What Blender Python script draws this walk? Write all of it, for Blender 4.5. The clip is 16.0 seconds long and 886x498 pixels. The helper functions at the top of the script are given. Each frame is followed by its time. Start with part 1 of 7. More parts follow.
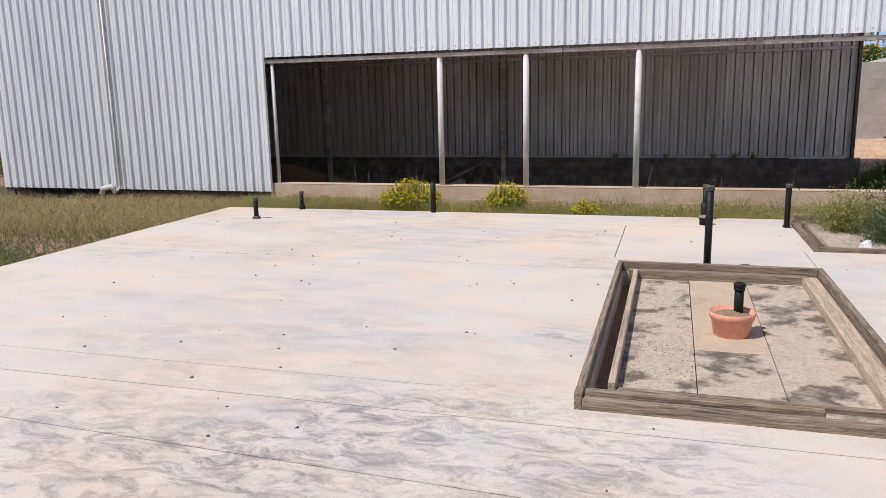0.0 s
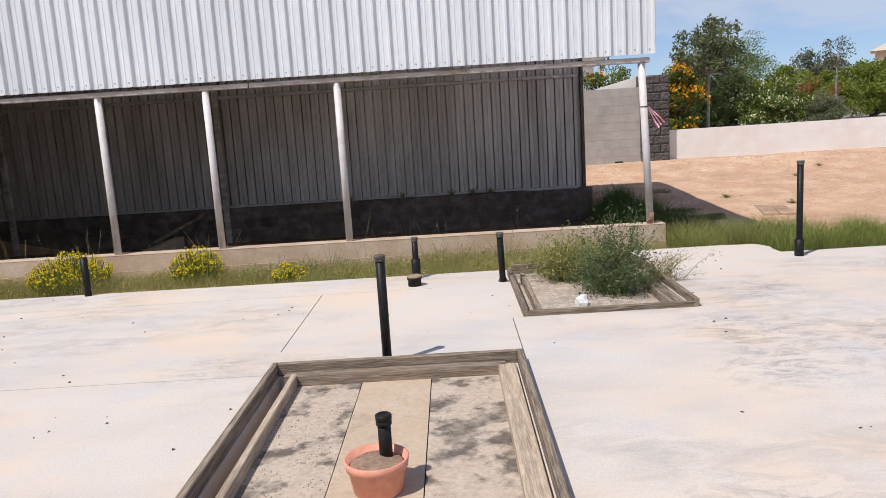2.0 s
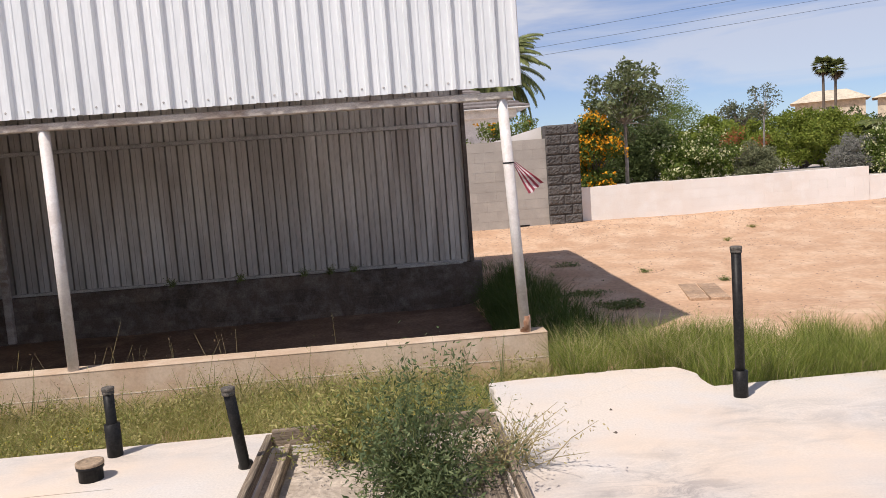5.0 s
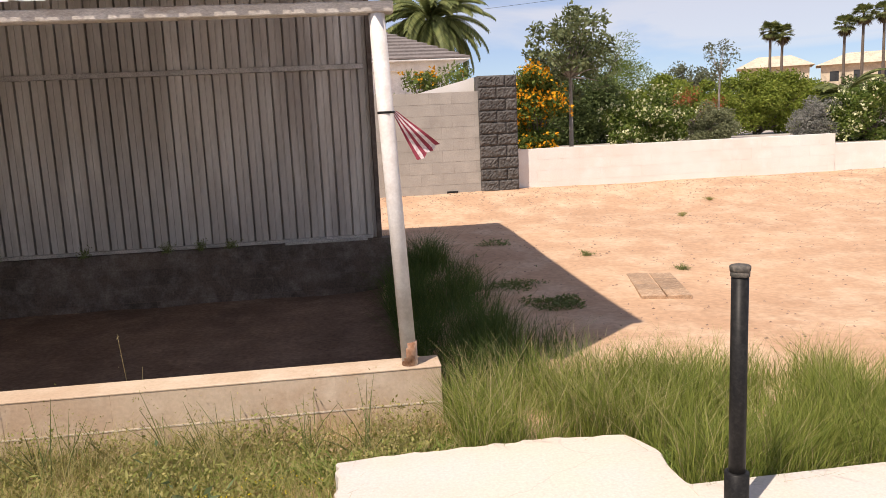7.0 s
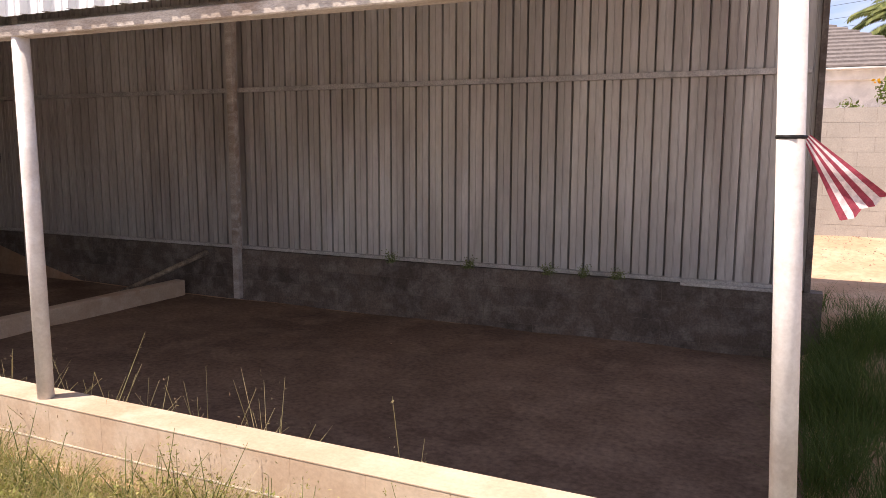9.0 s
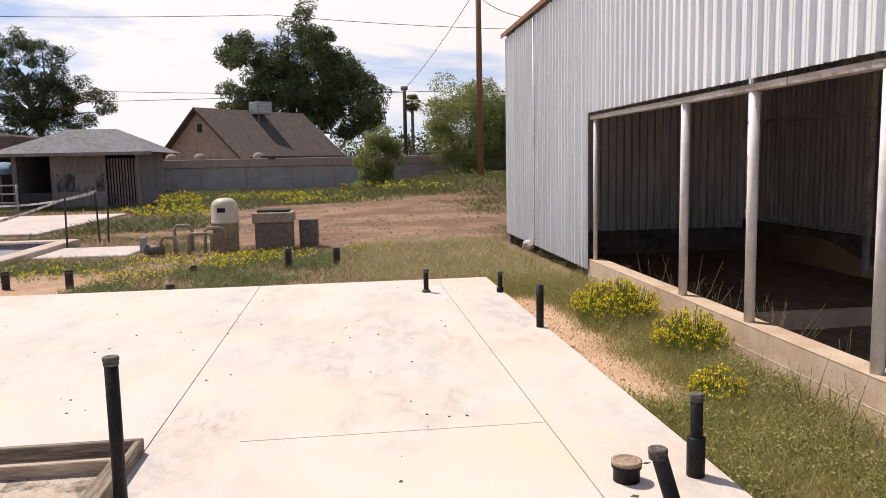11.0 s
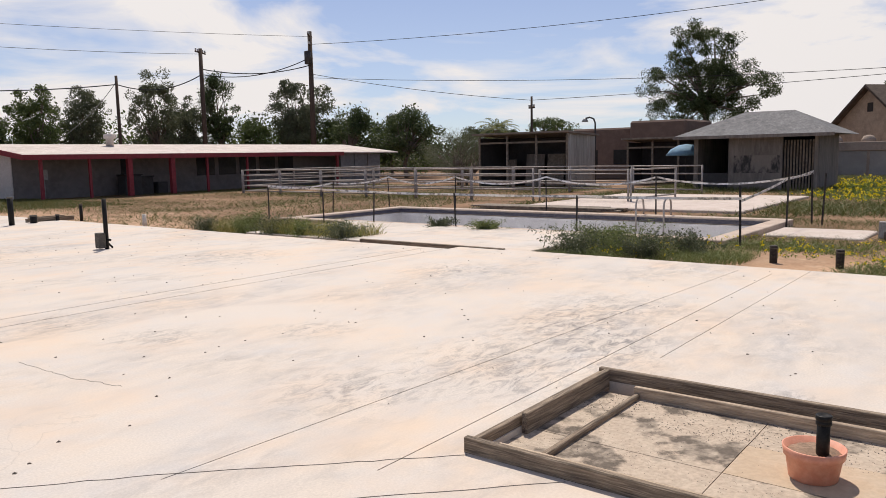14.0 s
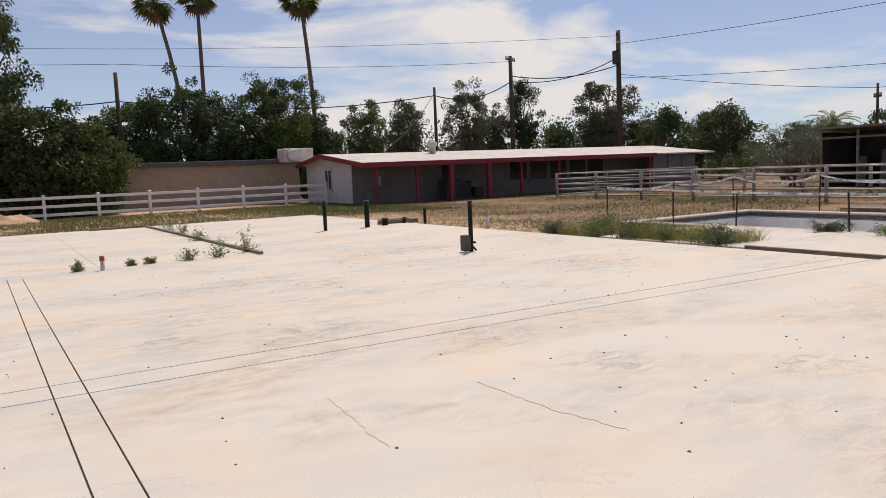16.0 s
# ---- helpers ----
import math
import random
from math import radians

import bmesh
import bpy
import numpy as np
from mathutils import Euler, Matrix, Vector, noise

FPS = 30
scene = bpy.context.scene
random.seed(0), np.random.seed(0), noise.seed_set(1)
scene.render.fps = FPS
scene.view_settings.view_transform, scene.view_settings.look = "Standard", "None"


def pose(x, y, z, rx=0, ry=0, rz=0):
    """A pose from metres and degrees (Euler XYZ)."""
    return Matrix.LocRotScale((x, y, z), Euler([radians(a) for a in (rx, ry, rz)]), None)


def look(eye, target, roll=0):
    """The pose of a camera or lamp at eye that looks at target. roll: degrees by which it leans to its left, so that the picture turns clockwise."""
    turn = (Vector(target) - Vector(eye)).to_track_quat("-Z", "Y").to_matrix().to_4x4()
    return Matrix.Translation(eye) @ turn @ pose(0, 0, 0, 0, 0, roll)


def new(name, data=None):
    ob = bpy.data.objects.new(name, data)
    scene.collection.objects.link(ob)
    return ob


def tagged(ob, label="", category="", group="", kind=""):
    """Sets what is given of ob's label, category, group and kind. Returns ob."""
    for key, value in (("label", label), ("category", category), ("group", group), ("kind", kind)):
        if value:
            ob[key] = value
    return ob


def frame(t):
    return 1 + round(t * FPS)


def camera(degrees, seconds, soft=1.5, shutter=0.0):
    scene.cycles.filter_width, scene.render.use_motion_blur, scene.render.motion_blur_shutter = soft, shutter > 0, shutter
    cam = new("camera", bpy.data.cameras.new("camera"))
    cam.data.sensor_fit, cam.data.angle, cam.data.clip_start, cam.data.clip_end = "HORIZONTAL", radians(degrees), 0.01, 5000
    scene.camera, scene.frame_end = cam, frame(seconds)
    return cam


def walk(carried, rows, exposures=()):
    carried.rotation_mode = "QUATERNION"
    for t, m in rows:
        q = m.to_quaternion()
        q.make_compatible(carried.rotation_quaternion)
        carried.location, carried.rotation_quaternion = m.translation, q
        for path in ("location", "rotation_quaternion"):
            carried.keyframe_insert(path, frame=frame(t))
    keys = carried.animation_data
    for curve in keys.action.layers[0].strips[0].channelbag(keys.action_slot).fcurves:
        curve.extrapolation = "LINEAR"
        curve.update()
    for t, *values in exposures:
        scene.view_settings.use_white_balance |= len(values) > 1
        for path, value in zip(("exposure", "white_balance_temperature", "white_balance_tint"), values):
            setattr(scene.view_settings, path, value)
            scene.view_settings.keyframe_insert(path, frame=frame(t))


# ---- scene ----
cam = camera(60.8, 16.0, soft=0.5)
EXPOSE = [(0, -0.28, 6380, 11.3), (3, -0.17, 6430, 11.8), (5.5, -0.04, 6950, 14), (7, 0.12, 7350, 15), (8, 0.30, 7300, 15.5), (8.7, 0.68, 7420, 20), (9.6, 0.38, 7180, 16.5), (10.8, 0.03, 7030, 14.5), (12.5, -0.12, 7000, 12.5), (14.5, -0.30, 7060, 12), (16, -0.39, 7060, 11.5)]
PATH = [
    (0, (0.542, 0.921, 1.533), (-0.03, 2.796, 1.137), -1.3),
    (0.5, (0.698, 1.346, 1.551), (0.236, 3.262, 1.207), -2.3),
    (1, (0.879, 1.842, 1.552), (0.638, 3.795, 1.198), -2.3),
    (1.5, (1.135, 2.321, 1.564), (1.0, 4.286, 1.212), -3.0),
    (2, (1.364, 2.839, 1.568), (1.33, 4.811, 1.237), -3.6),
    (2.5, (1.705, 3.326, 1.569), (1.772, 5.301, 1.264), -4.1),
    (3, (1.931, 3.87, 1.566), (2.088, 5.844, 1.285), -4.3),
    (3.2, (2.062, 4.088, 1.565), (2.253, 6.061, 1.301), -4.3),
    (5.3, (2.8, 6.181, 1.557), (2.889, 8.169, 1.358), -4.2),
    (5.5, (2.851, 6.377, 1.544), (2.907, 8.366, 1.341), -4.2),
    (6, (3.012, 6.902, 1.539), (3.011, 8.89, 1.323), -4.3),
    (6.5, (3.15, 7.414, 1.531), (3.228, 9.397, 1.279), -4.0),
    (7, (3.444, 7.947, 1.511), (3.705, 9.904, 1.191), -2.7),
    (7.5, (3.557, 8.404, 1.525), (3.883, 10.344, 1.161), -1.7),
    (8, (3.719, 8.856, 1.529), (3.913, 10.813, 1.162), -1.1),
    (8.2, (3.779, 9.051, 1.513), (3.819, 11.02, 1.162), -0.7),
    (8.5, (3.758, 9.304, 1.549), (3.493, 11.259, 1.224), -0.5),
    (8.7, (3.731, 9.418, 1.561), (3.233, 11.331, 1.26), -0.2),
    (10.8, (4.296, 8.826, 1.618), (2.35, 9.223, 1.382), -1.2),
    (11, (4.411, 8.784, 1.603), (2.44, 9.027, 1.37), -1.2),
    (11.5, (4.626, 8.617, 1.611), (2.643, 8.488, 1.384), -1.2),
    (12, (4.781, 8.289, 1.605), (2.847, 7.827, 1.384), -0.8),
    (12.5, (4.816, 7.979, 1.594), (2.972, 7.238, 1.375), -0.9),
    (13, (4.788, 7.58, 1.593), (3.04, 6.632, 1.372), -0.8),
    (13.5, (4.859, 7.156, 1.578), (3.2, 6.063, 1.348), -0.9),
    (14, (4.863, 6.749, 1.562), (3.293, 5.534, 1.319), -1.1),
    (14.5, (4.86, 6.246, 1.54), (3.403, 4.899, 1.292), -1.4),
    (15, (4.882, 5.789, 1.523), (3.559, 4.31, 1.277), -1.6),
    (15.5, (4.964, 5.223, 1.5), (3.813, 3.603, 1.271), -1.8),
    (16, (5.085, 4.754, 1.466), (4.065, 3.045, 1.259), -2.4),
]
walk(cam, [(t, look(eye, target, roll)) for t, eye, target, roll in PATH], EXPOSE)

# ---- world, sun and exposure ----
SUN_TO = Vector((-0.465, -0.43, 1.0)).normalized()
world = bpy.data.worlds.new("sky")
scene.world = world
world.use_nodes = True
wn, wl = world.node_tree.nodes, world.node_tree.links
wn.clear()
sky = wn.new("ShaderNodeTexSky")
sky.sky_type = "NISHITA"
sky.sun_disc = False
sky.sun_elevation = math.asin(SUN_TO.z)
sky.sun_rotation = math.atan2(SUN_TO.x, SUN_TO.y)
sky.air_density, sky.dust_density, sky.ozone_density = 0.9, 0.0, 2.2
wtex = wn.new("ShaderNodeTexCoord")
wmap = wn.new("ShaderNodeMapping")
wmap.inputs["Scale"].default_value = (1.1, 1.5, 5.5)
wmap.inputs["Rotation"].default_value = (0.12, 0.16, 0.5)
wl.new(wtex.outputs["Generated"], wmap.inputs["Vector"])
wno = wn.new("ShaderNodeTexNoise")
wno.inputs["Scale"].default_value = 2.1
wno.inputs["Detail"].default_value = 9
wno.inputs["Roughness"].default_value = 0.55
wno.inputs["Distortion"].default_value = 0.5
wl.new(wmap.outputs["Vector"], wno.inputs["Vector"])
wra = wn.new("ShaderNodeValToRGB")
wra.color_ramp.elements[0].position, wra.color_ramp.elements[1].position = 0.38, 0.58
wl.new(wno.outputs["Fac"], wra.inputs["Fac"])
wmu = wn.new("ShaderNodeMath")
wmu.operation = "MULTIPLY"
wmu.inputs[1].default_value = 0.9
wl.new(wra.outputs["Color"], wmu.inputs[0])
wsep = wn.new("ShaderNodeSeparateXYZ")
wl.new(wtex.outputs["Generated"], wsep.inputs[0])
whz = wn.new("ShaderNodeMapRange")
whz.inputs["From Min"].default_value, whz.inputs["From Max"].default_value = 0.0, 0.55
whz.inputs["To Min"].default_value, whz.inputs["To Max"].default_value = 0.38, 0.0
wl.new(wsep.outputs["Z"], whz.inputs["Value"])
wmax = wn.new("ShaderNodeMath")
wmax.operation = "MAXIMUM"
wl.new(wmu.outputs[0], wmax.inputs[0])
wl.new(whz.outputs["Result"], wmax.inputs[1])
wglow = wn.new("ShaderNodeVectorMath")
wglow.operation = "DOT_PRODUCT"
wl.new(wtex.outputs["Generated"], wglow.inputs[0])
wglow.inputs[1].default_value = SUN_TO
wthin = wn.new("ShaderNodeMapRange")  # the cloud veil thins out towards the zenith
wthin.interpolation_type = "SMOOTHSTEP"
wthin.inputs["From Min"].default_value, wthin.inputs["From Max"].default_value = 0.28, 0.75
wthin.inputs["To Min"].default_value, wthin.inputs["To Max"].default_value = 1.0, 0.3
wl.new(wsep.outputs["Z"], wthin.inputs["Value"])
wveil = wn.new("ShaderNodeMath")
wveil.operation = "MULTIPLY"
wside = wn.new("ShaderNodeMapRange")
wside.inputs["From Min"].default_value, wside.inputs["From Max"].default_value = -0.45, 0.45
wside.inputs["To Min"].default_value, wside.inputs["To Max"].default_value = 0.62, 1.15
wl.new(wglow.outputs["Value"], wside.inputs["Value"])
wden = wn.new("ShaderNodeMath")
wden.operation = "MULTIPLY"
wl.new(wmax.outputs[0], wden.inputs[0])
wl.new(wside.outputs["Result"], wden.inputs[1])
wl.new(wden.outputs[0], wveil.inputs[0])
wl.new(wthin.outputs["Result"], wveil.inputs[1])
wmix = wn.new("ShaderNodeMix")
wmix.data_type = "RGBA"
wl.new(wveil.outputs[0], wmix.inputs["Factor"])
wblue = wn.new("ShaderNodeMix")
wblue.data_type, wblue.blend_type = "RGBA", "MULTIPLY"
wblue.inputs["Factor"].default_value = 1.0
wl.new(sky.outputs["Color"], wblue.inputs["A"])
wblue.inputs["B"].default_value = (0.92, 1.18, 1.62, 1)
wl.new(wblue.outputs["Result"], wmix.inputs["A"])
wlit = wn.new("ShaderNodeMapRange")
wlit.interpolation_type = "SMOOTHSTEP"
wlit.inputs["From Min"].default_value, wlit.inputs["From Max"].default_value = -0.15, 0.75
wl.new(wglow.outputs["Value"], wlit.inputs["Value"])
wcloud = wn.new("ShaderNodeMix")
wcloud.data_type = "RGBA"
wcloud.inputs["A"].default_value, wcloud.inputs["B"].default_value = (10.9, 11.1, 11.7, 1), (13.4, 13.5, 14.1, 1)
wl.new(wlit.outputs["Result"], wcloud.inputs["Factor"])
wl.new(wcloud.outputs["Result"], wmix.inputs["B"])
wbg = wn.new("ShaderNodeBackground")
wbg.inputs["Strength"].default_value = 0.074
wl.new(wmix.outputs["Result"], wbg.inputs["Color"])
wout = wn.new("ShaderNodeOutputWorld")
wl.new(wbg.outputs[0], wout.inputs["Surface"])
sun = new("sun", bpy.data.lights.new("sun", "SUN"))
sun.data.energy, sun.data.angle, sun.data.color = 5.0, radians(0.53), (1.0, 0.95, 0.88)
sun.matrix_world = look(SUN_TO * 60, (0, 0, 0))


# ---- materials ----
def srgb(r, g, b):
    return tuple((c / 255 / 12.92 if c < 10 else ((c / 255 + 0.055) / 1.055) ** 2.4) for c in (r, g, b)) + (1.0,)


def col(c):
    return tuple(c) + (1.0,) if len(c) == 3 else tuple(c)


def material(name, base, dark=None, light=None, scale=3.0, fine=60.0, rough=0.8, metal=0.0, bump=0.15, stretch=(1, 1, 1),
             blotch=(0.35, 0.65), vary=0.0, fine_mix=0.25, spec=0.4, trans=0.0):
    """Base colour broken by blotches of a second and third colour, a fine grain, and a grain bump."""
    m = bpy.data.materials.new(name)
    m.use_nodes = True
    n, l = m.node_tree.nodes, m.node_tree.links
    bs = n["Principled BSDF"]
    base = col(base)
    dark = col(dark) if dark else tuple(c * 0.7 for c in base[:3]) + (1,)
    light = col(light) if light else tuple(min(1, c * 1.15) for c in base[:3]) + (1,)
    tc = n.new("ShaderNodeTexCoord")
    ge = n.new("ShaderNodeNewGeometry")
    mp = n.new("ShaderNodeMapping")
    mp.inputs["Scale"].default_value = stretch
    l.new(ge.outputs["Position"], mp.inputs["Vector"])

    def noisy(s, detail, lo, hi, rg=0.6):
        t = n.new("ShaderNodeTexNoise")
        t.inputs["Scale"].default_value, t.inputs["Detail"].default_value, t.inputs["Roughness"].default_value = s, detail, rg
        l.new(mp.outputs["Vector"], t.inputs["Vector"])
        r = n.new("ShaderNodeMapRange")
        r.inputs["From Min"].default_value, r.inputs["From Max"].default_value = lo, hi
        l.new(t.outputs["Fac"], r.inputs["Value"])
        return r.outputs["Result"], t.outputs["Fac"]

    def mix(fac, a, b, mode="MIX"):
        x = n.new("ShaderNodeMix")
        x.data_type, x.blend_type = "RGBA", mode
        for sock, v in (("Factor", fac), ("A", a), ("B", b)):
            if isinstance(v, (float, int)):
                x.inputs[sock].default_value = v
            elif isinstance(v, tuple):
                x.inputs[sock].default_value = v
            else:
                l.new(v, x.inputs[sock])
        return x.outputs["Result"]

    f1, _ = noisy(scale, 6, *blotch)
    f2, _ = noisy(scale * 3.3, 5, 0.45, 0.75)
    f3, raw = noisy(fine, 3, 0.3, 0.7)
    c = mix(f1, base, dark)
    c = mix(f2, c, light)
    if fine_mix:
        g = mix(f3, (1 - fine_mix,) * 3 + (1,), (1 + fine_mix,) * 3 + (1,))
        c = mix(1.0, c, g, "MULTIPLY")
    if vary:
        oi = n.new("ShaderNodeObjectInfo")
        mr = n.new("ShaderNodeMapRange")
        mr.inputs["To Min"].default_value, mr.inputs["To Max"].default_value = 1 - vary, 1 + vary
        l.new(oi.outputs["Random"], mr.inputs["Value"])
        cb = n.new("ShaderNodeCombineColor")
        for k in ("Red", "Green", "Blue"):
            l.new(mr.outputs["Result"], cb.inputs[k])
        c = mix(1.0, c, cb.outputs["Color"], "MULTIPLY")
    l.new(c, bs.inputs["Base Color"])
    bs.inputs["Roughness"].default_value = rough
    bs.inputs["Metallic"].default_value = metal
    bs.inputs["Specular IOR Level"].default_value = spec
    if trans:
        bs.inputs["Transmission Weight"].default_value = trans
    if bump:
        bu = n.new("ShaderNodeBump")
        bu.inputs["Strength"].default_value = bump
        bu.inputs["Distance"].default_value = 0.01
        l.new(raw, bu.inputs["Height"])
        l.new(bu.outputs["Normal"], bs.inputs["Normal"])
    return m


def leafy(name, a, b, rough=0.6, through_light=0.25):
    """Leaves: two greens by island, with some light passing through."""
    m = bpy.data.materials.new(name)
    m.use_nodes = True
    n, l = m.node_tree.nodes, m.node_tree.links
    bs = n["Principled BSDF"]
    ge = n.new("ShaderNodeNewGeometry")
    x = n.new("ShaderNodeMix")
    x.data_type = "RGBA"
    x.inputs["A"].default_value, x.inputs["B"].default_value = col(a), col(b)
    l.new(ge.outputs["Random Per Island"], x.inputs["Factor"])
    l.new(x.outputs["Result"], bs.inputs["Base Color"])
    bs.inputs["Roughness"].default_value = rough
    bs.inputs["Specular IOR Level"].default_value = 0.25
    tr = n.new("ShaderNodeBsdfTranslucent")
    l.new(x.outputs["Result"], tr.inputs["Color"])
    ms = n.new("ShaderNodeMixShader")
    ms.inputs[0].default_value = through_light
    l.new(bs.outputs[0], ms.inputs[1])
    l.new(tr.outputs[0], ms.inputs[2])
    l.new(ms.outputs[0], n["Material Output"].inputs["Surface"])
    return m


def slab_material():
    """Pale worn concrete: cream and pink tints, grey scuffs, wandering hairline cracks."""
    m = material("concrete_slab", (0.60, 0.545, 0.49), (0.63, 0.55, 0.47), (0.57, 0.545, 0.525), scale=0.5, fine=70, rough=0.85, bump=0.1, fine_mix=0.09)
    n, l = m.node_tree.nodes, m.node_tree.links
    bs = n["Principled BSDF"]
    prev = bs.inputs["Base Color"].links[0].from_socket
    ge = n.new("ShaderNodeNewGeometry")

    def ranged(vec, scale, detail, lo, hi, dist=0.0, rg=0.6):
        t = n.new("ShaderNodeTexNoise")
        t.inputs["Scale"].default_value, t.inputs["Detail"].default_value = scale, detail
        t.inputs["Distortion"].default_value, t.inputs["Roughness"].default_value = dist, rg
        l.new(vec, t.inputs["Vector"])
        r = n.new("ShaderNodeMapRange")
        r.inputs["From Min"].default_value, r.inputs["From Max"].default_value = lo, hi
        l.new(t.outputs["Fac"], r.inputs["Value"])
        return r.outputs["Result"]

    def times(a, b):
        q = n.new("ShaderNodeMath")
        q.operation = "MULTIPLY"
        for i, v in enumerate((a, b)):
            if isinstance(v, float):
                q.inputs[i].default_value = v
            else:
                l.new(v, q.inputs[i])
        return q.outputs[0]

    def over(fac, a, b):
        x = n.new("ShaderNodeMix")
        x.data_type = "RGBA"
        l.new(fac, x.inputs["Factor"])
        l.new(a, x.inputs["A"])
        x.inputs["B"].default_value = b
        return x.outputs["Result"]

    pos = ge.outputs["Position"]
    mp = n.new("ShaderNodeMapping")
    mp.inputs["Scale"].default_value = (0.75, 1.5, 1)
    mp.inputs["Rotation"].default_value = (0, 0, 0.25)
    l.new(pos, mp.inputs["Vector"])
    broken = []

    def BROKEN(make, mapping):
        """One shared brushy noise for all the patches."""
        if not broken:
            broken.append(make(mapping.outputs["Vector"], 5.5, 10, 0.47, 0.62, 0.9, 0.78))
        return broken[0]

    warm = ranged(pos, 0.8, 4, 0.46, 0.66)
    c = over(times(warm, 0.7), prev, (0.68, 0.53, 0.40, 1))
    scuff = times(ranged(mp.outputs["Vector"], 0.5, 3, 0.45, 0.62), ranged(mp.outputs["Vector"], 4.0, 8, 0.40, 0.66, 0.7, 0.74))
    c = over(times(scuff, 0.42), c, (0.19, 0.185, 0.19, 1))
    film_ = times(ranged(mp.outputs["Vector"], 0.33, 4, 0.40, 0.62), ranged(mp.outputs["Vector"], 1.6, 6, 0.36, 0.66))
    c = over(times(film_, 0.42), c, (0.40, 0.405, 0.425, 1))
    # worn dark patches where water stood
    for px, py, r in ((-2.2, 3.45, 1.3), (-1.3, 3.4, 0.9), (-0.9, 4.15, 0.7), (-0.3, 4.3, 0.8), (-0.9, 3.65, 1.1), (0.5, 4.05, 0.8), (0.1, 3.5, 1.0), (1.3, 3.2, 1.0), (4.3, 7.6, 1.0),
                      (2.97, -5.4, 0.9), (2.0, -5.8, 0.9), (1.3, -5.0, 0.9), (3.3, -3.4, 0.8), (3.8, -2.4, 0.7), (2.5, -2.0, 1.1), (1.4, -0.7, 0.8), (1.2, 0.65, 0.7), (0.2, 1.6, 0.6),
                      (3.4, 8.0, 0.8), (3.3, 7.2, 0.7), (2.6, 5.5, 0.7), (-0.1, 5.6, 0.4), (-0.4, 7.8, 0.5), (-2.6, -3.6, 1.6), (-1.2, -8.0, 1.8), (5.2, 6.6, 1.0), (-3.4, 0.6, 1.2), (3.9, 9.1, 0.7)):
        ds = n.new("ShaderNodeVectorMath")
        ds.operation = "DISTANCE"
        l.new(pos, ds.inputs[0])
        ds.inputs[1].default_value = (px, py, 0)
        rg_ = n.new("ShaderNodeMapRange")
        rg_.interpolation_type = "SMOOTHSTEP"
        rg_.inputs["From Min"].default_value, rg_.inputs["From Max"].default_value = r, 0.0
        l.new(ds.outputs["Value"], rg_.inputs["Value"])
        patch = times(rg_.outputs["Result"], BROKEN(ranged, mp))
        c = over(times(patch, 0.57), c, (0.13, 0.13, 0.14, 1))
    vo = n.new("ShaderNodeTexVoronoi")
    vo.feature = "DISTANCE_TO_EDGE"
    vo.inputs["Scale"].default_value = 0.24
    wa = n.new("ShaderNodeTexNoise")
    wa.inputs["Scale"].default_value, wa.inputs["Detail"].default_value = 0.9, 7
    l.new(pos, wa.inputs["Vector"])
    ad = n.new("ShaderNodeVectorMath")
    ad.operation = "ADD"
    l.new(pos, ad.inputs[0])
    l.new(wa.outputs["Color"], ad.inputs[1])
    l.new(ad.outputs[0], vo.inputs["Vector"])
    cr = n.new("ShaderNodeMapRange")
    cr.inputs["From Min"].default_value, cr.inputs["From Max"].default_value = 0.0012, 0.0
    l.new(vo.outputs["Distance"], cr.inputs["Value"])
    crack = times(cr.outputs["Result"], ranged(pos, 0.3, 2, 0.46, 0.56))
    c = over(times(crack, 0.2), c, (0.17, 0.16, 0.15, 1))
    l.new(c, bs.inputs["Base Color"])
    return m


M_SLAB = slab_material()
M_JOINT = material("joint_dirt", (0.16, 0.14, 0.12), scale=8)
M_CRACK = material("crack_dirt", (0.38, 0.34, 0.295), (0.24, 0.21, 0.18), scale=9, blotch=(0.48, 0.56))
M_DIRT = material("desert_dirt", (0.55, 0.36, 0.235), (0.45, 0.285, 0.185), (0.62, 0.45, 0.32), scale=0.55, fine=16, rough=0.95, bump=0.35, fine_mix=0.13, spec=0.1)
dn, dl = M_DIRT.node_tree.nodes, M_DIRT.node_tree.links
dbs = dn["Principled BSDF"]
dprev = dbs.inputs["Base Color"].links[0].from_socket
dge, dse, dra, dmx, dno = dn.new("ShaderNodeNewGeometry"), dn.new("ShaderNodeSeparateXYZ"), dn.new("ShaderNodeMapRange"), dn.new("ShaderNodeMix"), dn.new("ShaderNodeTexNoise")
dl.new(dge.outputs["Position"], dse.inputs[0])
dno.inputs["Scale"].default_value, dno.inputs["Detail"].default_value = 0.35, 5
dl.new(dge.outputs["Position"], dno.inputs["Vector"])
dad = dn.new("ShaderNodeMath")
dad.operation = "MULTIPLY_ADD"
dad.inputs[1].default_value = 9.0
dl.new(dno.outputs["Fac"], dad.inputs[0])
dl.new(dse.outputs["X"], dad.inputs[2])
dra.inputs["From Min"].default_value, dra.inputs["From Max"].default_value = 0.5, -6.0
dl.new(dad.outputs[0], dra.inputs["Value"])
dmx.data_type, dmx.blend_type = "RGBA", "MULTIPLY"
dno2, dmr2, dmm = dn.new("ShaderNodeTexNoise"), dn.new("ShaderNodeMapRange"), dn.new("ShaderNodeMath")
dno2.inputs["Scale"].default_value, dno2.inputs["Detail"].default_value = 0.42, 7
dl.new(dge.outputs["Position"], dno2.inputs["Vector"])
dmr2.inputs["From Min"].default_value, dmr2.inputs["From Max"].default_value = 0.60, 0.42
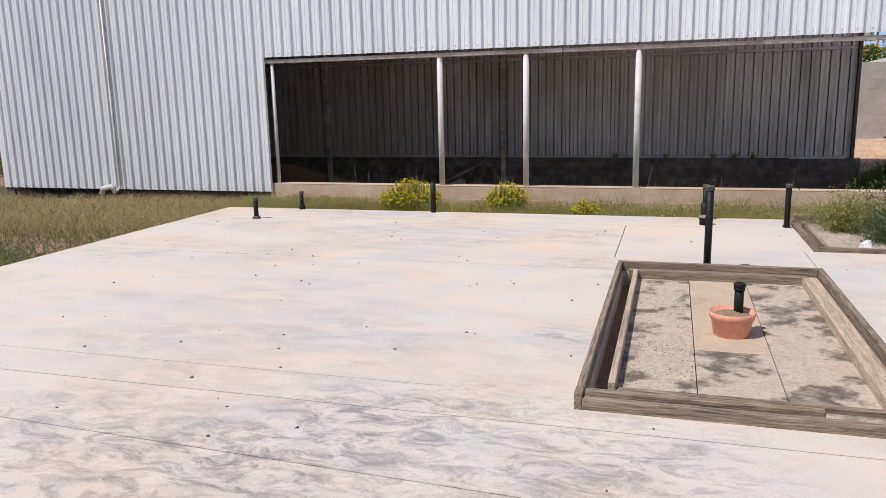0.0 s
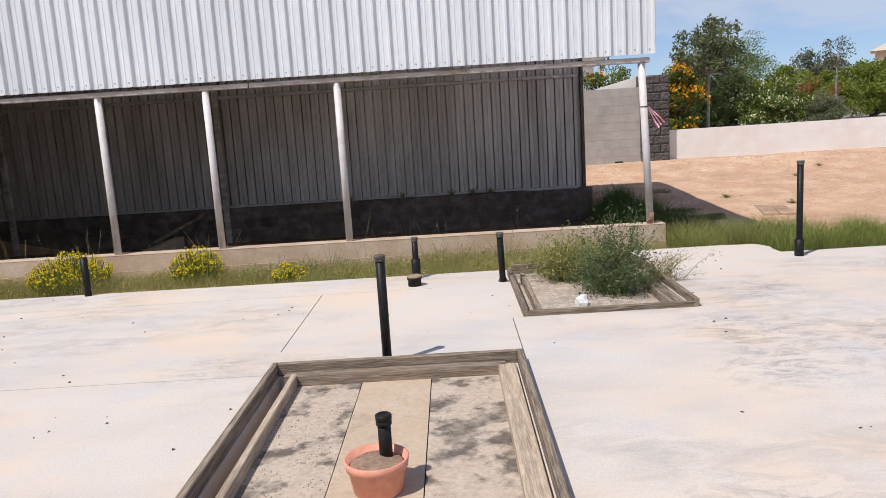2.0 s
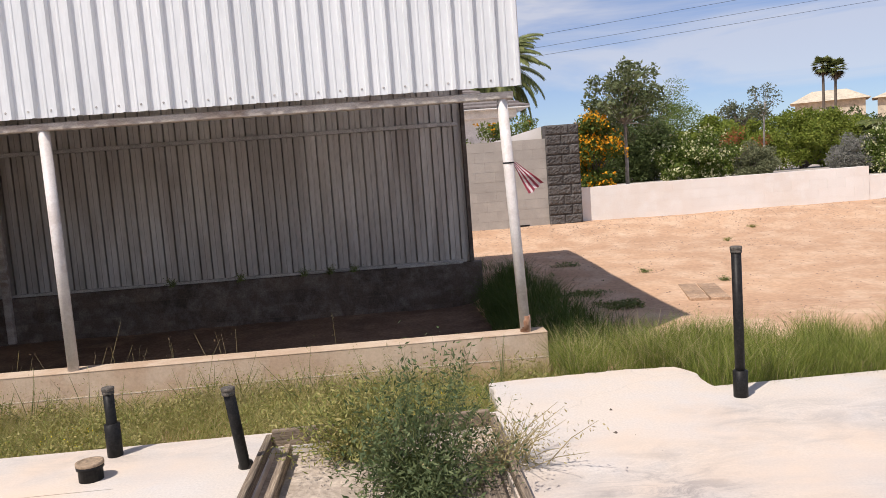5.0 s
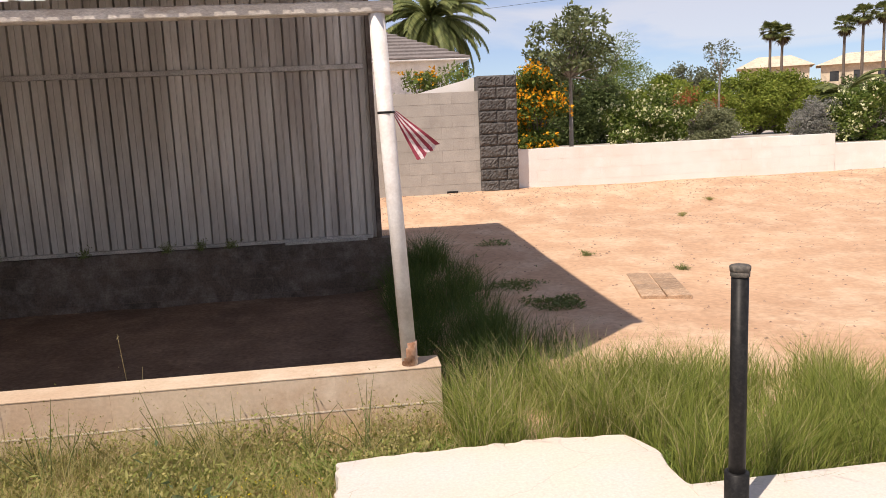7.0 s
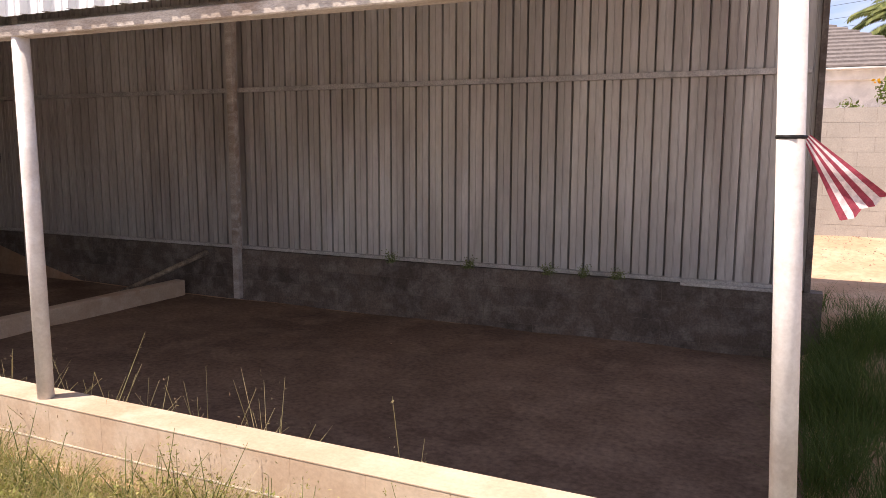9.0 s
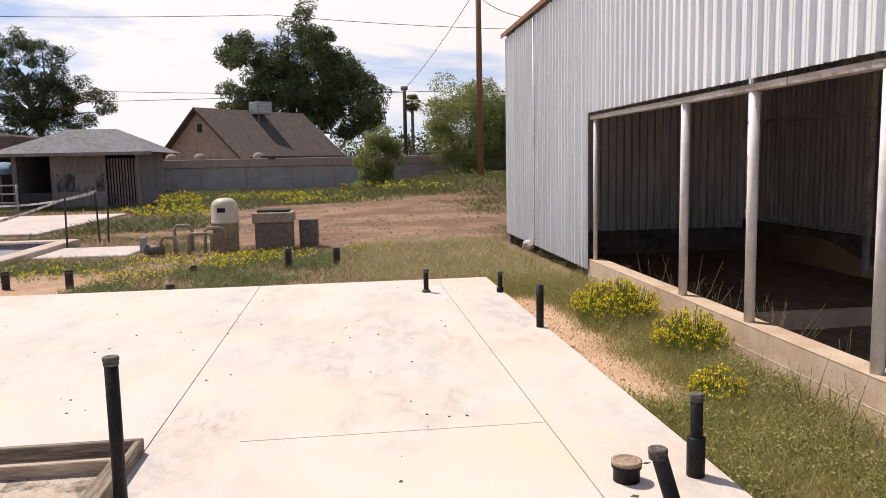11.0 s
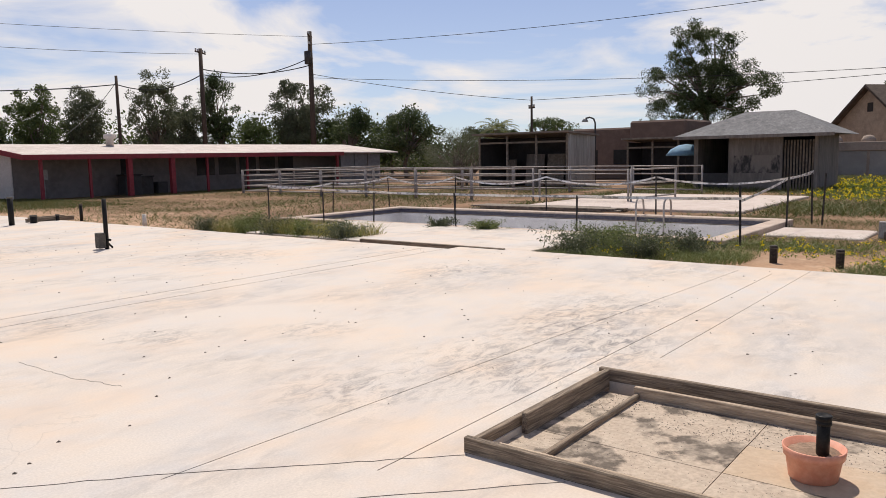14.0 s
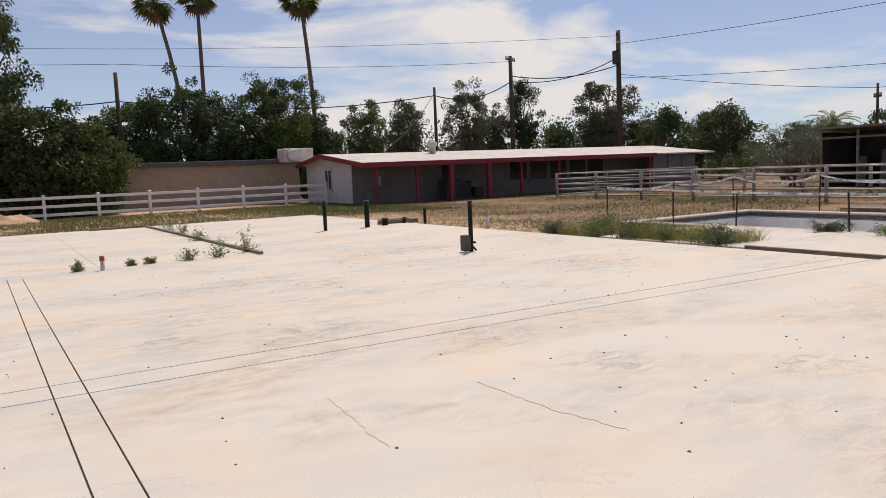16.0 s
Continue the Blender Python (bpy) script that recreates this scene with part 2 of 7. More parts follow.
dmr2.inputs["To Min"].default_value, dmr2.inputs["To Max"].default_value = 0.72, 1.0
dl.new(dno2.outputs["Fac"], dmr2.inputs["Value"])
dmm.operation = "MULTIPLY"
dl.new(dra.outputs["Result"], dmm.inputs[0])
dl.new(dmr2.outputs["Result"], dmm.inputs[1])
dl.new(dmm.outputs[0], dmx.inputs["Factor"])
dl.new(dprev, dmx.inputs["A"])
dmx.inputs["B"].default_value = (0.35, 0.325, 0.30, 1)
dl.new(dmx.outputs["Result"], dbs.inputs["Base Color"])
M_SHEET = material("white_steel_sheet", (0.72, 0.75, 0.775), (0.64, 0.668, 0.69), (0.78, 0.80, 0.815), scale=0.8, fine=25, rough=0.5, metal=0.0, bump=0.03,
                   stretch=(1.6, 1.6, 0.25), vary=0.05, fine_mix=0.05, spec=0.5)
M_GALV = material("weathered_galvanised_sheet", (0.54, 0.52, 0.49), (0.39, 0.36, 0.335), (0.65, 0.635, 0.61), scale=0.7, fine=25, rough=0.45, metal=0.4, bump=0.04,
                  stretch=(1.8, 1.8, 0.3), vary=0.10, fine_mix=0.08)
M_GIRT = material("grey_steel_girt", (0.50, 0.485, 0.465), rough=0.5, metal=0.3, scale=2)
M_COLUMN = material("dark_weathered_steel", (0.115, 0.095, 0.08), (0.07, 0.05, 0.04), (0.17, 0.15, 0.13), scale=3, rough=0.7)
M_PIPEPOST = material("white_painted_pipe", (0.66, 0.63, 0.61), (0.55, 0.50, 0.47), (0.72, 0.70, 0.69), scale=2.5, rough=0.55, fine_mix=0.08, bump=0.05)
M_RUST = material("rust", (0.25, 0.12, 0.07), (0.14, 0.07, 0.045), (0.38, 0.22, 0.13), scale=9, rough=0.9)
M_RUSTFOOT = material("paint_with_rust", (0.60, 0.53, 0.47), (0.28, 0.14, 0.08), (0.45, 0.30, 0.21), scale=7, rough=0.8, blotch=(0.42, 0.58))
M_HEADER = material("header_beam_paint", (0.45, 0.41, 0.37), (0.28, 0.22, 0.18), (0.58, 0.55, 0.52), scale=1.2, rough=0.7, stretch=(1, 3, 3))
M_STEM = material("stem_block", (0.56, 0.44, 0.325), (0.46, 0.325, 0.225), (0.61, 0.50, 0.39), scale=1.1, fine=45, rough=0.95, bump=0.15, vary=0.02, fine_mix=0.08)
M_PALEJOINT = material("pale_mortar", (0.66, 0.57, 0.46), scale=6, rough=0.95)
M_MORTARDARK = material("dark_mortar", (0.17, 0.135, 0.11), scale=4, fine=60, rough=0.95)
M_MORTAR = material("mortar", (0.37, 0.345, 0.315), scale=4, fine=60, rough=0.95)
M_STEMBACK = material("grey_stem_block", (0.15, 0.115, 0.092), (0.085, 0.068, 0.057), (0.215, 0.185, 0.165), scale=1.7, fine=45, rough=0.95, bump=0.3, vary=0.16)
M_WOOD = material("weathered_lumber", (0.265, 0.203, 0.147), (0.09, 0.07, 0.054), (0.41, 0.33, 0.245), scale=5, fine=55, rough=0.9, bump=0.5, stretch=(1, 1, 1), vary=0.12)
M_WOODX = material("weathered_lumber_x", (0.265, 0.203, 0.147), (0.09, 0.07, 0.054), (0.41, 0.33, 0.245), scale=6, fine=40, rough=0.9, bump=0.5, stretch=(0.3, 6, 6), vary=0.18)
M_WOODY = material("weathered_lumber_y", (0.265, 0.203, 0.147), (0.09, 0.07, 0.054), (0.41, 0.33, 0.245), scale=6, fine=40, rough=0.9, bump=0.5, stretch=(6, 0.3, 6), vary=0.18)
M_ABS = material("black_plastic_pipe", (0.010, 0.010, 0.011), (0.016, 0.0155, 0.015), (0.026, 0.025, 0.024), scale=14, fine=90, rough=0.45, bump=0.03, spec=0.16)
M_CAP = material("dusty_pipe_cap", (0.09, 0.08, 0.07), (0.05, 0.05, 0.045), (0.20, 0.17, 0.14), scale=18, rough=0.8)
M_POT = material("terracotta_plastic", (0.74, 0.33, 0.23), (0.68, 0.29, 0.195), (0.78, 0.40, 0.29), scale=6, rough=0.5, bump=0.02, fine_mix=0.05)
M_SOIL = material("dry_soil", (0.30, 0.20, 0.14), (0.19, 0.13, 0.09), scale=9, fine=40, rough=0.95, bump=0.9)
M_PIT = material("stained_planter_floor", (0.46, 0.375, 0.295), (0.135, 0.11, 0.088), (0.50, 0.42, 0.335), scale=2.6, fine=34, rough=0.95, bump=0.5, blotch=(0.49, 0.55), fine_mix=0.16)
M_PLANK = material("tan_worn_plank", (0.52, 0.41, 0.30), (0.28, 0.21, 0.155), (0.60, 0.49, 0.37), scale=4, fine=40, rough=0.9, bump=0.4, stretch=(5, 0.3, 5))
M_PITCLEAN = material("tan_planter_floor", (0.48, 0.37, 0.265), (0.30, 0.24, 0.18), (0.52, 0.42, 0.32), scale=1.7, fine=34, rough=0.95, bump=0.25, blotch=(0.56, 0.70), fine_mix=0.08)
M_BLOCK = material("grey_block", (0.40, 0.375, 0.345), (0.36, 0.335, 0.305), (0.45, 0.42, 0.385), scale=1.5, fine=50, rough=0.95, bump=0.25, vary=0.06, fine_mix=0.1)
M_SPLIT = material("dark_split_face_block", (0.10, 0.094, 0.09), (0.06, 0.057, 0.055), (0.15, 0.14, 0.135), scale=7, fine=38, rough=0.95, bump=1.0, vary=0.15)
M_WHITEWALL = material("white_painted_block", (0.80, 0.775, 0.745), (0.75, 0.70, 0.65), (0.82, 0.81, 0.79), scale=0.9, fine=50, rough=0.9, bump=0.15, vary=0.02, fine_mix=0.05)
M_GRASS = leafy("dry_green_grass", (0.42, 0.36, 0.145), (0.20, 0.23, 0.055))
M_GREEN = leafy("fresh_grass", (0.095, 0.145, 0.022), (0.31, 0.335, 0.08))
M_STRAW = leafy("straw", (0.50, 0.41, 0.23), (0.38, 0.33, 0.15))
M_YELLOW = leafy("yellow_blooms", (0.86, 0.70, 0.03), (0.74, 0.58, 0.02))
M_DULL = leafy("dull_dry_grass", (0.165, 0.15, 0.055), (0.065, 0.10, 0.025))
M_WEED = leafy("weed_leaf", (0.12, 0.165, 0.05), (0.23, 0.25, 0.10))


# ---- building helpers ----
def box(bm, x0, x1, y0, y1, z0, z1, bev=0.0, m=None):
    vs = [bm.verts.new((x, y, z)) for z in (z0, z1) for y in (y0, y1) for x in (x0, x1)]
    fs = [bm.faces.new([vs[i] for i in q]) for q in ((0, 2, 3, 1), (4, 5, 7, 6), (0, 1, 5, 4), (2, 6, 7, 3), (0, 4, 6, 2), (1, 3, 7, 5))]
    if bev:
        es = list({e for f in fs for e in f.edges})
        bmesh.ops.bevel(bm, geom=es, offset=bev, segments=1, affect="EDGES")
    return bm


def tube(bm, p, q, r0, r1=None, n=12, caps=True):
    """A round bar from p to q."""
    p, q = Vector(p), Vector(q)
    r1 = r0 if r1 is None else r1
    a = (q - p).normalized()
    u = a.orthogonal().normalized()
    v = a.cross(u)
    rings = []
    for c, r in ((p, r0), (q, r1)):
        rings.append([bm.verts.new(c + (u * math.cos(k * 2 * math.pi / n) + v * math.sin(k * 2 * math.pi / n)) * r) for k in range(n)])
    for k in range(n):
        f = bm.faces.new((rings[0][k], rings[0][(k + 1) % n], rings[1][(k + 1) % n], rings[1][k]))
        f.smooth = True
    if caps:
        bm.faces.new(rings[0][::-1])
        bm.faces.new(rings[1])
    return bm


def path_tube(bm, pts, r, n=6):
    """One bent bar through all the points."""
    pts = [Vector(p) for p in pts]
    rings = []
    u = None
    for k, p in enumerate(pts):
        d = (pts[min(k + 1, len(pts) - 1)] - pts[max(k - 1, 0)]).normalized()
        u = d.orthogonal().normalized() if u is None else (u - d * u.dot(d)).normalized()
        w = d.cross(u)
        rings.append([bm.verts.new(p + (u * math.cos(j * 2 * math.pi / n) + w * math.sin(j * 2 * math.pi / n)) * r) for j in range(n)])
    for a, b in zip(rings[:-1], rings[1:]):
        for j in range(n):
            bm.faces.new((a[j], a[(j + 1) % n], b[(j + 1) % n], b[j])).smooth = True
    bm.faces.new(rings[0][::-1])
    bm.faces.new(rings[-1])
    return bm


def lathe(bm, profile, n=24, c=(0, 0, 0)):
    """A turned shape from (radius, height) pairs about the vertical through c."""
    rows = [[bm.verts.new((c[0] + r * math.cos(k * 2 * math.pi / n), c[1] + r * math.sin(k * 2 * math.pi / n), c[2] + z)) for k in range(n)] for r, z in profile]
    for a, b in zip(rows[:-1], rows[1:]):
        for k in range(n):
            f = bm.faces.new((a[k], a[(k + 1) % n], b[(k + 1) % n], b[k]))
            f.smooth = True
    bm.faces.new(rows[0][::-1])
    bm.faces.new(rows[-1])
    return bm


def mesh_of(bm, name, mats):
    me = bpy.data.meshes.new(name)
    bm.to_mesh(me)
    bm.free()
    for m in (mats if isinstance(mats, (list, tuple)) else [mats]):
        me.materials.append(m)
    return me


def part(name, bm, mat, parent=None, label=""):
    """Links a bmesh (or a mesh) as one mesh object under a thing or a part."""
    me = bm if isinstance(bm, bpy.types.Mesh) else mesh_of(bm, name, mat)
    ob = new(name, me)
    if parent is not None:
        ob.parent = parent
    if label:
        tagged(ob, label)
    return ob


def thing(name, loc, label, category, group="", rz=0.0, kind=""):
    ob = new(name)
    ob.matrix_basis = pose(*loc, 0, 0, rz)
    ob.empty_display_size = 0.1
    return tagged(ob, label, category, group, kind)


def B():
    return bmesh.new()


def raw_mesh(name, verts, faces, mats, smooth=False):
    me = bpy.data.meshes.new(name)
    me.from_pydata([tuple(v) for v in verts], [], [tuple(f) for f in faces])
    for m in (mats if isinstance(mats, (list, tuple)) else [mats]):
        me.materials.append(m)
    if smooth:
        me.polygons.foreach_set("use_smooth", [True] * len(me.polygons))
    me.update()
    return me


# ---- ground ----
def step(a, b, v):
    t = min(1, max(0, (v - a) / (b - a)))
    return t * t * (3 - 2 * t)


def ground_z(x, y):
    """Height of the bare ground: the slab's top is zero, the lot behind the barn rises to the block wall."""
    z = -0.14 - 0.05 * step(10.5, 13.5, y) * step(-6, 2, x)
    z += 0.19 * step(14, 19.4, y) + 0.31 * step(19.2, 21.2, y)
    z -= 0.08 * step(-7, -14, x) * (1 - step(14, 19, y))
    z += 0.75 * step(7, 16, y) * step(-20, -36, x) * (1 - step(30, 60, y))
    z += 0.10 * step(-18, -30, y)
    z += 0.03 * noise.noise(Vector((x * 0.4, y * 0.4, 0))) + 0.015 * noise.noise(Vector((x * 1.7, y * 1.7, 3)))
    if -11.47 < x < 3.80 and 12.2 < y < 17.45:
        z = -0.52 + 0.02 * noise.noise(Vector((x * 0.9, y * 0.9, 7)))
    elif 3.80 <= x < 4.6 and 12.2 < y < 17.45:
        z = -0.52 + (z + 0.52) * step(3.75, 4.55, x)
    if -14.0 < x < -9.4 and -9.6 < y < 2.15:
        z = -1.7
    if -5.5 < x < 6.9 and -22.0 < y < 10.5:
        z -= 0.15
    return z


def axis(lo, hi, fine, far):
    v = list(np.arange(lo, hi + 1e-6, fine))
    s, a, b = fine, lo, hi
    while b < far:
        s *= 1.35
        a, b = a - s, b + s
        v = [a] + v + [b]
    return v


GX = sorted(axis(-16, 12, 0.3, 700) + [-11.48, -11.46, 3.79, 3.81, -14.01, -13.99, -9.41, -9.39])
GY = sorted(axis(-12, 22, 0.3, 700) + [12.19, 12.21, 17.44, 17.46, -9.61, -9.59, 2.14, 2.16])
gv = [(x, y, ground_z(x, y)) for y in GY for x in GX]
gf = [(j * len(GX) + i, j * len(GX) + i + 1, (j + 1) * len(GX) + i + 1, (j + 1) * len(GX) + i) for j in range(len(GY) - 1) for i in range(len(GX) - 1)]
tagged(new("ground", raw_mesh("ground", gv, gf, M_DIRT, True)), "pale pinkish tan bare desert dirt", "ground", kind="structure")

# ---- slab: one pour with sawn joints, two planter holes and a tongue towards the barn ----
HOLES = [(0.17, 1.71, 4.51, 7.54), (1.92, 3.22, 8.74, 10.34)]
OUTLINE = [(-5.7, 6.9, -1.0, 10.62), (-5.3, 6.9, -22.2, -1.0), (6.9, 14.0, -22.2, 10.72), (4.79, 6.9, 10.62, 10.72)]
JOINTS = [(-5.7, 0.14, 7.58, 7.588), (-5.2, 1.12, 9.93, 9.938), (0.05, 0.058, 8.1, 9.93), (1.78, 1.788, 7.60, 8.68), (-5.65, -0.6, 4.60, 4.606),
          (-5.2, 2.2, 4.24, 4.248), (-5.3, 2.9, 3.62, 3.628), (4.86, 4.872, -9.3, 3.2), (4.64, 4.652, -9.2, 3.2), (-5.3, 5.2, -1.46, -1.444), (-5.3, 5.2, -1.06, -1.044),
          (-4.5, 4.7, -9.40, -9.394), (3.5, 3.507, -21, -9.4), (-5.3, 6.9, -6.1, -6.094)]
JD = 0.012


def slab_height(x, y):
    for a, b, c, d in HOLES:
        if a < x < b and c < y < d:
            return None
    if not any(a <= x <= b and c <= y <= d for a, b, c, d in OUTLINE):
        return None
    for a, b, c, d in JOINTS:
        if a < x < b and c < y < d:
            return -JD
    return 0.0


def slab_mesh():
    xs = sorted({round(v, 4) for r in HOLES + OUTLINE + JOINTS for v in r[:2]})
    ys = sorted({round(v, 4) for r in HOLES + OUTLINE + JOINTS for v in r[2:]})
    h = {}
    for i in range(len(xs) - 1):
        for j in range(len(ys) - 1):
            h[i, j] = slab_height((xs[i] + xs[i + 1]) / 2, (ys[j] + ys[j + 1]) / 2)
    v, f, mi = [], [], []

    def quad(pts, k):
        f.append(tuple(range(len(v), len(v) + 4)))
        v.extend(pts)
        mi.append(k)
    for (i, j), z in h.items():
        if z is None:
            continue
        a, b, c, d = xs[i], xs[i + 1], ys[j], ys[j + 1]
        quad([(a, c, z), (b, c, z), (b, d, z), (a, d, z)], 1 if z < 0 else 0)
        for (di, dj), (p, q) in (((-1, 0), ((a, d), (a, c))), ((1, 0), ((b, c), (b, d))), ((0, -1), ((a, c), (b, c))), ((0, 1), ((b, d), (a, d)))):
            o = h.get((i + di, j + dj))
            low = -0.3 if o is None else o
            if low < z:
                quad([(*p, low), (*q, low), (*q, z), (*p, z)], 0)
    # the saw wandered on the long joint by the planter
    v = [(x, y + ((2.8 - min(2.9, max(-5.3, x))) * 0.0448 - 0.184 if abs(y - 3.624) < 0.01 else 0), z) for x, y, z in v]
    v = [(x - 0.0155 * (y + 4.2) if 4.6 < x < 4.9 and -9.35 < y < 3.25 else x, y, z) for x, y, z in v]
    me = raw_mesh("slab", v, f, [M_SLAB, M_JOINT])
    me.polygons.foreach_set("material_index", mi)
    bm = B()
    bm.from_mesh(me)
    bmesh.ops.remove_doubles(bm, verts=bm.verts, dist=0.0002)
    bm.to_mesh(me)
    bm.free()
    return me


def slab_tongue():
    """The slab's short worn tongue towards the barn, with a broken edge and a rounded far corner."""
    rnd = random.Random(6)
    corner = [(3.33, 10.60), (3.35, 11.30), (3.85, 11.32), (4.35, 11.33), (4.74, 11.27), (4.82, 11.10), (4.80, 10.80), (4.84, 10.60)]
    rim = []
    for (ax, ay), (bx, by) in zip(corner[:-1], corner[1:]):
        n = max(3, int(math.hypot(bx - ax, by - ay) / 0.05))
        rim += [(ax + (bx - ax) * k / n + rnd.uniform(-0.012, 0.012), ay + (by - ay) * k / n + rnd.uniform(-0.012, 0.012)) for k in range(n)]
    rim.append(corner[-1])
    inner = [(4.1 + (x - 4.1) * 0.985, 10.6 + (y - 10.6) * 0.985) for x, y in rim]
    n = len(rim)
    v = [(x, y, -0.002) for x, y in inner] + [(x, y, -0.014) for x, y in rim] + [(x, y, -0.3) for x, y in rim]
    f = [tuple(range(n - 1, -1, -1))]
    for k in range(n - 1):
        f += [(k, k + 1, n + k + 1, n + k), (n + k, n + k + 1, 2 * n + k + 1, 2 * n + k)]
    return raw_mesh("slab_tongue", v, f, M_SLAB)


tagged(new("slab_tongue", slab_tongue()), "short worn concrete tongue of the slab with a broken edge", "slab", kind="structure")
tagged(new("concrete_slab", slab_mesh()), "pale cream worn concrete house slab with sawn joints", "slab", kind="structure")

# ---- barn ----
RIB = 0.1725


def sheet_mesh(name, n, height, mat, depth=0.034):
    """A steel sheet of n ribs in the x-z plane, ribs standing towards -y."""
    prof = []
    for k in range(n):
        x = k * RIB
        if depth > 0.04:
            prof += [(x, 0), (x + 0.055, 0), (x + 0.059, 0.008), (x + 0.067, 0.008), (x + 0.071, 0), (x + RIB - 0.036, 0), (x + RIB - 0.033, depth), (x + RIB - 0.013, depth), (x + RIB - 0.010, 0)]
            continue
        prof += [(x, 0), (x + 0.055, 0), (x + 0.062, 0.005), (x + 0.072, 0.005), (x + 0.079, 0), (x + RIB - 0.048, 0), (x + RIB - 0.036, depth), (x + RIB - 0.014, depth)]
    prof.append((n * RIB, 0))
    v, f = [], []
    for back in (0, 1):
        for z in (0, height):
            v += [(x, -d + 0.0015 * back, z) for x, d in prof]
    m = len(prof)
    for i in range(m - 1):
        f.append((i, i + 1, m + i + 1, m + i))
        f.append((2 * m + i + 1, 2 * m + i, 3 * m + i, 3 * m + i + 1))
    return raw_mesh(name, v, f, mat)


def screw_mesh(n, height):
    """A row of screw heads near each end of a sheet."""
    v, f = [], []
    for k in range(n):
        for z in (0.055, height - 0.06):
            b, x = len(v), k * RIB + 0.1
            v += [(x + 0.007 * math.cos(q * math.pi / 3), -0.006, z + 0.007 * math.sin(q * math.pi / 3)) for q in range(6)]
            v += [(x + 0.010 * math.cos(q * math.pi / 3), 0.0, z + 0.010 * math.sin(q * math.pi / 3)) for q in range(6)]
            f.append(tuple(range(b, b + 6)))
            f += [(b + q, b + 6 + q, b + 6 + (q + 1) % 6, b + (q + 1) % 6) for q in range(6)]
    return raw_mesh("screws", v, f, M_GIRT)


SHEETS = {}


def wall_of_sheets(parent, x0, x1, y, z0, z1, mat, flip=False, along="x", screws=True):
    """Sheets of five ribs side by side from x0 to x1, each an object on one shared mesh; flip turns the ribs to the far side."""
    ribs = round((x1 - x0) / RIB)
    k = 0
    while ribs > 0:
        n = min(5, ribs)
        key = (n, round(z1 - z0, 3), mat.name)
        if key not in SHEETS:
            SHEETS[key] = sheet_mesh("sheet", n, z1 - z0, mat, 0.08 if mat is M_GALV else 0.034), screw_mesh(n, z1 - z0)
        ob = new("sheet", SHEETS[key][0])
        ob.parent = parent
        if screws:
            tagged(part("screws", SHEETS[key][1], None, ob), kind="stuff")
        off, x = 0.0015 * (k % 2), x0 + k * 5 * RIB
        if along == "y":
            ob.matrix_basis = pose(y + off, x, z0, 0, 0, 90)
        elif flip:
            ob.matrix_basis = pose(x + n * RIB, y + off, z0, 0, 0, 180)
        else:
            ob.matrix_basis = pose(x, y - off, z0)
        ribs -= n
        k += 1


BX0, BX1, BY0, BY1, EAVE = -11.4975, 3.80, 12.0, 17.43, 4.08
HEAD = 2.21
BARN_AT = pose(-0.108, 0.075, 0, 0, 0, -0.517)
barn = thing("barn", (0, 0, 0), "long white corrugated steel barn with an open front bay", "barn", kind="structure")
barn.matrix_basis = BARN_AT
wall_of_sheets(barn, BX0, -5.805, BY0 - 0.03, 0.04, EAVE, M_SHEET)
wall_of_sheets(barn, -5.805, BX1, BY0 - 0.03, HEAD, EAVE, M_SHEET)
wall_of_sheets(barn, BX0, BX1 + 0.04, BY1, 0.17, 4.15, M_GALV, flip=True, screws=False)
wall_of_sheets(barn, BY0, BY1, BX0, -0.2, 4.15, M_GALV, along="y", screws=False)
bm = B()
box(bm, BX0 - 0.06, BX1 + 0.06, BY0 - 0.10, BY1 + 0.05, EAVE + 0.08, EAVE + 0.11)
part("roof", bm, M_GALV, barn, "corrugated steel roof with a rusty edge")
bm = B()
box(bm, BX0 - 0.06, BX1 + 0.06, BY0 - 0.115, BY0 - 0.10, EAVE + 0.03, EAVE + 0.112)
part("eave_trim", bm, M_RUST, barn, "rusty eave trim")
for z in (2.28, 3.4):
    bm = B()
    box(bm, BX0 + 0.05, BX1 - 0.02, BY1 - 0.09, BY1 - 0.03, z - 0.03, z + 0.03, 0.004)
    part("girt", bm, M_GIRT, barn, "horizontal steel girt")
bm = B()
box(bm, BX0 + 0.05, BX1 - 0.02, BY1 - 0.08, BY1 - 0.03, 0.172, 0.215, 0.004)
part("base_channel", bm, M_GIRT, barn, "steel base channel")
for a, b in ((-5.85, -1.0), (-1.0, BX1)):
    bm = B()
    box(bm, a, b - 0.012, BY0 + 0.0, BY0 + 0.10, HEAD - 0.095, HEAD - 0.035, 0.006)
    part("header_beam", bm, M_HEADER, barn, "peeling white steel header beam")
for x in (-5.72, -2.87, -1.55, 0.05, 3.775):
    bm = B()
    r = 0.044 if x > -5 else 0.03
    lean = -0.075 if x > 3 else 0.0
    tube(bm, (x, 12.05, 0.165), (x + lean, 12.05, HEAD - 0.09), r, r, 20)
    p = part("post", bm, M_PIPEPOST, barn, "white painted steel pipe post")
    if x > 3:
        bm = B()
        tube(bm, (x, 12.05, 0.183), (x, 12.05, 0.32), 0.0455, 0.0455, 20)
        part("rust_band", bm, M_RUSTFOOT, p, "rusted foot of the post")
for x in (-7.3, -3.08):
    bm = B()
    box(bm, x - 0.05, x + 0.05, BY1 - 0.2, BY1 - 0.1, -0.5, 4.1, 0.008)
    part("column", bm, M_HEADER, barn, "grey weathered steel column")
bm = B()
box(bm, BX1 + 0.03, BX1 + 0.09, BY1 - 0.1, BY1 + 0.03, 0.172, 4.1, 0.006)
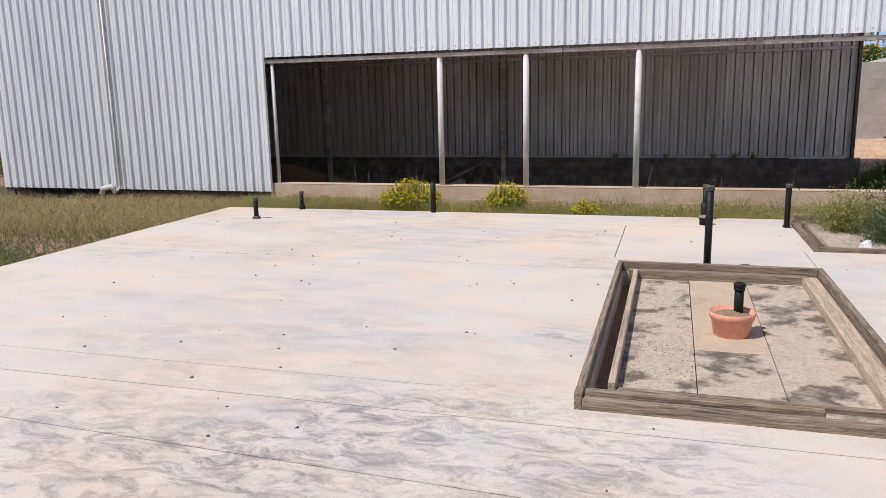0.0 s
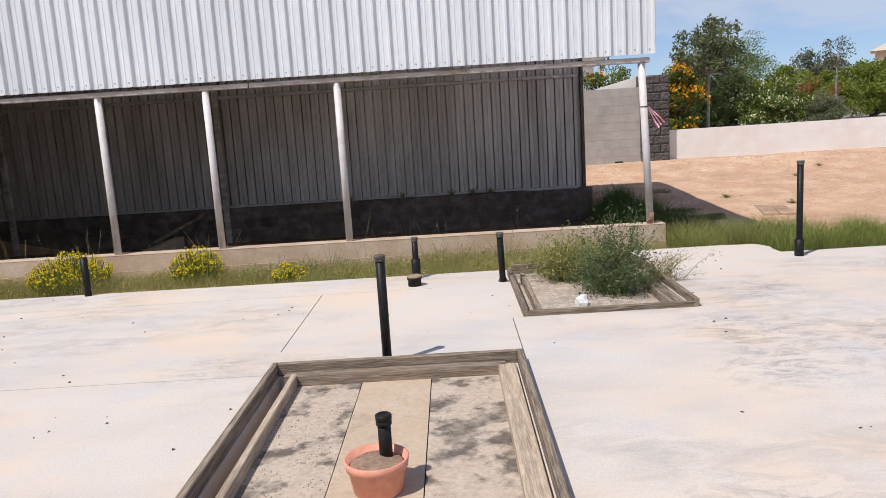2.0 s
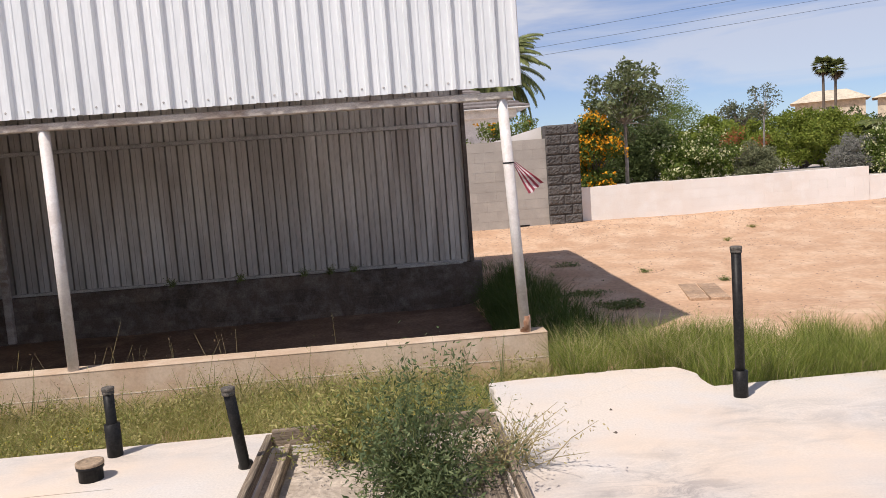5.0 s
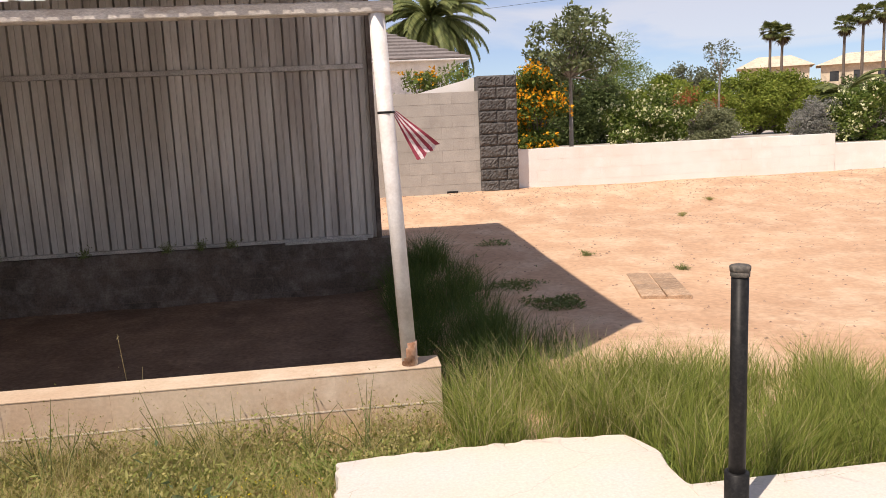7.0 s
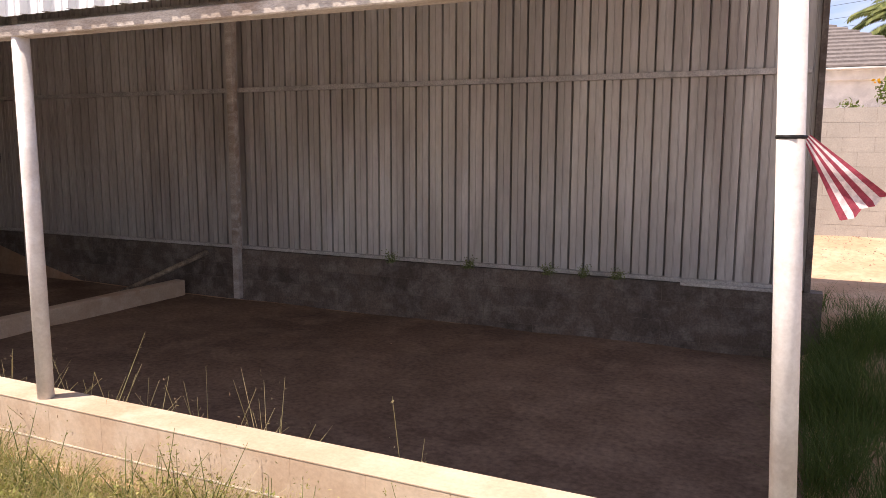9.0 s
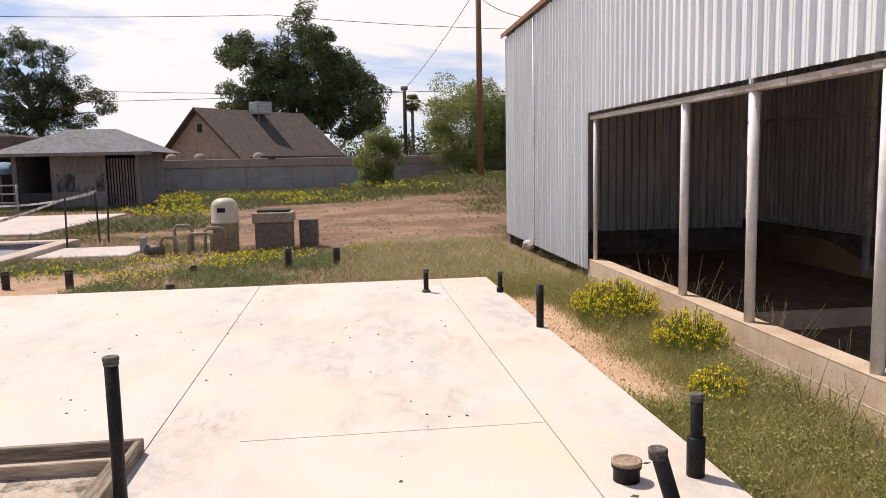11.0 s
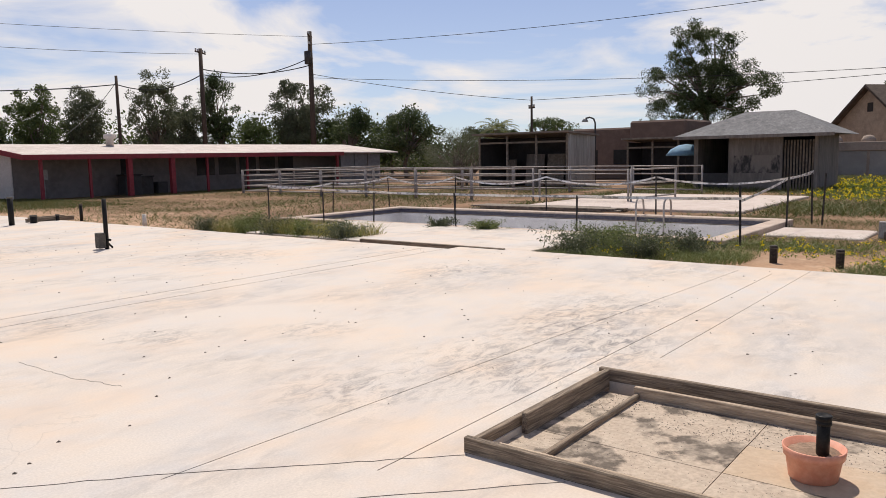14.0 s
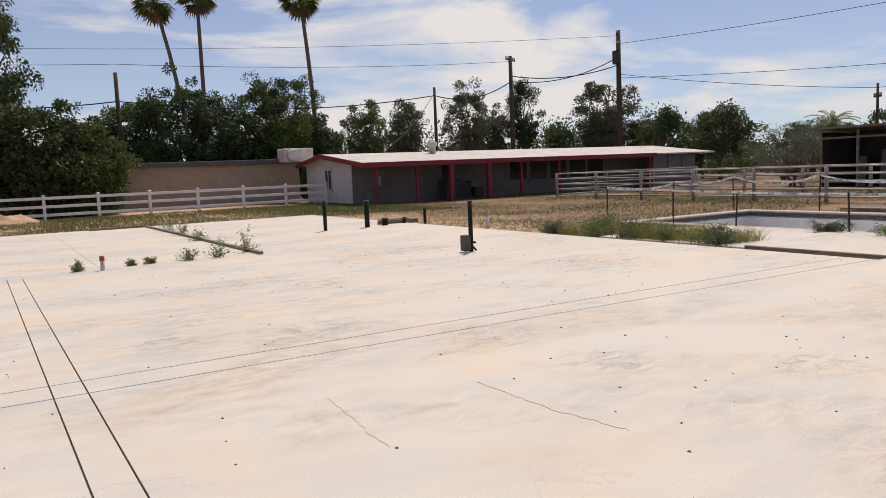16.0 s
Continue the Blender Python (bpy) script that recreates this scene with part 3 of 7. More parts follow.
part("corner_angle", bm, M_COLUMN, barn, "dark rusty steel angle closing the back wall's end")


def block_wall(name, x0, x1, y, thick, z0, z1, mat, mortar, label, parent=None, bl=0.40, bh=0.203, along="x", cap=False, gap=0.005, proud=0.003):
    """Blocks in running bond, each its own object on a shared mesh, over a mortar core. The wall's face looks to -y (or -x)."""
    wall = thing(name, (0, 0, 0), label, "wall", kind="structure") if parent is None else parent
    bm = B()
    if along == "x":
        box(bm, x0, x1, y + proud, y + thick - proud, z0 - 0.3, z1 - 0.013)
    else:
        box(bm, y + proud, y + thick - proud, x0, x1, z0 - 0.3, z1 - 0.013)
    part("mortar_core", bm, mortar, wall)
    cache = {}
    rows = round((z1 - z0) / bh)
    for r in range(rows):
        zb = z1 - (r + 1) * bh
        x = x0 - (0.5 * bl if r % 2 else 0)
        while x < x1 - 0.02:
            a, b = max(x, x0), min(x + bl, x1)
            w = round(b - a, 3)
            if w > 0.03:
                if w not in cache:
                    bb = B()
                    box(bb, gap / 2, w - gap / 2, 0, thick, gap / 2, bh - gap / 2 if not cap else bh - gap / 2)
                    cache[w] = mesh_of(bb, "block", mat)
                ob = new("block", cache[w])
                ob.parent = wall
                ob.matrix_basis = pose(a, y, zb, 0, 0, 0) if along == "x" else pose(y + thick, a, zb, 0, 0, 90)
            x += bl
    return wall


# ---- planter frames ----
def board(parent, name, x0, x1, y0, y1, z0, z1, mat, label=""):
    bm = B()
    box(bm, x0, x1, y0, y1, z0, z1, 0.005)
    return part(name, bm, mat, parent, label)


def big_planter():
    t = thing("planter_frame", (0, 0, 0), "weathered grey timber planter frame set in the slab", "planter")
    a, b, c, d = 0.12, 1.76, 4.46, 7.59
    w = 0.04
    board(t, "board", a, a + w, c, d, -0.06, 0.085, M_WOODY)
    board(t, "board", b - w, b, c, d, -0.06, 0.085, M_WOODY)
    board(t, "board", a + w, b - w, d - w, d, -0.06, 0.085, M_WOODX)
    board(t, "board", a + w, b - w, c, c + w, -0.06, 0.06, M_WOODX)
    board(t, "board", a + 0.05, b - 0.5, c + w + 0.01, c + w + 0.05, -0.06, 0.085, M_WOODX)
    board(t, "inner_board", a + 0.14, a + 0.18, c + 0.32, d - 0.1, -0.06, 0.035, M_PLANK)
    board(t, "inner_board", b - 0.17, b - 0.06, c + 0.12, d - 0.12, -0.05, 0.03, M_PLANK, "tan worn plank")
    board(t, "inner_board", a + 0.1, b - 0.12, d - 0.14, d - 0.06, -0.06, 0.03, M_WOODX)
    board(t, "inner_board", a + 0.18, b - 0.18, c + 0.33, c + 0.365, -0.06, -0.005, M_WOODX)
    return t


big_planter()


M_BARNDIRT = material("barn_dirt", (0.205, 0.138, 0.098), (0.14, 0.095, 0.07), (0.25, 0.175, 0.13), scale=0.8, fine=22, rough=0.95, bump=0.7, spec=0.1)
# ---- barn footing, floor kerb and loose things in the bay ----
block_wall("front_stem_wall", -5.85, 3.945, 11.985, 0.20, -0.436, 0.174, M_STEM, M_STEM, "low tan block stem wall along the barn front", gap=0.002, proud=0.0008)
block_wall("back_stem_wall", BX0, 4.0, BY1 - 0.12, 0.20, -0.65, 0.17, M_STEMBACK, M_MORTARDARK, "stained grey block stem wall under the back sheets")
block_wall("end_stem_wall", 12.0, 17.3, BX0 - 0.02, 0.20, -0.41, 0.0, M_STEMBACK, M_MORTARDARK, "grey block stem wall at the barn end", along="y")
for nm in ("front_stem_wall", "back_stem_wall", "end_stem_wall"):
    bpy.data.objects[nm].matrix_basis = BARN_AT
bm = B()
box(bm, -4.05, -3.88, 12.28, 17.28, -0.6, -0.30, 0.012)
tagged(part("concrete_kerb", bm, M_STEM), "low concrete kerb across the barn floor", "kerb", kind="structure")
t = thing("steel_bar", (2.75, BY1 - 0.22, 0.172), "dark steel bar lying on the stem wall", "bar")
bm = B()
box(bm, 0, 1.0, 0, 0.05, 0, 0.035, 0.004)
part("bar", bm, M_GIRT, t)
t = thing("wooden_prop", (0, 0, 0), "bare timber prop leaning in the barn", "prop")
bm = B()
tube(bm, (-3.3, 17.1, 0.15), (-4.6, 16.6, -0.5), 0.035, 0.035, 6)
part("prop", bm, M_WOOD, t)


def planter_floor():
    """Stained flat floor of the big planter with two long joints."""
    t = thing("planter_floor", (0, 0, 0), "dirt stained concrete floor inside the planter frame", "floor", kind="structure")
    for a, b in ((0.28, 0.714), (0.720, 1.157), (1.163, 1.72)):
        for c, d in ((4.5, 5.62), (5.625, 7.55)):
            bm = B()
            box(bm, a, b, c, d, -0.2, -0.04 + 0.002 * (a > 0.5))
            part("floor_strip", bm, M_PITCLEAN if c > 5 and 0.5 < a < 1.0 else M_PIT, t)


planter_floor()
bm = B()
box(bm, 0.16, 0.278, 4.5, 7.55, -0.25, -0.13)
tagged(part("planter_trench", bm, M_SOIL), "sunken dark soil trench beside the planter's inner board", "soil", kind="structure")
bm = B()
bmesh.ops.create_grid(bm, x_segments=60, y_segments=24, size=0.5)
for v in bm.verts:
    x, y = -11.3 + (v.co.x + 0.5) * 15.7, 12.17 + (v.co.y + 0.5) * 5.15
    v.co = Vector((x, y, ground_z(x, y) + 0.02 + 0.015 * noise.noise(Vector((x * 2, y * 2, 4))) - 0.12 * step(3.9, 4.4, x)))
tagged(part("barn_floor", bm, M_BARNDIRT), "dark brown dirt floor of the barn", "floor", kind="structure")


def small_planter():
    t = thing("planter_frame", (0, 0, 0), "small weathered timber planter frame holding a weedy shrub", "planter")
    a, b, c, d = 1.87, 3.27, 8.69, 10.39
    board(t, "board", a, a + 0.04, c, d, -0.06, 0.07, M_WOODY)
    board(t, "board", b - 0.04, b, c, d, -0.06, 0.07, M_WOODY)
    board(t, "board", a + 0.04, b - 0.04, c, c + 0.04, -0.06, 0.045, M_WOODX)
    board(t, "board", a + 0.04, b - 0.04, d - 0.04, d, -0.06, 0.10, M_WOODX)
    board(t, "inner_board", a + 0.12, a + 0.16, c + 0.08, d - 0.1, -0.06, 0.035, M_WOODY)
    board(t, "inner_board", b - 0.2, b - 0.1, c + 0.1, d - 0.5, -0.06, 0.02, M_WOODY)
    bm = B()
    box(bm, a + 0.03, b - 0.03, c + 0.03, d - 0.03, -0.2, -0.05)
    part("soil", bm, M_SANDY, t, "pale sandy soil")


M_SANDY = material("pale_sandy_soil", (0.46, 0.38, 0.31), (0.30, 0.25, 0.20), (0.54, 0.46, 0.38), scale=3, fine=35, rough=0.95, bump=0.7)
small_planter()


def pipe(x, y, top, r=0.03, z=0.0, coupling=0.0, flange=0.0, lean=(0, 0), label="", cap=True):
    """A stub of black drain pipe with a cap, and at times a wider coupling or flange at its foot."""
    t = thing("drain_pipe", (x, y, z), label or "upright black plastic drain pipe stub with a cap", "pipe", "drain pipes on the slab")
    bm = B()
    tip = (lean[0], lean[1], top - z)
    tube(bm, (0, 0, -0.05), tip, r, r, 18)
    part("pipe", bm, M_ABS, t)
    if cap:
        bm = B()
        lathe(bm, [(r + 0.001, -0.03), (r + 0.004, -0.028), (r + 0.004, -0.012), (r + 0.001, -0.01), (r + 0.006, -0.008), (r + 0.007, 0.008), (r + 0.001, 0.013)], 18, tip)
        part("cap", bm, M_CAP, t, "dusty rubber cap with a clamp")
    if coupling:
        bm = B()
        lathe(bm, [(r + 0.004, -0.05), (r + 0.014, -0.05), (r + 0.015, coupling), (r + 0.004, coupling + 0.004)], 18)
        part("coupling", bm, M_ABS, t, "black coupling")
    if flange:
        bm = B()
        lathe(bm, [(flange, -0.03), (flange, 0.012), (flange * 0.8, 0.03), (r + 0.002, 0.035)], 18)
        part("flange", bm, M_CAP, t, "dusty floor flange")
    return t


pipe(0.865, 7.675, 0.73, 0.031, label="tall black plastic drain pipe beside the planter")
pipe(0.945, 10.47, 0.415, 0.031, coupling=0.2)
pipe(1.805, 10.07, 0.495, 0.031, flange=0.045, lean=(-0.02, -0.16))
pipe(4.86, 10.46, 0.955, 0.031, z=-0.05, coupling=0.22, label="tall black plastic drain pipe at the slab edge")
pipe(6.37, 10.62, 0.5, 0.031, coupling=0.05)
pipe(-4.71, 9.69, 0.275, 0.031, flange=0.055)
pipe(-4.49, 10.57, 0.245, 0.028, coupling=0.06)
pipe(-2.52, 10.56, 0.41, 0.036, cap=False)
pipe(-2.52, -14.03, 0.8, 0.05)
pipe(-3.78, -14.1, 0.72, 0.07)
pipe(-4.43, -14.32, 0.2, 0.09)
pipe(-5.72, -14.3, 0.42, 0.045)
pipe(-5.2, -14.6, 0.16, 0.05)
t = thing("cleanout_cap", (0.94, 10.11, 0), "wide low black cleanout with a dusty lid", "pipe", "drain pipes on the slab")
bm = B()
lathe(bm, [(0.066, -0.04), (0.066, 0.065), (0.074, 0.068), (0.075, 0.088), (0.062, 0.09)], 24)
part("collar", bm, M_ABS, t)
bm = B()
lathe(bm, [(0.074, 0.084), (0.076, 0.09), (0.076, 0.104), (0.060, 0.106), (0.058, 0.101)], 24)
part("lid", bm, material("tan_dust_lid", (0.34, 0.25, 0.17), scale=12), t, "tan dusty lid")

M_PVC = material("sun_bleached_plastic", (0.62, 0.58, 0.53), scale=8, rough=0.6)
M_REDPL = material("faded_red_plastic", (0.42, 0.08, 0.05), scale=8, rough=0.6)
t = thing("marker_stub", (3.5, -9.35, 0), "short white pipe stub with a red cap", "pipe")
bm = B()
tube(bm, (0, 0, -0.02), (0, 0, 0.2), 0.035, 0.035, 12)
part("pipe", bm, M_PVC, t)
bm = B()
lathe(bm, [(0.037, 0.16), (0.042, 0.165), (0.042, 0.245), (0.03, 0.25)], 12)
part("cap", bm, M_REDPL, t, "faded red cap")
t = thing("pipe_stub", (-5.85, -11.3, -0.1), "short weathered grey pipe stub", "pipe")
bm = B()
tube(bm, (0, 0, -0.05), (0, 0, 0.33), 0.055, 0.055, 12)
part("pipe", bm, M_PVC, t)
t = thing("electric_riser", (-2.26, -6.56, 0), "black riser pipe with a small grey outlet box and valve", "riser")
bm = B()
tube(bm, (0, 0, -0.02), (0, 0, 0.91), 0.04, 0.04, 14)
part("pipe", bm, M_ABS, t)
bm = B()
box(bm, 0.04, 0.17, -0.1, 0.06, 0.02, 0.30, 0.01)
part("outlet_box", bm, M_CAP, t, "weathered grey metal box")
bm = B()
tube(bm, (0, -0.05, 0.17), (0, 0.14, 0.17), 0.02, 0.02, 8)
tube(bm, (-0.12, -0.02, 0.01), (0.03, -0.02, 0.17), 0.018, 0.018, 8)
part("valve", bm, M_ABS, t)


def flower_pot():
    t = thing("flower_pot", (0.955, 6.0, -0.038), "terracotta coloured plastic pot with dry soil round a pipe", "pot")
    bm = B()
    lathe(bm, [(0.108, 0.0), (0.112, 0.004), (0.130, 0.112), (0.139, 0.114), (0.146, 0.158), (0.138, 0.159), (0.128, 0.12), (0.02, 0.11)], 36)
    part("pot", bm, M_POT, t)
    bm = B()
    lathe(bm, [(0.131, 0.118), (0.11, 0.136), (0.07, 0.144), (0.02, 0.150)], 30)
    for v in bm.verts:
        v.co.z += 0.008 * noise.noise(v.co * 30)
    part("soil", bm, M_SOIL, t, "dry brown soil")
    bm = B()
    tube(bm, (0.04, 0.045, 0.08), (0.04, 0.045, 0.322), 0.03, 0.03, 18)
    part("pipe", bm, M_ABS, t, "black pipe standing in the pot")
    bm = B()
    lathe(bm, [(0.031, 0.288), (0.036, 0.290), (0.036, 0.306), (0.032, 0.308), (0.037, 0.312), (0.038, 0.334), (0.032, 0.338), (0.02, 0.330)], 18, (0.04, 0.045, 0))
    part("cap", bm, M_ABS, t)


flower_pot()


def scatter(name, label, category, mat, spots, size, seed, flat=0.6):
    """Many small stones in one mesh."""
    rnd = random.Random(seed)
    v, f = [], []
    for x, y, z in spots:
        s = size * rnd.uniform(0.4, 1.4)
        b = len(v)
        for k in range(5):
            a = k * 2 * math.pi / 5 + rnd.random()
            v.append((x + s * math.cos(a) * rnd.uniform(0.7, 1.2), y + s * math.sin(a) * rnd.uniform(0.7, 1.2), z - 0.002))
        v.append((x + s * rnd.uniform(-0.3, 0.3), y + s * rnd.uniform(-0.3, 0.3), z + s * flat * rnd.uniform(0.6, 1.2)))
        f += [(b + k, b + (k + 1) % 5, b + 5) for k in range(5)]
    return tagged(new(name, raw_mesh(name, v, f, mat)), label, category, kind="stuff")


rnd = random.Random(4)
spots = []
while len(spots) < 5200:
    x, y = rnd.uniform(0.18, 1.70), rnd.uniform(4.52, 7.52)
    w = 1.0 if x < 0.34 or y < 4.85 else 0.75 * (noise.noise(Vector((x * 2.2, y * 2.2, 1))) > 0.12) + (0.5 if (x > 1.35 and y > 6.2) or (x < 0.75 and y < 7.0) or y < 5.4 else 0.02)
    if rnd.random() < w and math.hypot(x - 0.985, y - 6.045) > 0.11:
        spots.append((x, y, -0.04 if x > 0.28 else -0.13))
scatter("planter_gravel", "loose grey gravel on the planter floor", "gravel", material("gravel", (0.20, 0.17, 0.14), (0.08, 0.07, 0.06), (0.36, 0.31, 0.255), scale=30, rough=0.9), spots, 0.006, 1)
spots = [(rnd.uniform(1.95, 3.2), rnd.uniform(8.75, 10.3), -0.05) for k in range(500)]
scatter("sandy_crumbs", "pale crumbs of soil in the small planter", "soil", M_SANDY, spots, 0.012, 2)
spots = []
while len(spots) < 620:
    x, y = rnd.uniform(-5.5, 6.5), rnd.uniform(-12, 10.5)
    if slab_height(x, y) == 0.0:
        spots.append((x, y, 0.0))
scatter("slab_pebbles", "small dark pebbles and crumbs lying on the slab", "pebbles", material("pebble", (0.10, 0.075, 0.06), (0.04, 0.035, 0.03), (0.2, 0.16, 0.13), scale=40), spots, 0.0135, 3)
spots = []
while len(spots) < 6800:
    x, y = rnd.uniform(3.9, 16), rnd.uniform(12.2, 22.4)
    if x > 4.1 and rnd.random() < 0.25 + 0.75 * step(17.5, 21.0, y + 2.5 * noise.noise(Vector((x * 0.5, y * 0.5, 7)))):
        spots.append((x, y, ground_z(x, y)))
scatter("lot_stones", "small stones strewn over the dirt lot", "stones", material("lot_stone", (0.30, 0.195, 0.14), (0.14, 0.095, 0.07), (0.46, 0.335, 0.26), scale=20), spots, 0.0135, 5)
spots = []
while len(spots) < 2200:
    x, y = rnd.uniform(-32, -12), rnd.uniform(4.5, 13)
    if noise.noise(Vector((x * 0.5, y * 0.5, 2))) > -0.2:
        spots.append((x, y, ground_z(x, y)))
scatter("yard_rocks", "brown rocks strewn over the bare yard", "rocks", material("yard_rock", (0.22, 0.15, 0.11), (0.12, 0.085, 0.065), (0.36, 0.27, 0.21), scale=10), spots, 0.05, 6)
spots = [(rnd.uniform(-10.8, 3.7), rnd.uniform(12.3, 17.2), -0.52) for k in range(500)]
scatter("barn_clods", "small clods on the barn's dirt floor", "clods", M_DIRT, spots, 0.018, 8)

bm = B()
box(bm, -5.86, 3.948, 11.982, 12.189, 0.170, 0.181, 0.003)
part("mortar_cap", bm, M_STEM, bpy.data.objects["front_stem_wall"], "smooth cream mortar cap")

bm = B()
box(bm, -5.85, 3.946, 11.982, 11.99, -0.034, -0.026)
part("bed_joint", bm, M_PALEJOINT, bpy.data.objects["front_stem_wall"], "pale mortar bed joint")

t = thing("downspout", (-8.85, 12.09, 0), "thin grey downspout on the barn wall with a white foot", "downspout")
bm = B()
path_tube(bm, [(0, 0, EAVE - 0.05), (0, 0, 0.16), (0.02, -0.04, 0.06), (0.05, -0.16, 0.02)], 0.022, 8)
part("pipe", bm, M_GIRT, t)
bm = B()
path_tube(bm, [(-0.06, -0.05, -0.02), (-0.1, -0.08, 0.1), (-0.28, -0.1, 0.06), (-0.3, -0.12, -0.04)], 0.05, 10)
part("elbow", bm, M_PVC, t, "white plastic elbow")


def seam(pts, w, label, wander=1.6, mat=None):
    """A wandering crack in the slab, filled with dirt."""
    rnd = random.Random(int(pts[0][0] * 100))
    line = []
    for (ax, ay), (bx, by) in zip(pts[:-1], pts[1:]):
        for k in range(8):
            u = k / 8
            line.append((ax + (bx - ax) * u + rnd.uniform(-1, 1) * w * wander, ay + (by - ay) * u + rnd.uniform(-1, 1) * w * wander))
    line.append(pts[-1])
    v, f = [], []
    for k, (x, y) in enumerate(line):
        a, b = line[max(0, k - 1)], line[min(len(line) - 1, k + 1)]
        d = Vector((b[0] - a[0], b[1] - a[1])).normalized()
        q = w * rnd.uniform(0.3, 0.8)
        v += [(x - d.y * q, y + d.x * q, 0.001), (x, y, 0.003), (x + d.y * q, y - d.x * q, 0.001)]
    for k in range(len(line) - 1):
        f += [(3 * k, 3 * k + 1, 3 * k + 4, 3 * k + 3), (3 * k + 1, 3 * k + 2, 3 * k + 5, 3 * k + 4)]
    tagged(new("slab_crack", raw_mesh("slab_crack", v, f, mat or M_JOINT)), label, "crack", kind="structure")


seam([(3.46, 2.85), (2.8, 3.45), (2.17, 4.1), (1.78, 4.5)], 0.005, "dirt filled joint running to the planter corner")
seam([(2.66, 4.21), (1.78, 5.08)], 0.005, "short dirt filled joint running to the planter")
seam([(2.30, 0.48), (2.28, 0.99), (2.28, 1.25), (2.22, 1.56), (2.18, 1.8)], 0.0019, "wandering hairline crack in the slab", 7, M_CRACK)
seam([(3.28, 0.16), (3.32, 0.70), (3.36, 0.95), (3.36, 1.21)], 0.0009, "fine hairline crack in the slab", 11, M_CRACK)

# ---- block walls behind the dirt lot ----
block_wall("grey_block_wall", 1.5, 5.98, 21.32, 0.20, 0.07, 2.10, M_BLOCK, M_MORTAR, "bare grey concrete block wall")
pil = thing("split_face_pillar", (0, 0, 0), "dark grey split-face block pillar at the wall end", "pillar", kind="structure")
rnd = random.Random(9)
for k in range(10):
    z = 2.36 - (k + 1) * 0.205
    xs = (5.97, 6.30, 6.67) if k % 2 else (5.97, 6.46, 6.67)
    for a, b in zip(xs[:-1], xs[1:]):
        bm = B()
        nx = max(4, int((b - a) / 0.028))
        bmesh.ops.create_grid(bm, x_segments=nx, y_segments=7, size=0.5)
        for v in bm.verts:
            u, w = v.co.x + 0.5, v.co.y + 0.5
            edge = min(u, 1 - u, w, 1 - w) > 0.02
            v.co = Vector((a + 0.004 + u * (b - a - 0.008), 21.27 - (rnd.uniform(0.004, 0.026) if edge else -0.008), z + 0.004 + w * 0.197))
        box(bm, a + 0.004, b - 0.004, 21.28, 21.62, z + 0.004, z + 0.201)
        part("split_block", bm, M_SPLIT, pil)
bm = B()
box(bm, 5.98, 6.66, 21.29, 21.6, 0.0, 2.355)
part("mortar_core", bm, M_SPLIT, pil)
block_wall("white_block_wall", 6.67, 13.0, 21.5, 0.20, 0.02, 1.03, M_WHITEWALL, M_WHITEWALL, "low white painted block wall", gap=0.004, proud=0.003)
block_wall("white_block_wall_low", 13.0, 34.0, 21.52, 0.20, -0.02, 0.83, M_WHITEWALL, M_WHITEWALL, "low white painted block wall, a course lower", gap=0.004, proud=0.003, bl=0.8)
bm = B()
vs = [bm.verts.new(p) for p in ((4.9, 21.62, 2.1), (5.97, 21.62, 2.1), (5.97, 21.62, 2.36), (5.75, 21.62, 2.30), (4.9, 21.75, 2.1), (5.97, 21.75, 2.1), (5.97, 21.75, 2.36), (5.75, 21.75, 2.30))]
for q in ((0, 1, 2, 3), (7, 6, 5, 4), (0, 3, 7, 4), (3, 2, 6, 7), (2, 1, 5, 6), (1, 0, 4, 5)):
    bm.faces.new([vs[i] for i in q])
tagged(part("sloped_wall_cap", bm, M_WHITEWALL), "white rendered wall sloping up to the pillar", "wall", kind="structure")
# garden terrace behind the low wall
M_GRAVEL = material("pale_garden_gravel", (0.42, 0.37, 0.33), (0.33, 0.29, 0.25), (0.5, 0.45, 0.41), scale=2, fine=30, bump=0.6)
bm = B()
box(bm, 6.7, 60, 21.72, 70, -0.5, 0.82)
tagged(part("garden_bed", bm, M_GRAVEL), "raised garden of pale gravel behind the white wall", "ground", kind="structure")
# paver patch
M_PAVER = material("dusty_paver", (0.42, 0.27, 0.17), (0.30, 0.2, 0.13), (0.5, 0.36, 0.25), scale=6, vary=0.2)
t = thing("paver_patch", (6.53, 15.0, ground_z(6.53, 15.0) + 0.004), "small patch of dusty square pavers in the dirt", "pavers", rz=-14)
for i in range(2):
    for j in range(4):
        bm = B()
        box(bm, -0.23 + i * 0.24, -0.005 + i * 0.24, -0.52 + j * 0.27, -0.26 + j * 0.27, -0.05, 0.008, 0.005)
        part("paver", bm, M_PAVER, t)
t = thing("drain_hole", (5.35, 21.31, 0.33), "dark weep hole at the foot of the block wall", "hole", kind="structure")
bm = B()
box(bm, 0, 0.2, -0.002, 0.05, -0.05, 0.03)
part("opening", bm, M_ABS, t)

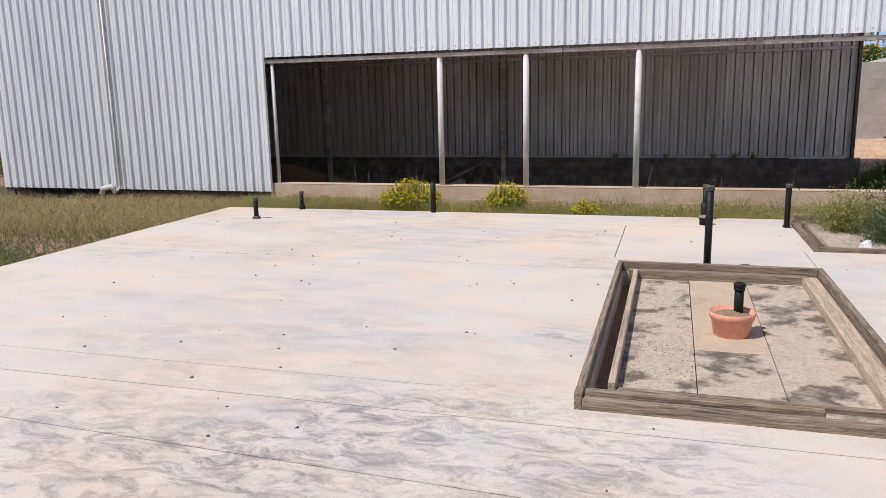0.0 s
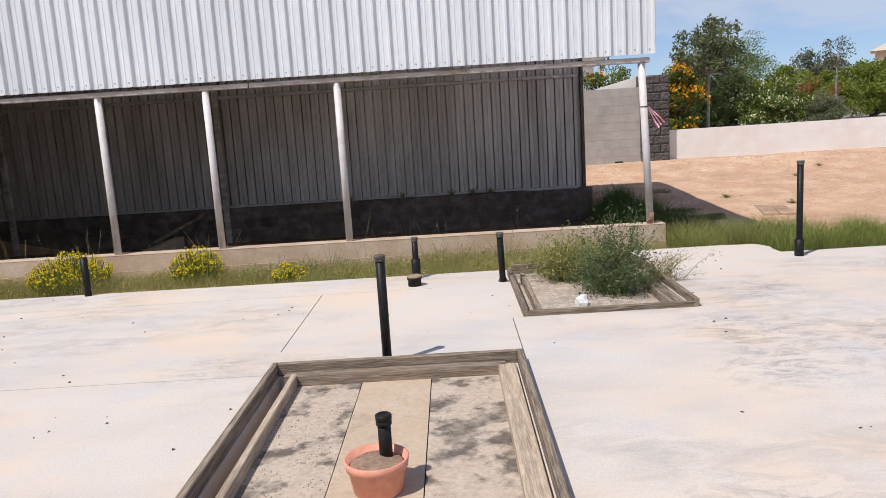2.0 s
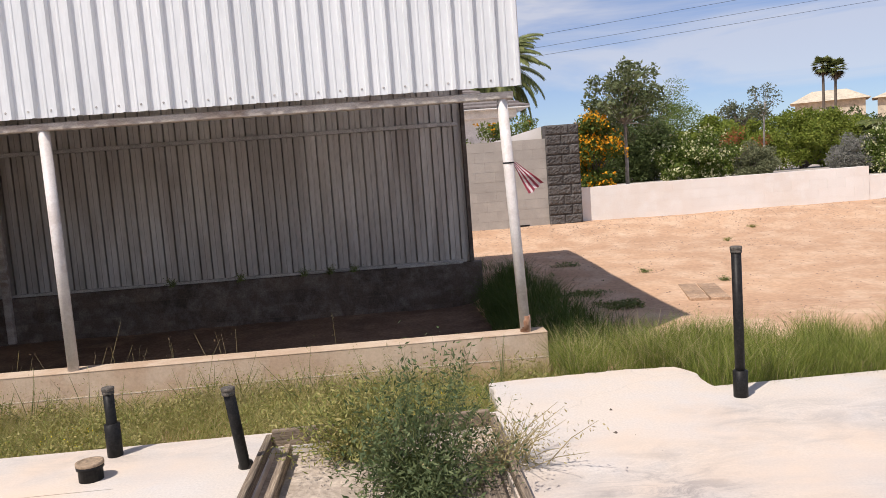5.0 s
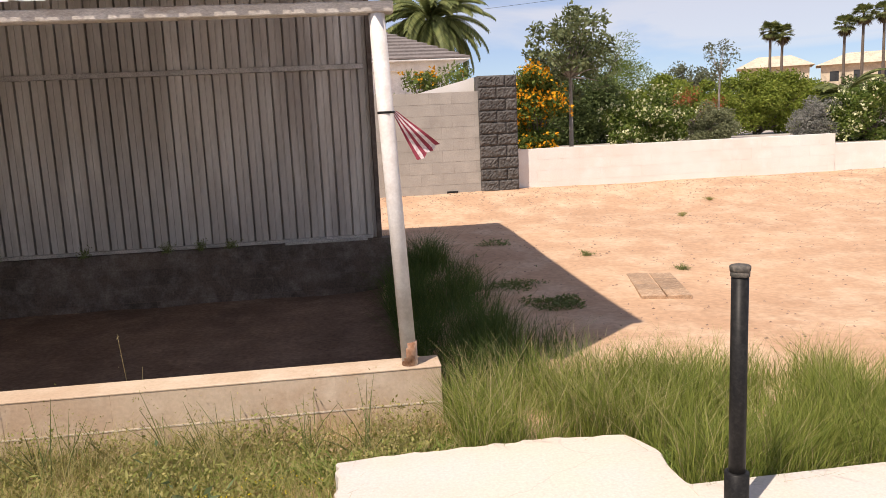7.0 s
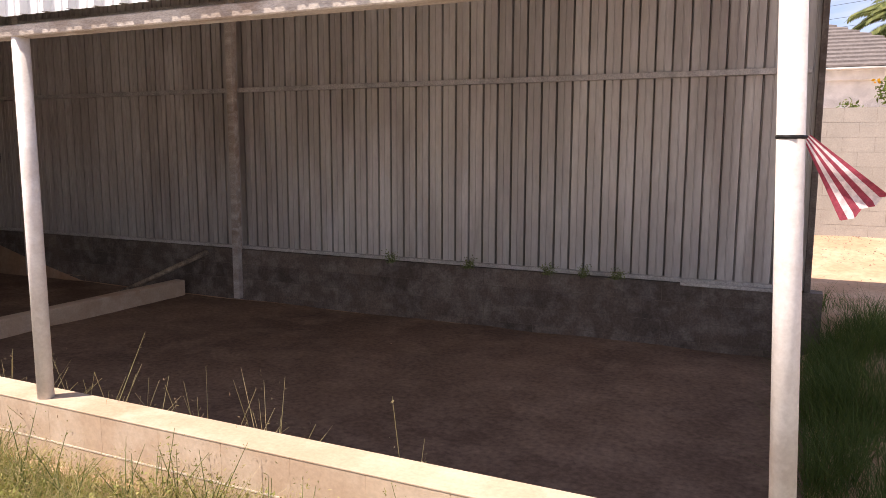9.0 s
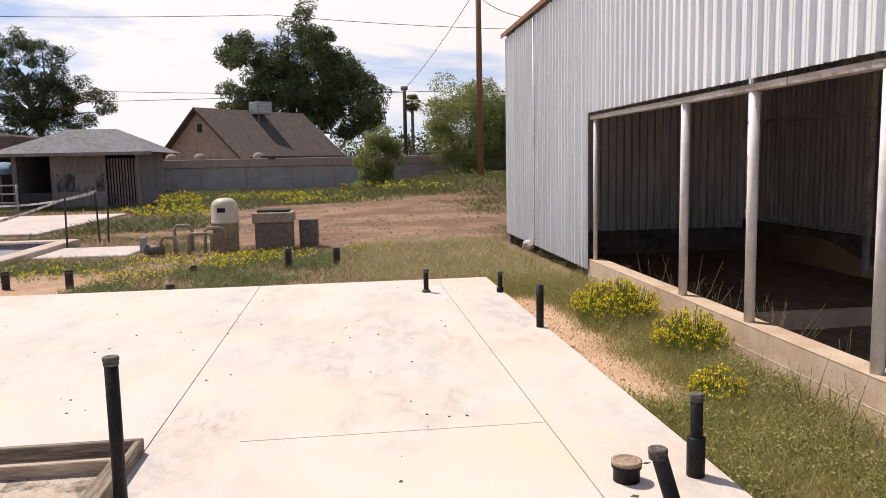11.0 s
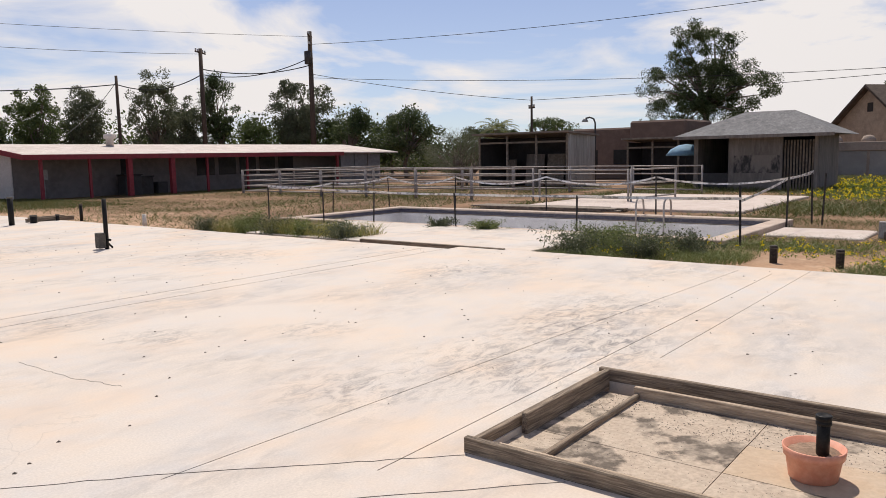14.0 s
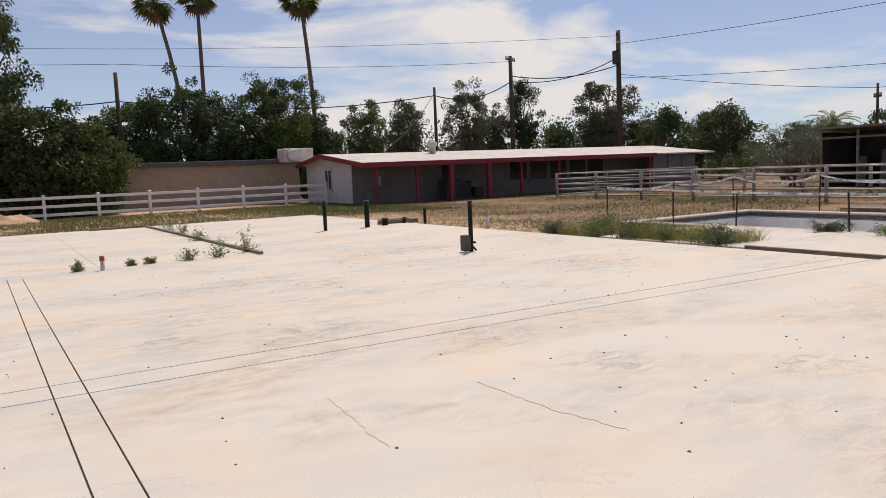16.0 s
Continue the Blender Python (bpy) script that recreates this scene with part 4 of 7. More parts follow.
# ---- flag on the corner post ----
M_FLAG = material("faded_white_cloth", (0.62, 0.55, 0.55), (0.55, 0.45, 0.46), scale=12, rough=0.9)
M_FLAGR = material("faded_red_cloth", (0.30, 0.045, 0.07), (0.22, 0.035, 0.055), scale=12, rough=0.9)
t = thing("striped_flag", (3.767, 12.09, 1.60), "tattered red and white striped cloth tied to the post", "flag")
N, Mh = 26, 7
v, f, mi = [], [], []
for i in range(N + 1):
    u = i / N
    for j in range(Mh + 1):
        w = j / Mh
        ln = 0.30 - 0.02 * w
        half = 0.012 + 0.068 * u
        ax, az = u * ln * 0.63, -u * ln * 0.79
        px, pz = (0.5 - w) * 2 * half * 0.75, (0.5 - w) * 2 * half * 0.66
        v.append((ax + px, 0.018 * math.sin(u * 7 + w * 4) * u + 0.05 * u, az + pz + (0.01 * math.sin(j * 2.1) if i == N else 0)))
for i in range(N):
    for j in range(Mh):
        a = i * (Mh + 1) + j
        f.append((a, a + 1, a + Mh + 2, a + Mh + 1))
        mi.append(j % 2)
me = raw_mesh("cloth", v, f, [M_FLAGR, M_FLAG], True)
me.polygons.foreach_set("material_index", mi)
part("cloth", me, None, t)
bm = B()
lathe(bm, [(0.046, -0.006), (0.049, 0.0), (0.046, 0.006)], 20, (-0.045, 0, 0.0))
part("tie", bm, M_ABS, t, "dark tie round the post")


# ---- yard: pool, fence, corral, sheds and houses ----
M_COPING = material("pink_pool_coping", (0.50, 0.40, 0.33), (0.42, 0.33, 0.27), (0.56, 0.47, 0.41), scale=2, rough=0.9)
M_PLASTER = material("pool_plaster", (0.72, 0.70, 0.69), (0.58, 0.56, 0.55), (0.76, 0.75, 0.74), scale=1.2, rough=0.8)
M_POOLTILE = material("dark_pool_tile", (0.05, 0.05, 0.075), (0.03, 0.03, 0.05), (0.14, 0.13, 0.15), scale=6, rough=0.4)
M_OLDWOOD = material("old_grey_wood", (0.24, 0.20, 0.16), (0.14, 0.115, 0.095), (0.33, 0.28, 0.23), scale=3, rough=0.9, vary=0.1)
M_DARKSTUB = material("dark_stub", (0.035, 0.028, 0.025), (0.02, 0.017, 0.015), (0.07, 0.055, 0.045), scale=8, rough=0.8)
M_TPOST = material("dark_steel_stake", (0.05, 0.045, 0.045), (0.03, 0.028, 0.028), scale=6, rough=0.6)
M_TAPE = material("white_tape", (0.76, 0.74, 0.72), (0.25, 0.24, 0.23), scale=5, rough=0.6, blotch=(0.5, 0.56))
M_RAILPIPE = material("bare_steel_rail", (0.36, 0.33, 0.31), (0.26, 0.22, 0.20), (0.46, 0.43, 0.41), scale=3, rough=0.5, metal=0.2)
M_PADPINK = material("pinkish_pad_concrete", (0.55, 0.47, 0.42), (0.48, 0.40, 0.35), (0.6, 0.54, 0.5), scale=1, rough=0.9)
M_TANK = material("cream_filter_tank", (0.52, 0.47, 0.35), (0.45, 0.40, 0.29), (0.58, 0.53, 0.42), scale=4, rough=0.45)
M_TANKLOW = material("worn_tan_tank", (0.30, 0.245, 0.175), (0.22, 0.17, 0.12), (0.40, 0.34, 0.26), scale=5, rough=0.7)
M_HEATER = material("brown_heater_steel", (0.13, 0.10, 0.08), (0.12, 0.095, 0.08), (0.22, 0.18, 0.15), scale=3, rough=0.6)
M_SHINGLE = material("grey_shingles", (0.17, 0.172, 0.178), (0.12, 0.122, 0.127), (0.22, 0.22, 0.225), scale=1.2, fine=12, rough=0.9, bump=0.5)
M_SHEDWALL = material("faded_shed_boards", (0.21, 0.185, 0.165), (0.14, 0.122, 0.11), (0.27, 0.24, 0.22), scale=1.0, rough=0.9, stretch=(2, 2, 0.4))
# Near black puts the open sheds' inner shade into their back walls; bins share it.
M_DARKIN = material("dark_interior", (0.05, 0.048, 0.05), scale=2)
M_SOOT = material("weathered_black_stain", (0.21, 0.185, 0.165), (0.04, 0.038, 0.038), (0.24, 0.21, 0.19), scale=1.4, blotch=(0.46, 0.56), stretch=(1, 1.6, 0.9))
M_BROWNROOF = material("brown_shingle_roof", (0.105, 0.078, 0.062), (0.08, 0.06, 0.048), (0.13, 0.10, 0.08), scale=1, fine=9, rough=0.95, bump=0.4)
M_STUCCO = material("tan_stucco", (0.46, 0.35, 0.255), (0.33, 0.25, 0.19), scale=1, rough=0.95)
M_ADOBE = material("brown_adobe", (0.17, 0.118, 0.095), (0.14, 0.098, 0.08), scale=0.8, rough=0.95)
M_FENCEGREY = material("grey_fence_block", (0.36, 0.335, 0.31), (0.30, 0.28, 0.26), (0.41, 0.385, 0.36), scale=0.7, rough=0.95)
M_FENCECAP = material("tan_fence_cap", (0.36, 0.29, 0.24), (0.3, 0.24, 0.2), scale=1, rough=0.95)
M_RED = material("dark_red_trim", (0.22, 0.022, 0.035), (0.16, 0.018, 0.028), (0.27, 0.035, 0.05), scale=3, rough=0.6)
M_SIDING = material("white_lap_siding", (0.58, 0.56, 0.55), (0.50, 0.48, 0.47), (0.63, 0.61, 0.6), scale=1.5, rough=0.8)
M_SCREEN = material("dark_screen_panel", (0.15, 0.155, 0.165), (0.11, 0.113, 0.12), scale=1.5, rough=0.8)
M_ROOFPALE = material("pale_rolled_roofing", (0.58, 0.52, 0.48), (0.48, 0.42, 0.38), (0.66, 0.61, 0.57), scale=0.8, rough=0.9)
M_GLASS = material("dark_window_glass", (0.03, 0.032, 0.036), scale=2, rough=0.08, bump=0, spec=0.6)
M_VINYL = material("white_vinyl", (0.70, 0.69, 0.68), (0.64, 0.62, 0.61), scale=3, rough=0.5, bump=0.02)
M_TANWALL = material("tan_painted_wall", (0.36, 0.28, 0.215), (0.32, 0.25, 0.19), scale=0.8, rough=0.9)
M_GREYCAP = material("dark_grey_cap", (0.10, 0.10, 0.11), scale=1, rough=0.8)
M_POLE = material("weathered_pole_wood", (0.075, 0.05, 0.038), (0.05, 0.035, 0.028), (0.105, 0.072, 0.055), scale=4, rough=0.95, stretch=(3, 3, 0.3))
M_POLERED = material("reddish_pole_wood", (0.24, 0.12, 0.065), (0.17, 0.085, 0.05), (0.29, 0.16, 0.09), scale=4, rough=0.95, stretch=(3, 3, 0.3))
M_CABLE = material("black_cable", (0.02, 0.02, 0.022), scale=3, rough=0.6)
M_BEIGE = material("beige_stucco", (0.60, 0.52, 0.40), scale=1, rough=0.9)
M_WHITESTUCCO = material("white_stucco", (0.80, 0.795, 0.78), scale=1, rough=0.9)
M_TILE = material("grey_roof_tile", (0.20, 0.175, 0.165), (0.15, 0.13, 0.125), (0.26, 0.23, 0.22), scale=3, rough=0.85)
M_BLUE = material("faded_blue_canvas", (0.16, 0.30, 0.42), scale=3, rough=0.8)
M_AC = material("galvanised_cooler", (0.36, 0.36, 0.36), scale=4, rough=0.5, metal=0.3)
# The grey-white wall's colour is darkened to carry the porch's deep shade.
M_PORCHSHADE = material("porch_wall_shade_paint", (0.18, 0.166, 0.166), (0.14, 0.13, 0.13), scale=1.2, rough=0.85)
GZ = -0.22

# walkway beside the pool, with pale pads
bm = B()
box(bm, -9.0, -7.24, -7.0, 0.25, -0.3, -0.03, 0.01)
box(bm, -7.23, -5.73, -7.0, 0.25, -0.3, -0.028, 0.01)
tagged(part("pool_walkway", bm, M_SLAB), "pale concrete walkway between slab and pool", "pavement", kind="structure")
t = thing("edging_board", (0, 0, 0), "dark weathered edging board along the slab", "board")
bm = B()
box(bm, -5.70, -5.62, -3.4, -0.1, -0.1, 0.018, 0.006)
part("board", bm, M_WOODY, t)
t = thing("edging_board", (0, 0, 0), "weathered edging board in a gap of the slab", "board")
bm = B()
box(bm, 0.62, 0.70, -21.8, -9.5, -0.05, 0.06, 0.006)
part("board", bm, M_WOODY, t)
t = thing("edging_board", (0, 0, 0), "short weathered edging board at the slab end", "board")
bm = B()
box(bm, 0.7, 2.4, -21.9, -21.82, -0.05, 0.07, 0.006)
part("board", bm, M_WOODX, t)
t = thing("edging_board", (0, 0, 0), "low dark timber form lying on the slab", "board")
bm = B()
box(bm, -5.7, -4.4, -14.75, -14.66, -0.02, 0.10, 0.006)
box(bm, -5.7, -4.7, -15.3, -15.22, -0.02, 0.10, 0.006)
part("board", bm, M_WOODX, t)
bm = B()
box(bm, -13.1, -11.3, 2.5, 4.35, -0.4, -0.15, 0.02)
tagged(part("equipment_pad", bm, M_PADPINK), "worn concrete pad by the pool", "pavement", kind="structure")
bm = B()
box(bm, -25.5, -17.2, -6.9, 0.4, -0.5, -0.14, 0.02)
tagged(part("patio_pad", bm, M_PADPINK), "pinkish concrete patio pad", "pavement", kind="structure")


def swimming_pool():
    p = thing("swimming_pool", (0, 0, 0), "drained swimming pool with pink coping and white plaster", "pool", kind="structure")
    x0, x1, y0, y1, z = -13.9, -9.5, -9.5, 2.05, -0.06
    c = 0.38
    for a, b, d, e in ((x0 - c, x0, y0 - c, y1 + c), (x1, x1 + c, y0 - c, y1 + c), (x0, x1, y0 - c, y0), (x0, x1, y1, y1 + c)):
        bm = B()
        box(bm, a, b, d, e, -0.25, z, 0.015)
        part("coping", bm, M_COPING, p)
    for a, b, d, e in ((x0 - 0.1, x0 - 0.0, y0, y1), (x1, x1 + 0.1, y0, y1), (x0, x1, y0 - 0.1, y0), (x0, x1, y1, y1 + 0.1)):
        bm = B()
        box(bm, a, b, d, e, -1.6, -0.22)
        part("pool_side", bm, M_PLASTER, p)
    for a, b, d, e in ((x0, x0 + 0.012, y0, y1), (x1 - 0.012, x1, y0, y1), (x0, x1, y0, y0 + 0.012), (x0, x1, y1 - 0.012, y1)):
        bm = B()
        box(bm, a, b, d, e, -0.21, z - 0.05)
        part("tile_band", bm, M_POOLTILE, p, "dark blue tile band")
    bm = B()
    box(bm, x0, x1, y0, y1, -1.65, -1.1)
    part("pool_floor", bm, M_PLASTER, p)
    bm = B()
    box(bm, x0 + 0.02, x1 - 0.9, y1 - 0.9, y1 - 0.02, -1.1, -0.6)
    part("pool_step", bm, M_PLASTER, p)
    lad = thing("pool_ladder", (-14.05, -1.3, -0.06), "bent steel pool ladder handrails", "ladder")
    for k in (0, 0.75):
        bm = B()
        pts = [(0.25, k, -0.5), (0.25, k, 0.25)] + [(0.25 - 0.25 * (1 - math.cos(a)), k, 0.25 + 0.22 * math.sin(a)) for a in (0.5, 1.0, 1.57, 2.1, 2.6)] + [(-0.25, k, 0.2), (-0.25, k, -0.05)]
        path_tube(bm, pts, 0.025, 8)
        part("handrail", bm, M_RAILPIPE, lad)


swimming_pool()


def stake(x, y, top, z=-0.1, lean=(0, 0)):
    t = thing("fence_stake", (x, y, z), "dark steel fence stake round the pool", "stake", "stakes round the pool")
    bm = B()
    box(bm, -0.022, 0.022, -0.004, 0.004, -0.15, top - z)
    box(bm, -0.004, 0.004, -0.02, 0.02, -0.15, top - z)
    for v in bm.verts:
        h = max(0, v.co.z)
        v.co.x += lean[0] * h
        v.co.y += lean[1] * h
    part("stake", bm, M_TPOST, t)


NEAR = [(-9.0, 2.75, 0.95), (-9.2, -0.62, 0.72), (-9.15, -3.7, 0.72), (-9.2, -6.35, 0.74), (-9.1, -8.05, 0.7), (-9.35, -10.6, 0.85)]
FARS = [(-13.3, 2.5, 0.96), (-14.9, 2.7, 1.08), (-14.75, 2.95, 1.0), (-14.9, -1.2, 0.95), (-14.9, -4.6, 0.95), (-14.9, -8.0, 0.95), (-14.6, -10.6, 0.95), (-12.0, -10.7, 0.85)]
for k, (x, y, h) in enumerate(NEAR + FARS):
    stake(x, y, h, lean=(0.02 * ((k * 7) % 5 - 2), 0.02 * ((k * 3) % 5 - 2)))


def tape(pts, sag, label):
    t = thing("warning_tape", pts[0], label, "tape")
    bm = B()
    o = Vector(pts[0])
    prev = None
    for a, b in zip(pts[:-1], pts[1:]):
        a, b = Vector(a) - o, Vector(b) - o
        for k in range(13):
            u = k / 12
            p = a.lerp(b, u) - Vector((0, 0, sag * 4 * u * (1 - u)))
            tw = 0.5 * math.sin(u * 9 + a.y)
            row = (bm.verts.new(p + Vector((0.02 * tw, 0, 0.024))), bm.verts.new(p - Vector((0.02 * tw, 0, 0.024))))
            if prev and k:
                bm.faces.new((prev[0], prev[1], row[1], row[0]))
            prev = row
    ob = part("tape", bm, M_TAPE, t)
    so = ob.modifiers.new("thickness", "SOLIDIFY")
    so.thickness = 0.003


tape([(-14.9, 2.7, 1.05), (-13.3, 2.5, 0.92), (-9.0, 2.75, 0.68)], 0.02, "white printed warning tape strung on the stakes")
tape([(-9.0, 2.75, 0.72), (-9.2, -0.62, 0.70), (-9.15, -3.7, 0.69), (-9.2, -6.35, 0.71), (-9.35, -10.6, 0.82)], 0.015, "white printed warning tape strung along the pool side")
tape([(-14.9, 2.7, 1.0), (-14.9, -1.2, 0.9), (-14.9, -4.6, 0.9), (-14.9, -8.0, 0.9), (-14.6, -10.6, 0.9)], 0.22, "sagging white warning tape on the far stakes")
tape([(-14.6, -10.6, 0.9), (-12.0, -10.7, 0.8), (-9.35, -10.6, 0.8)], 0.1, "sagging white warning tape at the pool end")
t = thing("lumber_stack", (-15.4, -4.6, -0.15), "stack of long weathered planks on the ground", "lumber")
rnd = random.Random(12)
for k in range(9):
    bm = B()
    a = rnd.uniform(-2.9, -2.2)
    box(bm, -0.5 + (k % 3) * 0.3, -0.24 + (k % 3) * 0.3, a, a + rnd.uniform(3.8, 5.2), (k // 3) * 0.05, (k // 3) * 0.05 + 0.042, 0.004)
    part("plank", bm, M_OLDWOOD, t)
for x, y, h in ((-7.25, 3.75, 0.12), (-7.1, 4.69, 0.13), (-8.1, 6.25, 0.0), (-8.35, 7.75, 0.2), (-8.2, 8.55, 0.2), (-5.95, 6.37, 0.03)):
    t = thing("footing_stub", (x, y, -0.2), "short dark post stub in the weeds", "stub", "post stubs")
    bm = B()
    lathe(bm, [(0.055, -0.1), (0.058, h + 0.19), (0.05, h + 0.2)], 14)
    part("stub", bm, M_DARKSTUB, t)
    bm = B()
    lathe(bm, [(0.06, h + 0.15), (0.061, h + 0.165), (0.058, h + 0.17)], 14)
    part("band", bm, M_CAP, t)


def pool_equipment():
    t = thing("sand_filter", (-11.7, 6.22, GZ), "cream pool sand filter tank with a worn lower half", "filter")
    bm = B()
    lathe(bm, [(0.22, -0.05), (0.26, 0.05), (0.265, 0.62), (0.28, 0.63)], 28)
    part("lower_tank", bm, M_TANKLOW, t, "worn tan lower tank")
    bm = B()
    lathe(bm, [(0.285, 0.625), (0.29, 0.65), (0.275, 0.67), (0.272, 0.98), (0.24, 1.07), (0.15, 1.13), (0.04, 1.15)], 28)
    part("dome", bm, M_TANK, t, "cream plastic dome")
    bm = B()
    box(bm, 0.255, 0.28, -0.11, 0.05, 0.86, 0.95, 0.003)
    part("label_plate", bm, M_ABS, t, "dark label plate")
    t = thing("pool_heater", (-11.95, 7.2, GZ), "brown steel pool heater cabinet with a vented top", "heater")
    bm = B()
    box(bm, -0.34, 0.34, -0.38, 0.38, 0.05, 0.6, 0.015)
    part("cabinet", bm, M_HEATER, t)
    bm = B()
    box(bm, -0.38, 0.38, -0.42, 0.42, 0.6, 0.82, 0.02)
    part("hood", bm, M_TANKLOW, t, "paler top hood")
    bm = B()
    box(bm, -0.28, 0.28, -0.33, 0.33, 0.82, 0.87, 0.01)
    part("vent", bm, M_DARKSTUB, t, "dark vent cap")
    t = thing("electric_cabinet", (-12.3, 7.9, GZ), "dark brown equipment box", "box")
    bm = B()
    box(bm, -0.2, 0.2, -0.2, 0.2, 0, 0.62, 0.01)
    part("body", bm, M_HEATER, t)
    t = thing("pump_piping", (-11.4, 5.6, GZ), "cream plastic pump pipes and valves", "piping")
    for k, (y, h, w) in enumerate(((0.25, 0.55, 0.35), (-0.05, 0.45, 0.4), (-0.35, 0.62, 0.3), (-0.6, 0.4, 0.25))):
        bm = B()
        path_tube(bm, [(0.1 * (k % 2), y, -0.05), (0.1 * (k % 2), y, h - 0.06), (0.1 * (k % 2), y + 0.06, h), (0.1 * (k % 2), y + w, h), (0.1 * (k % 2), y + w + 0.05, h - 0.06), (0.1 * (k % 2), y + w + 0.05, 0.1)], 0.035, 8)
        part("pipe_loop", bm, M_TANKLOW, t)
    t = thing("pool_pump", (-11.3, 4.9, GZ), "small dark pool pump", "pump")
    bm = B()
    tube(bm, (0, -0.2, 0.15), (0, 0.15, 0.15), 0.1, 0.1, 14)
    part("motor", bm, M_HEATER, t)
    bm = B()
    box(bm, -0.06, 0.06, -0.3, -0.18, 0.1, 0.42, 0.01)
    part("timer_box", bm, M_AC, t)


pool_equipment()


def corral():
    """Runs of pipe panels, each panel a thing of two posts and five rails."""
    def panel(a, b, rails, h, label, z=-0.35):
        a, b = Vector((*a, z)), Vector((*b, z))
        t = thing("corral_panel", a, label, "fence", "corral panels")
        d = b - a
        for p in (Vector((0, 0, 0)), d):
            bm = B()
            tube(bm, p - Vector((0, 0, 0.1)), p + Vector((0, 0, h)), 0.04, 0.04, 8)
            part("post", bm, M_RAILPIPE, t)
        for k in range(rails):
            zz = h - 0.03 - k * (h - 0.35) / max(1, rails - 1)
            bm = B()
            tube(bm, Vector((0, 0, zz)), d + Vector((0, 0, zz)), 0.03, 0.03, 6)
            part("rail", bm, M_RAILPIPE, t)
    ys = np.linspace(-25.9, -8.2, 7)
    for a, b in zip(ys[:-1], ys[1:]):
        panel((-20.3, a), (-20.3, b - 0.08), 5, 1.42, "bare steel pipe corral panel with five rails")
    panel((-20.3, -8.0), (-20.3, -4.4), 3, 1.36, "bare steel pipe fence panel")
    panel((-20.3, -4.3), (-23.5, -3.9), 3, 1.36, "bare steel pipe fence panel")
    xs = np.linspace(-20.3, -31, 4)
    for a, b in zip(xs[:-1], xs[1:]):
        panel((a, -26.0), (b, -26.0), 5, 1.42, "bare steel pipe corral panel with five rails")
    ys = np.linspace(-25.9, -4.0, 8)
    for a, b in zip(ys[:-1], ys[1:]):
        panel((-27.0, a), (-27.0, b - 0.08), 4, 1.36, "bare steel pipe corral panel in the rear row")


corral()
t = thing("patio_umbrella", (-32.6, -6.8, -0.2), "faded blue dome patio umbrella by the cabana", "umbrella")
bm = B()
lathe(bm, [(0.03, 2.15), (0.35, 2.1), (0.75, 1.9), (0.98, 1.6), (0.95, 1.58), (0.7, 1.85), (0.03, 2.08)], 10)
part("canopy", bm, M_BLUE, t)
bm = B()
tube(bm, (0, 0, -0.1), (0, 0, 2.1), 0.03, 0.03, 8)
part("pole", bm, M_TPOST, t)


def hip_shed():
    t = thing("cabana_shed", (-33.2, -3.15, -0.2), "weathered open-sided cabana with a grey hip roof", "shed")
    w, d, e = 2.7, 2.2, 2.45
    for a, b in ((-w, -w + 0.2), (-1.1, 1.25), (w - 0.16, w)):
        bm = B()
        box(bm, d - 0.12, d, a, b, -0.1, e, 0.01)
        part("front_wall", bm, M_SHEDWALL, t)
    for k in range(10):
        bm = B()
        box(bm, d - 0.25, d - 0.22, 1.27 + k * 0.127, 1.27 + k * 0.127 + 0.07, 0.0, e - 0.25)
        part("slat", bm, M_OLDWOOD, t)
    for y in (-w, w - 0.12):
        bm = B()
        box(bm, -d, d - 0.2, y, y + 0.12, -0.1, e)
        part("side_wall", bm, M_SHEDWALL, t)
    bm = B()
    box(bm, -d, -d + 0.1, -w + 0.12, w - 0.12, -0.1, e)
    part("back_wall", bm, M_DARKIN, t)
    bm = B()
    box(bm, d, d + 0.006, -0.85, 1.15, 0.75, 1.55)
    part("stain", bm, M_SOOT, t, "black weather stain")
    bm = B()
    box(bm, d - 0.16, d - 0.02, -w + 0.22, -1.12, -0.1, 0.75, 0.01)
    part("counter", bm, M_DARKIN, t, "dark counter front")
    o = 0.75
    bm = B()
    lo = [bm.verts.new(p) for p in ((d + o, -w - o, e), (d + o, w + o, e), (-d - o, w + o, e), (-d - o, -w - o, e))]
    hi = [bm.verts.new(p) for p in ((0, -w + 1.7, e + 1.15), (0, w - 1.5, e + 1.15))]
    for q in ((lo[0], lo[1], hi[1], hi[0]), (lo[1], lo[2], hi[1]), (lo[2], lo[3], hi[0], hi[1]), (lo[3], lo[0], hi[0]), (lo[3], lo[2], lo[1], lo[0])):
        bm.faces.new(q)
    part("roof", bm, M_SHINGLE, t, "grey shingle hip roof")
    bm = B()
    box(bm, d + o - 0.02, d + o + 0.03, -w - o, w + o, e - 0.12, e + 0.02)
    part("fascia", bm, M_SHEDWALL, t)


hip_shed()


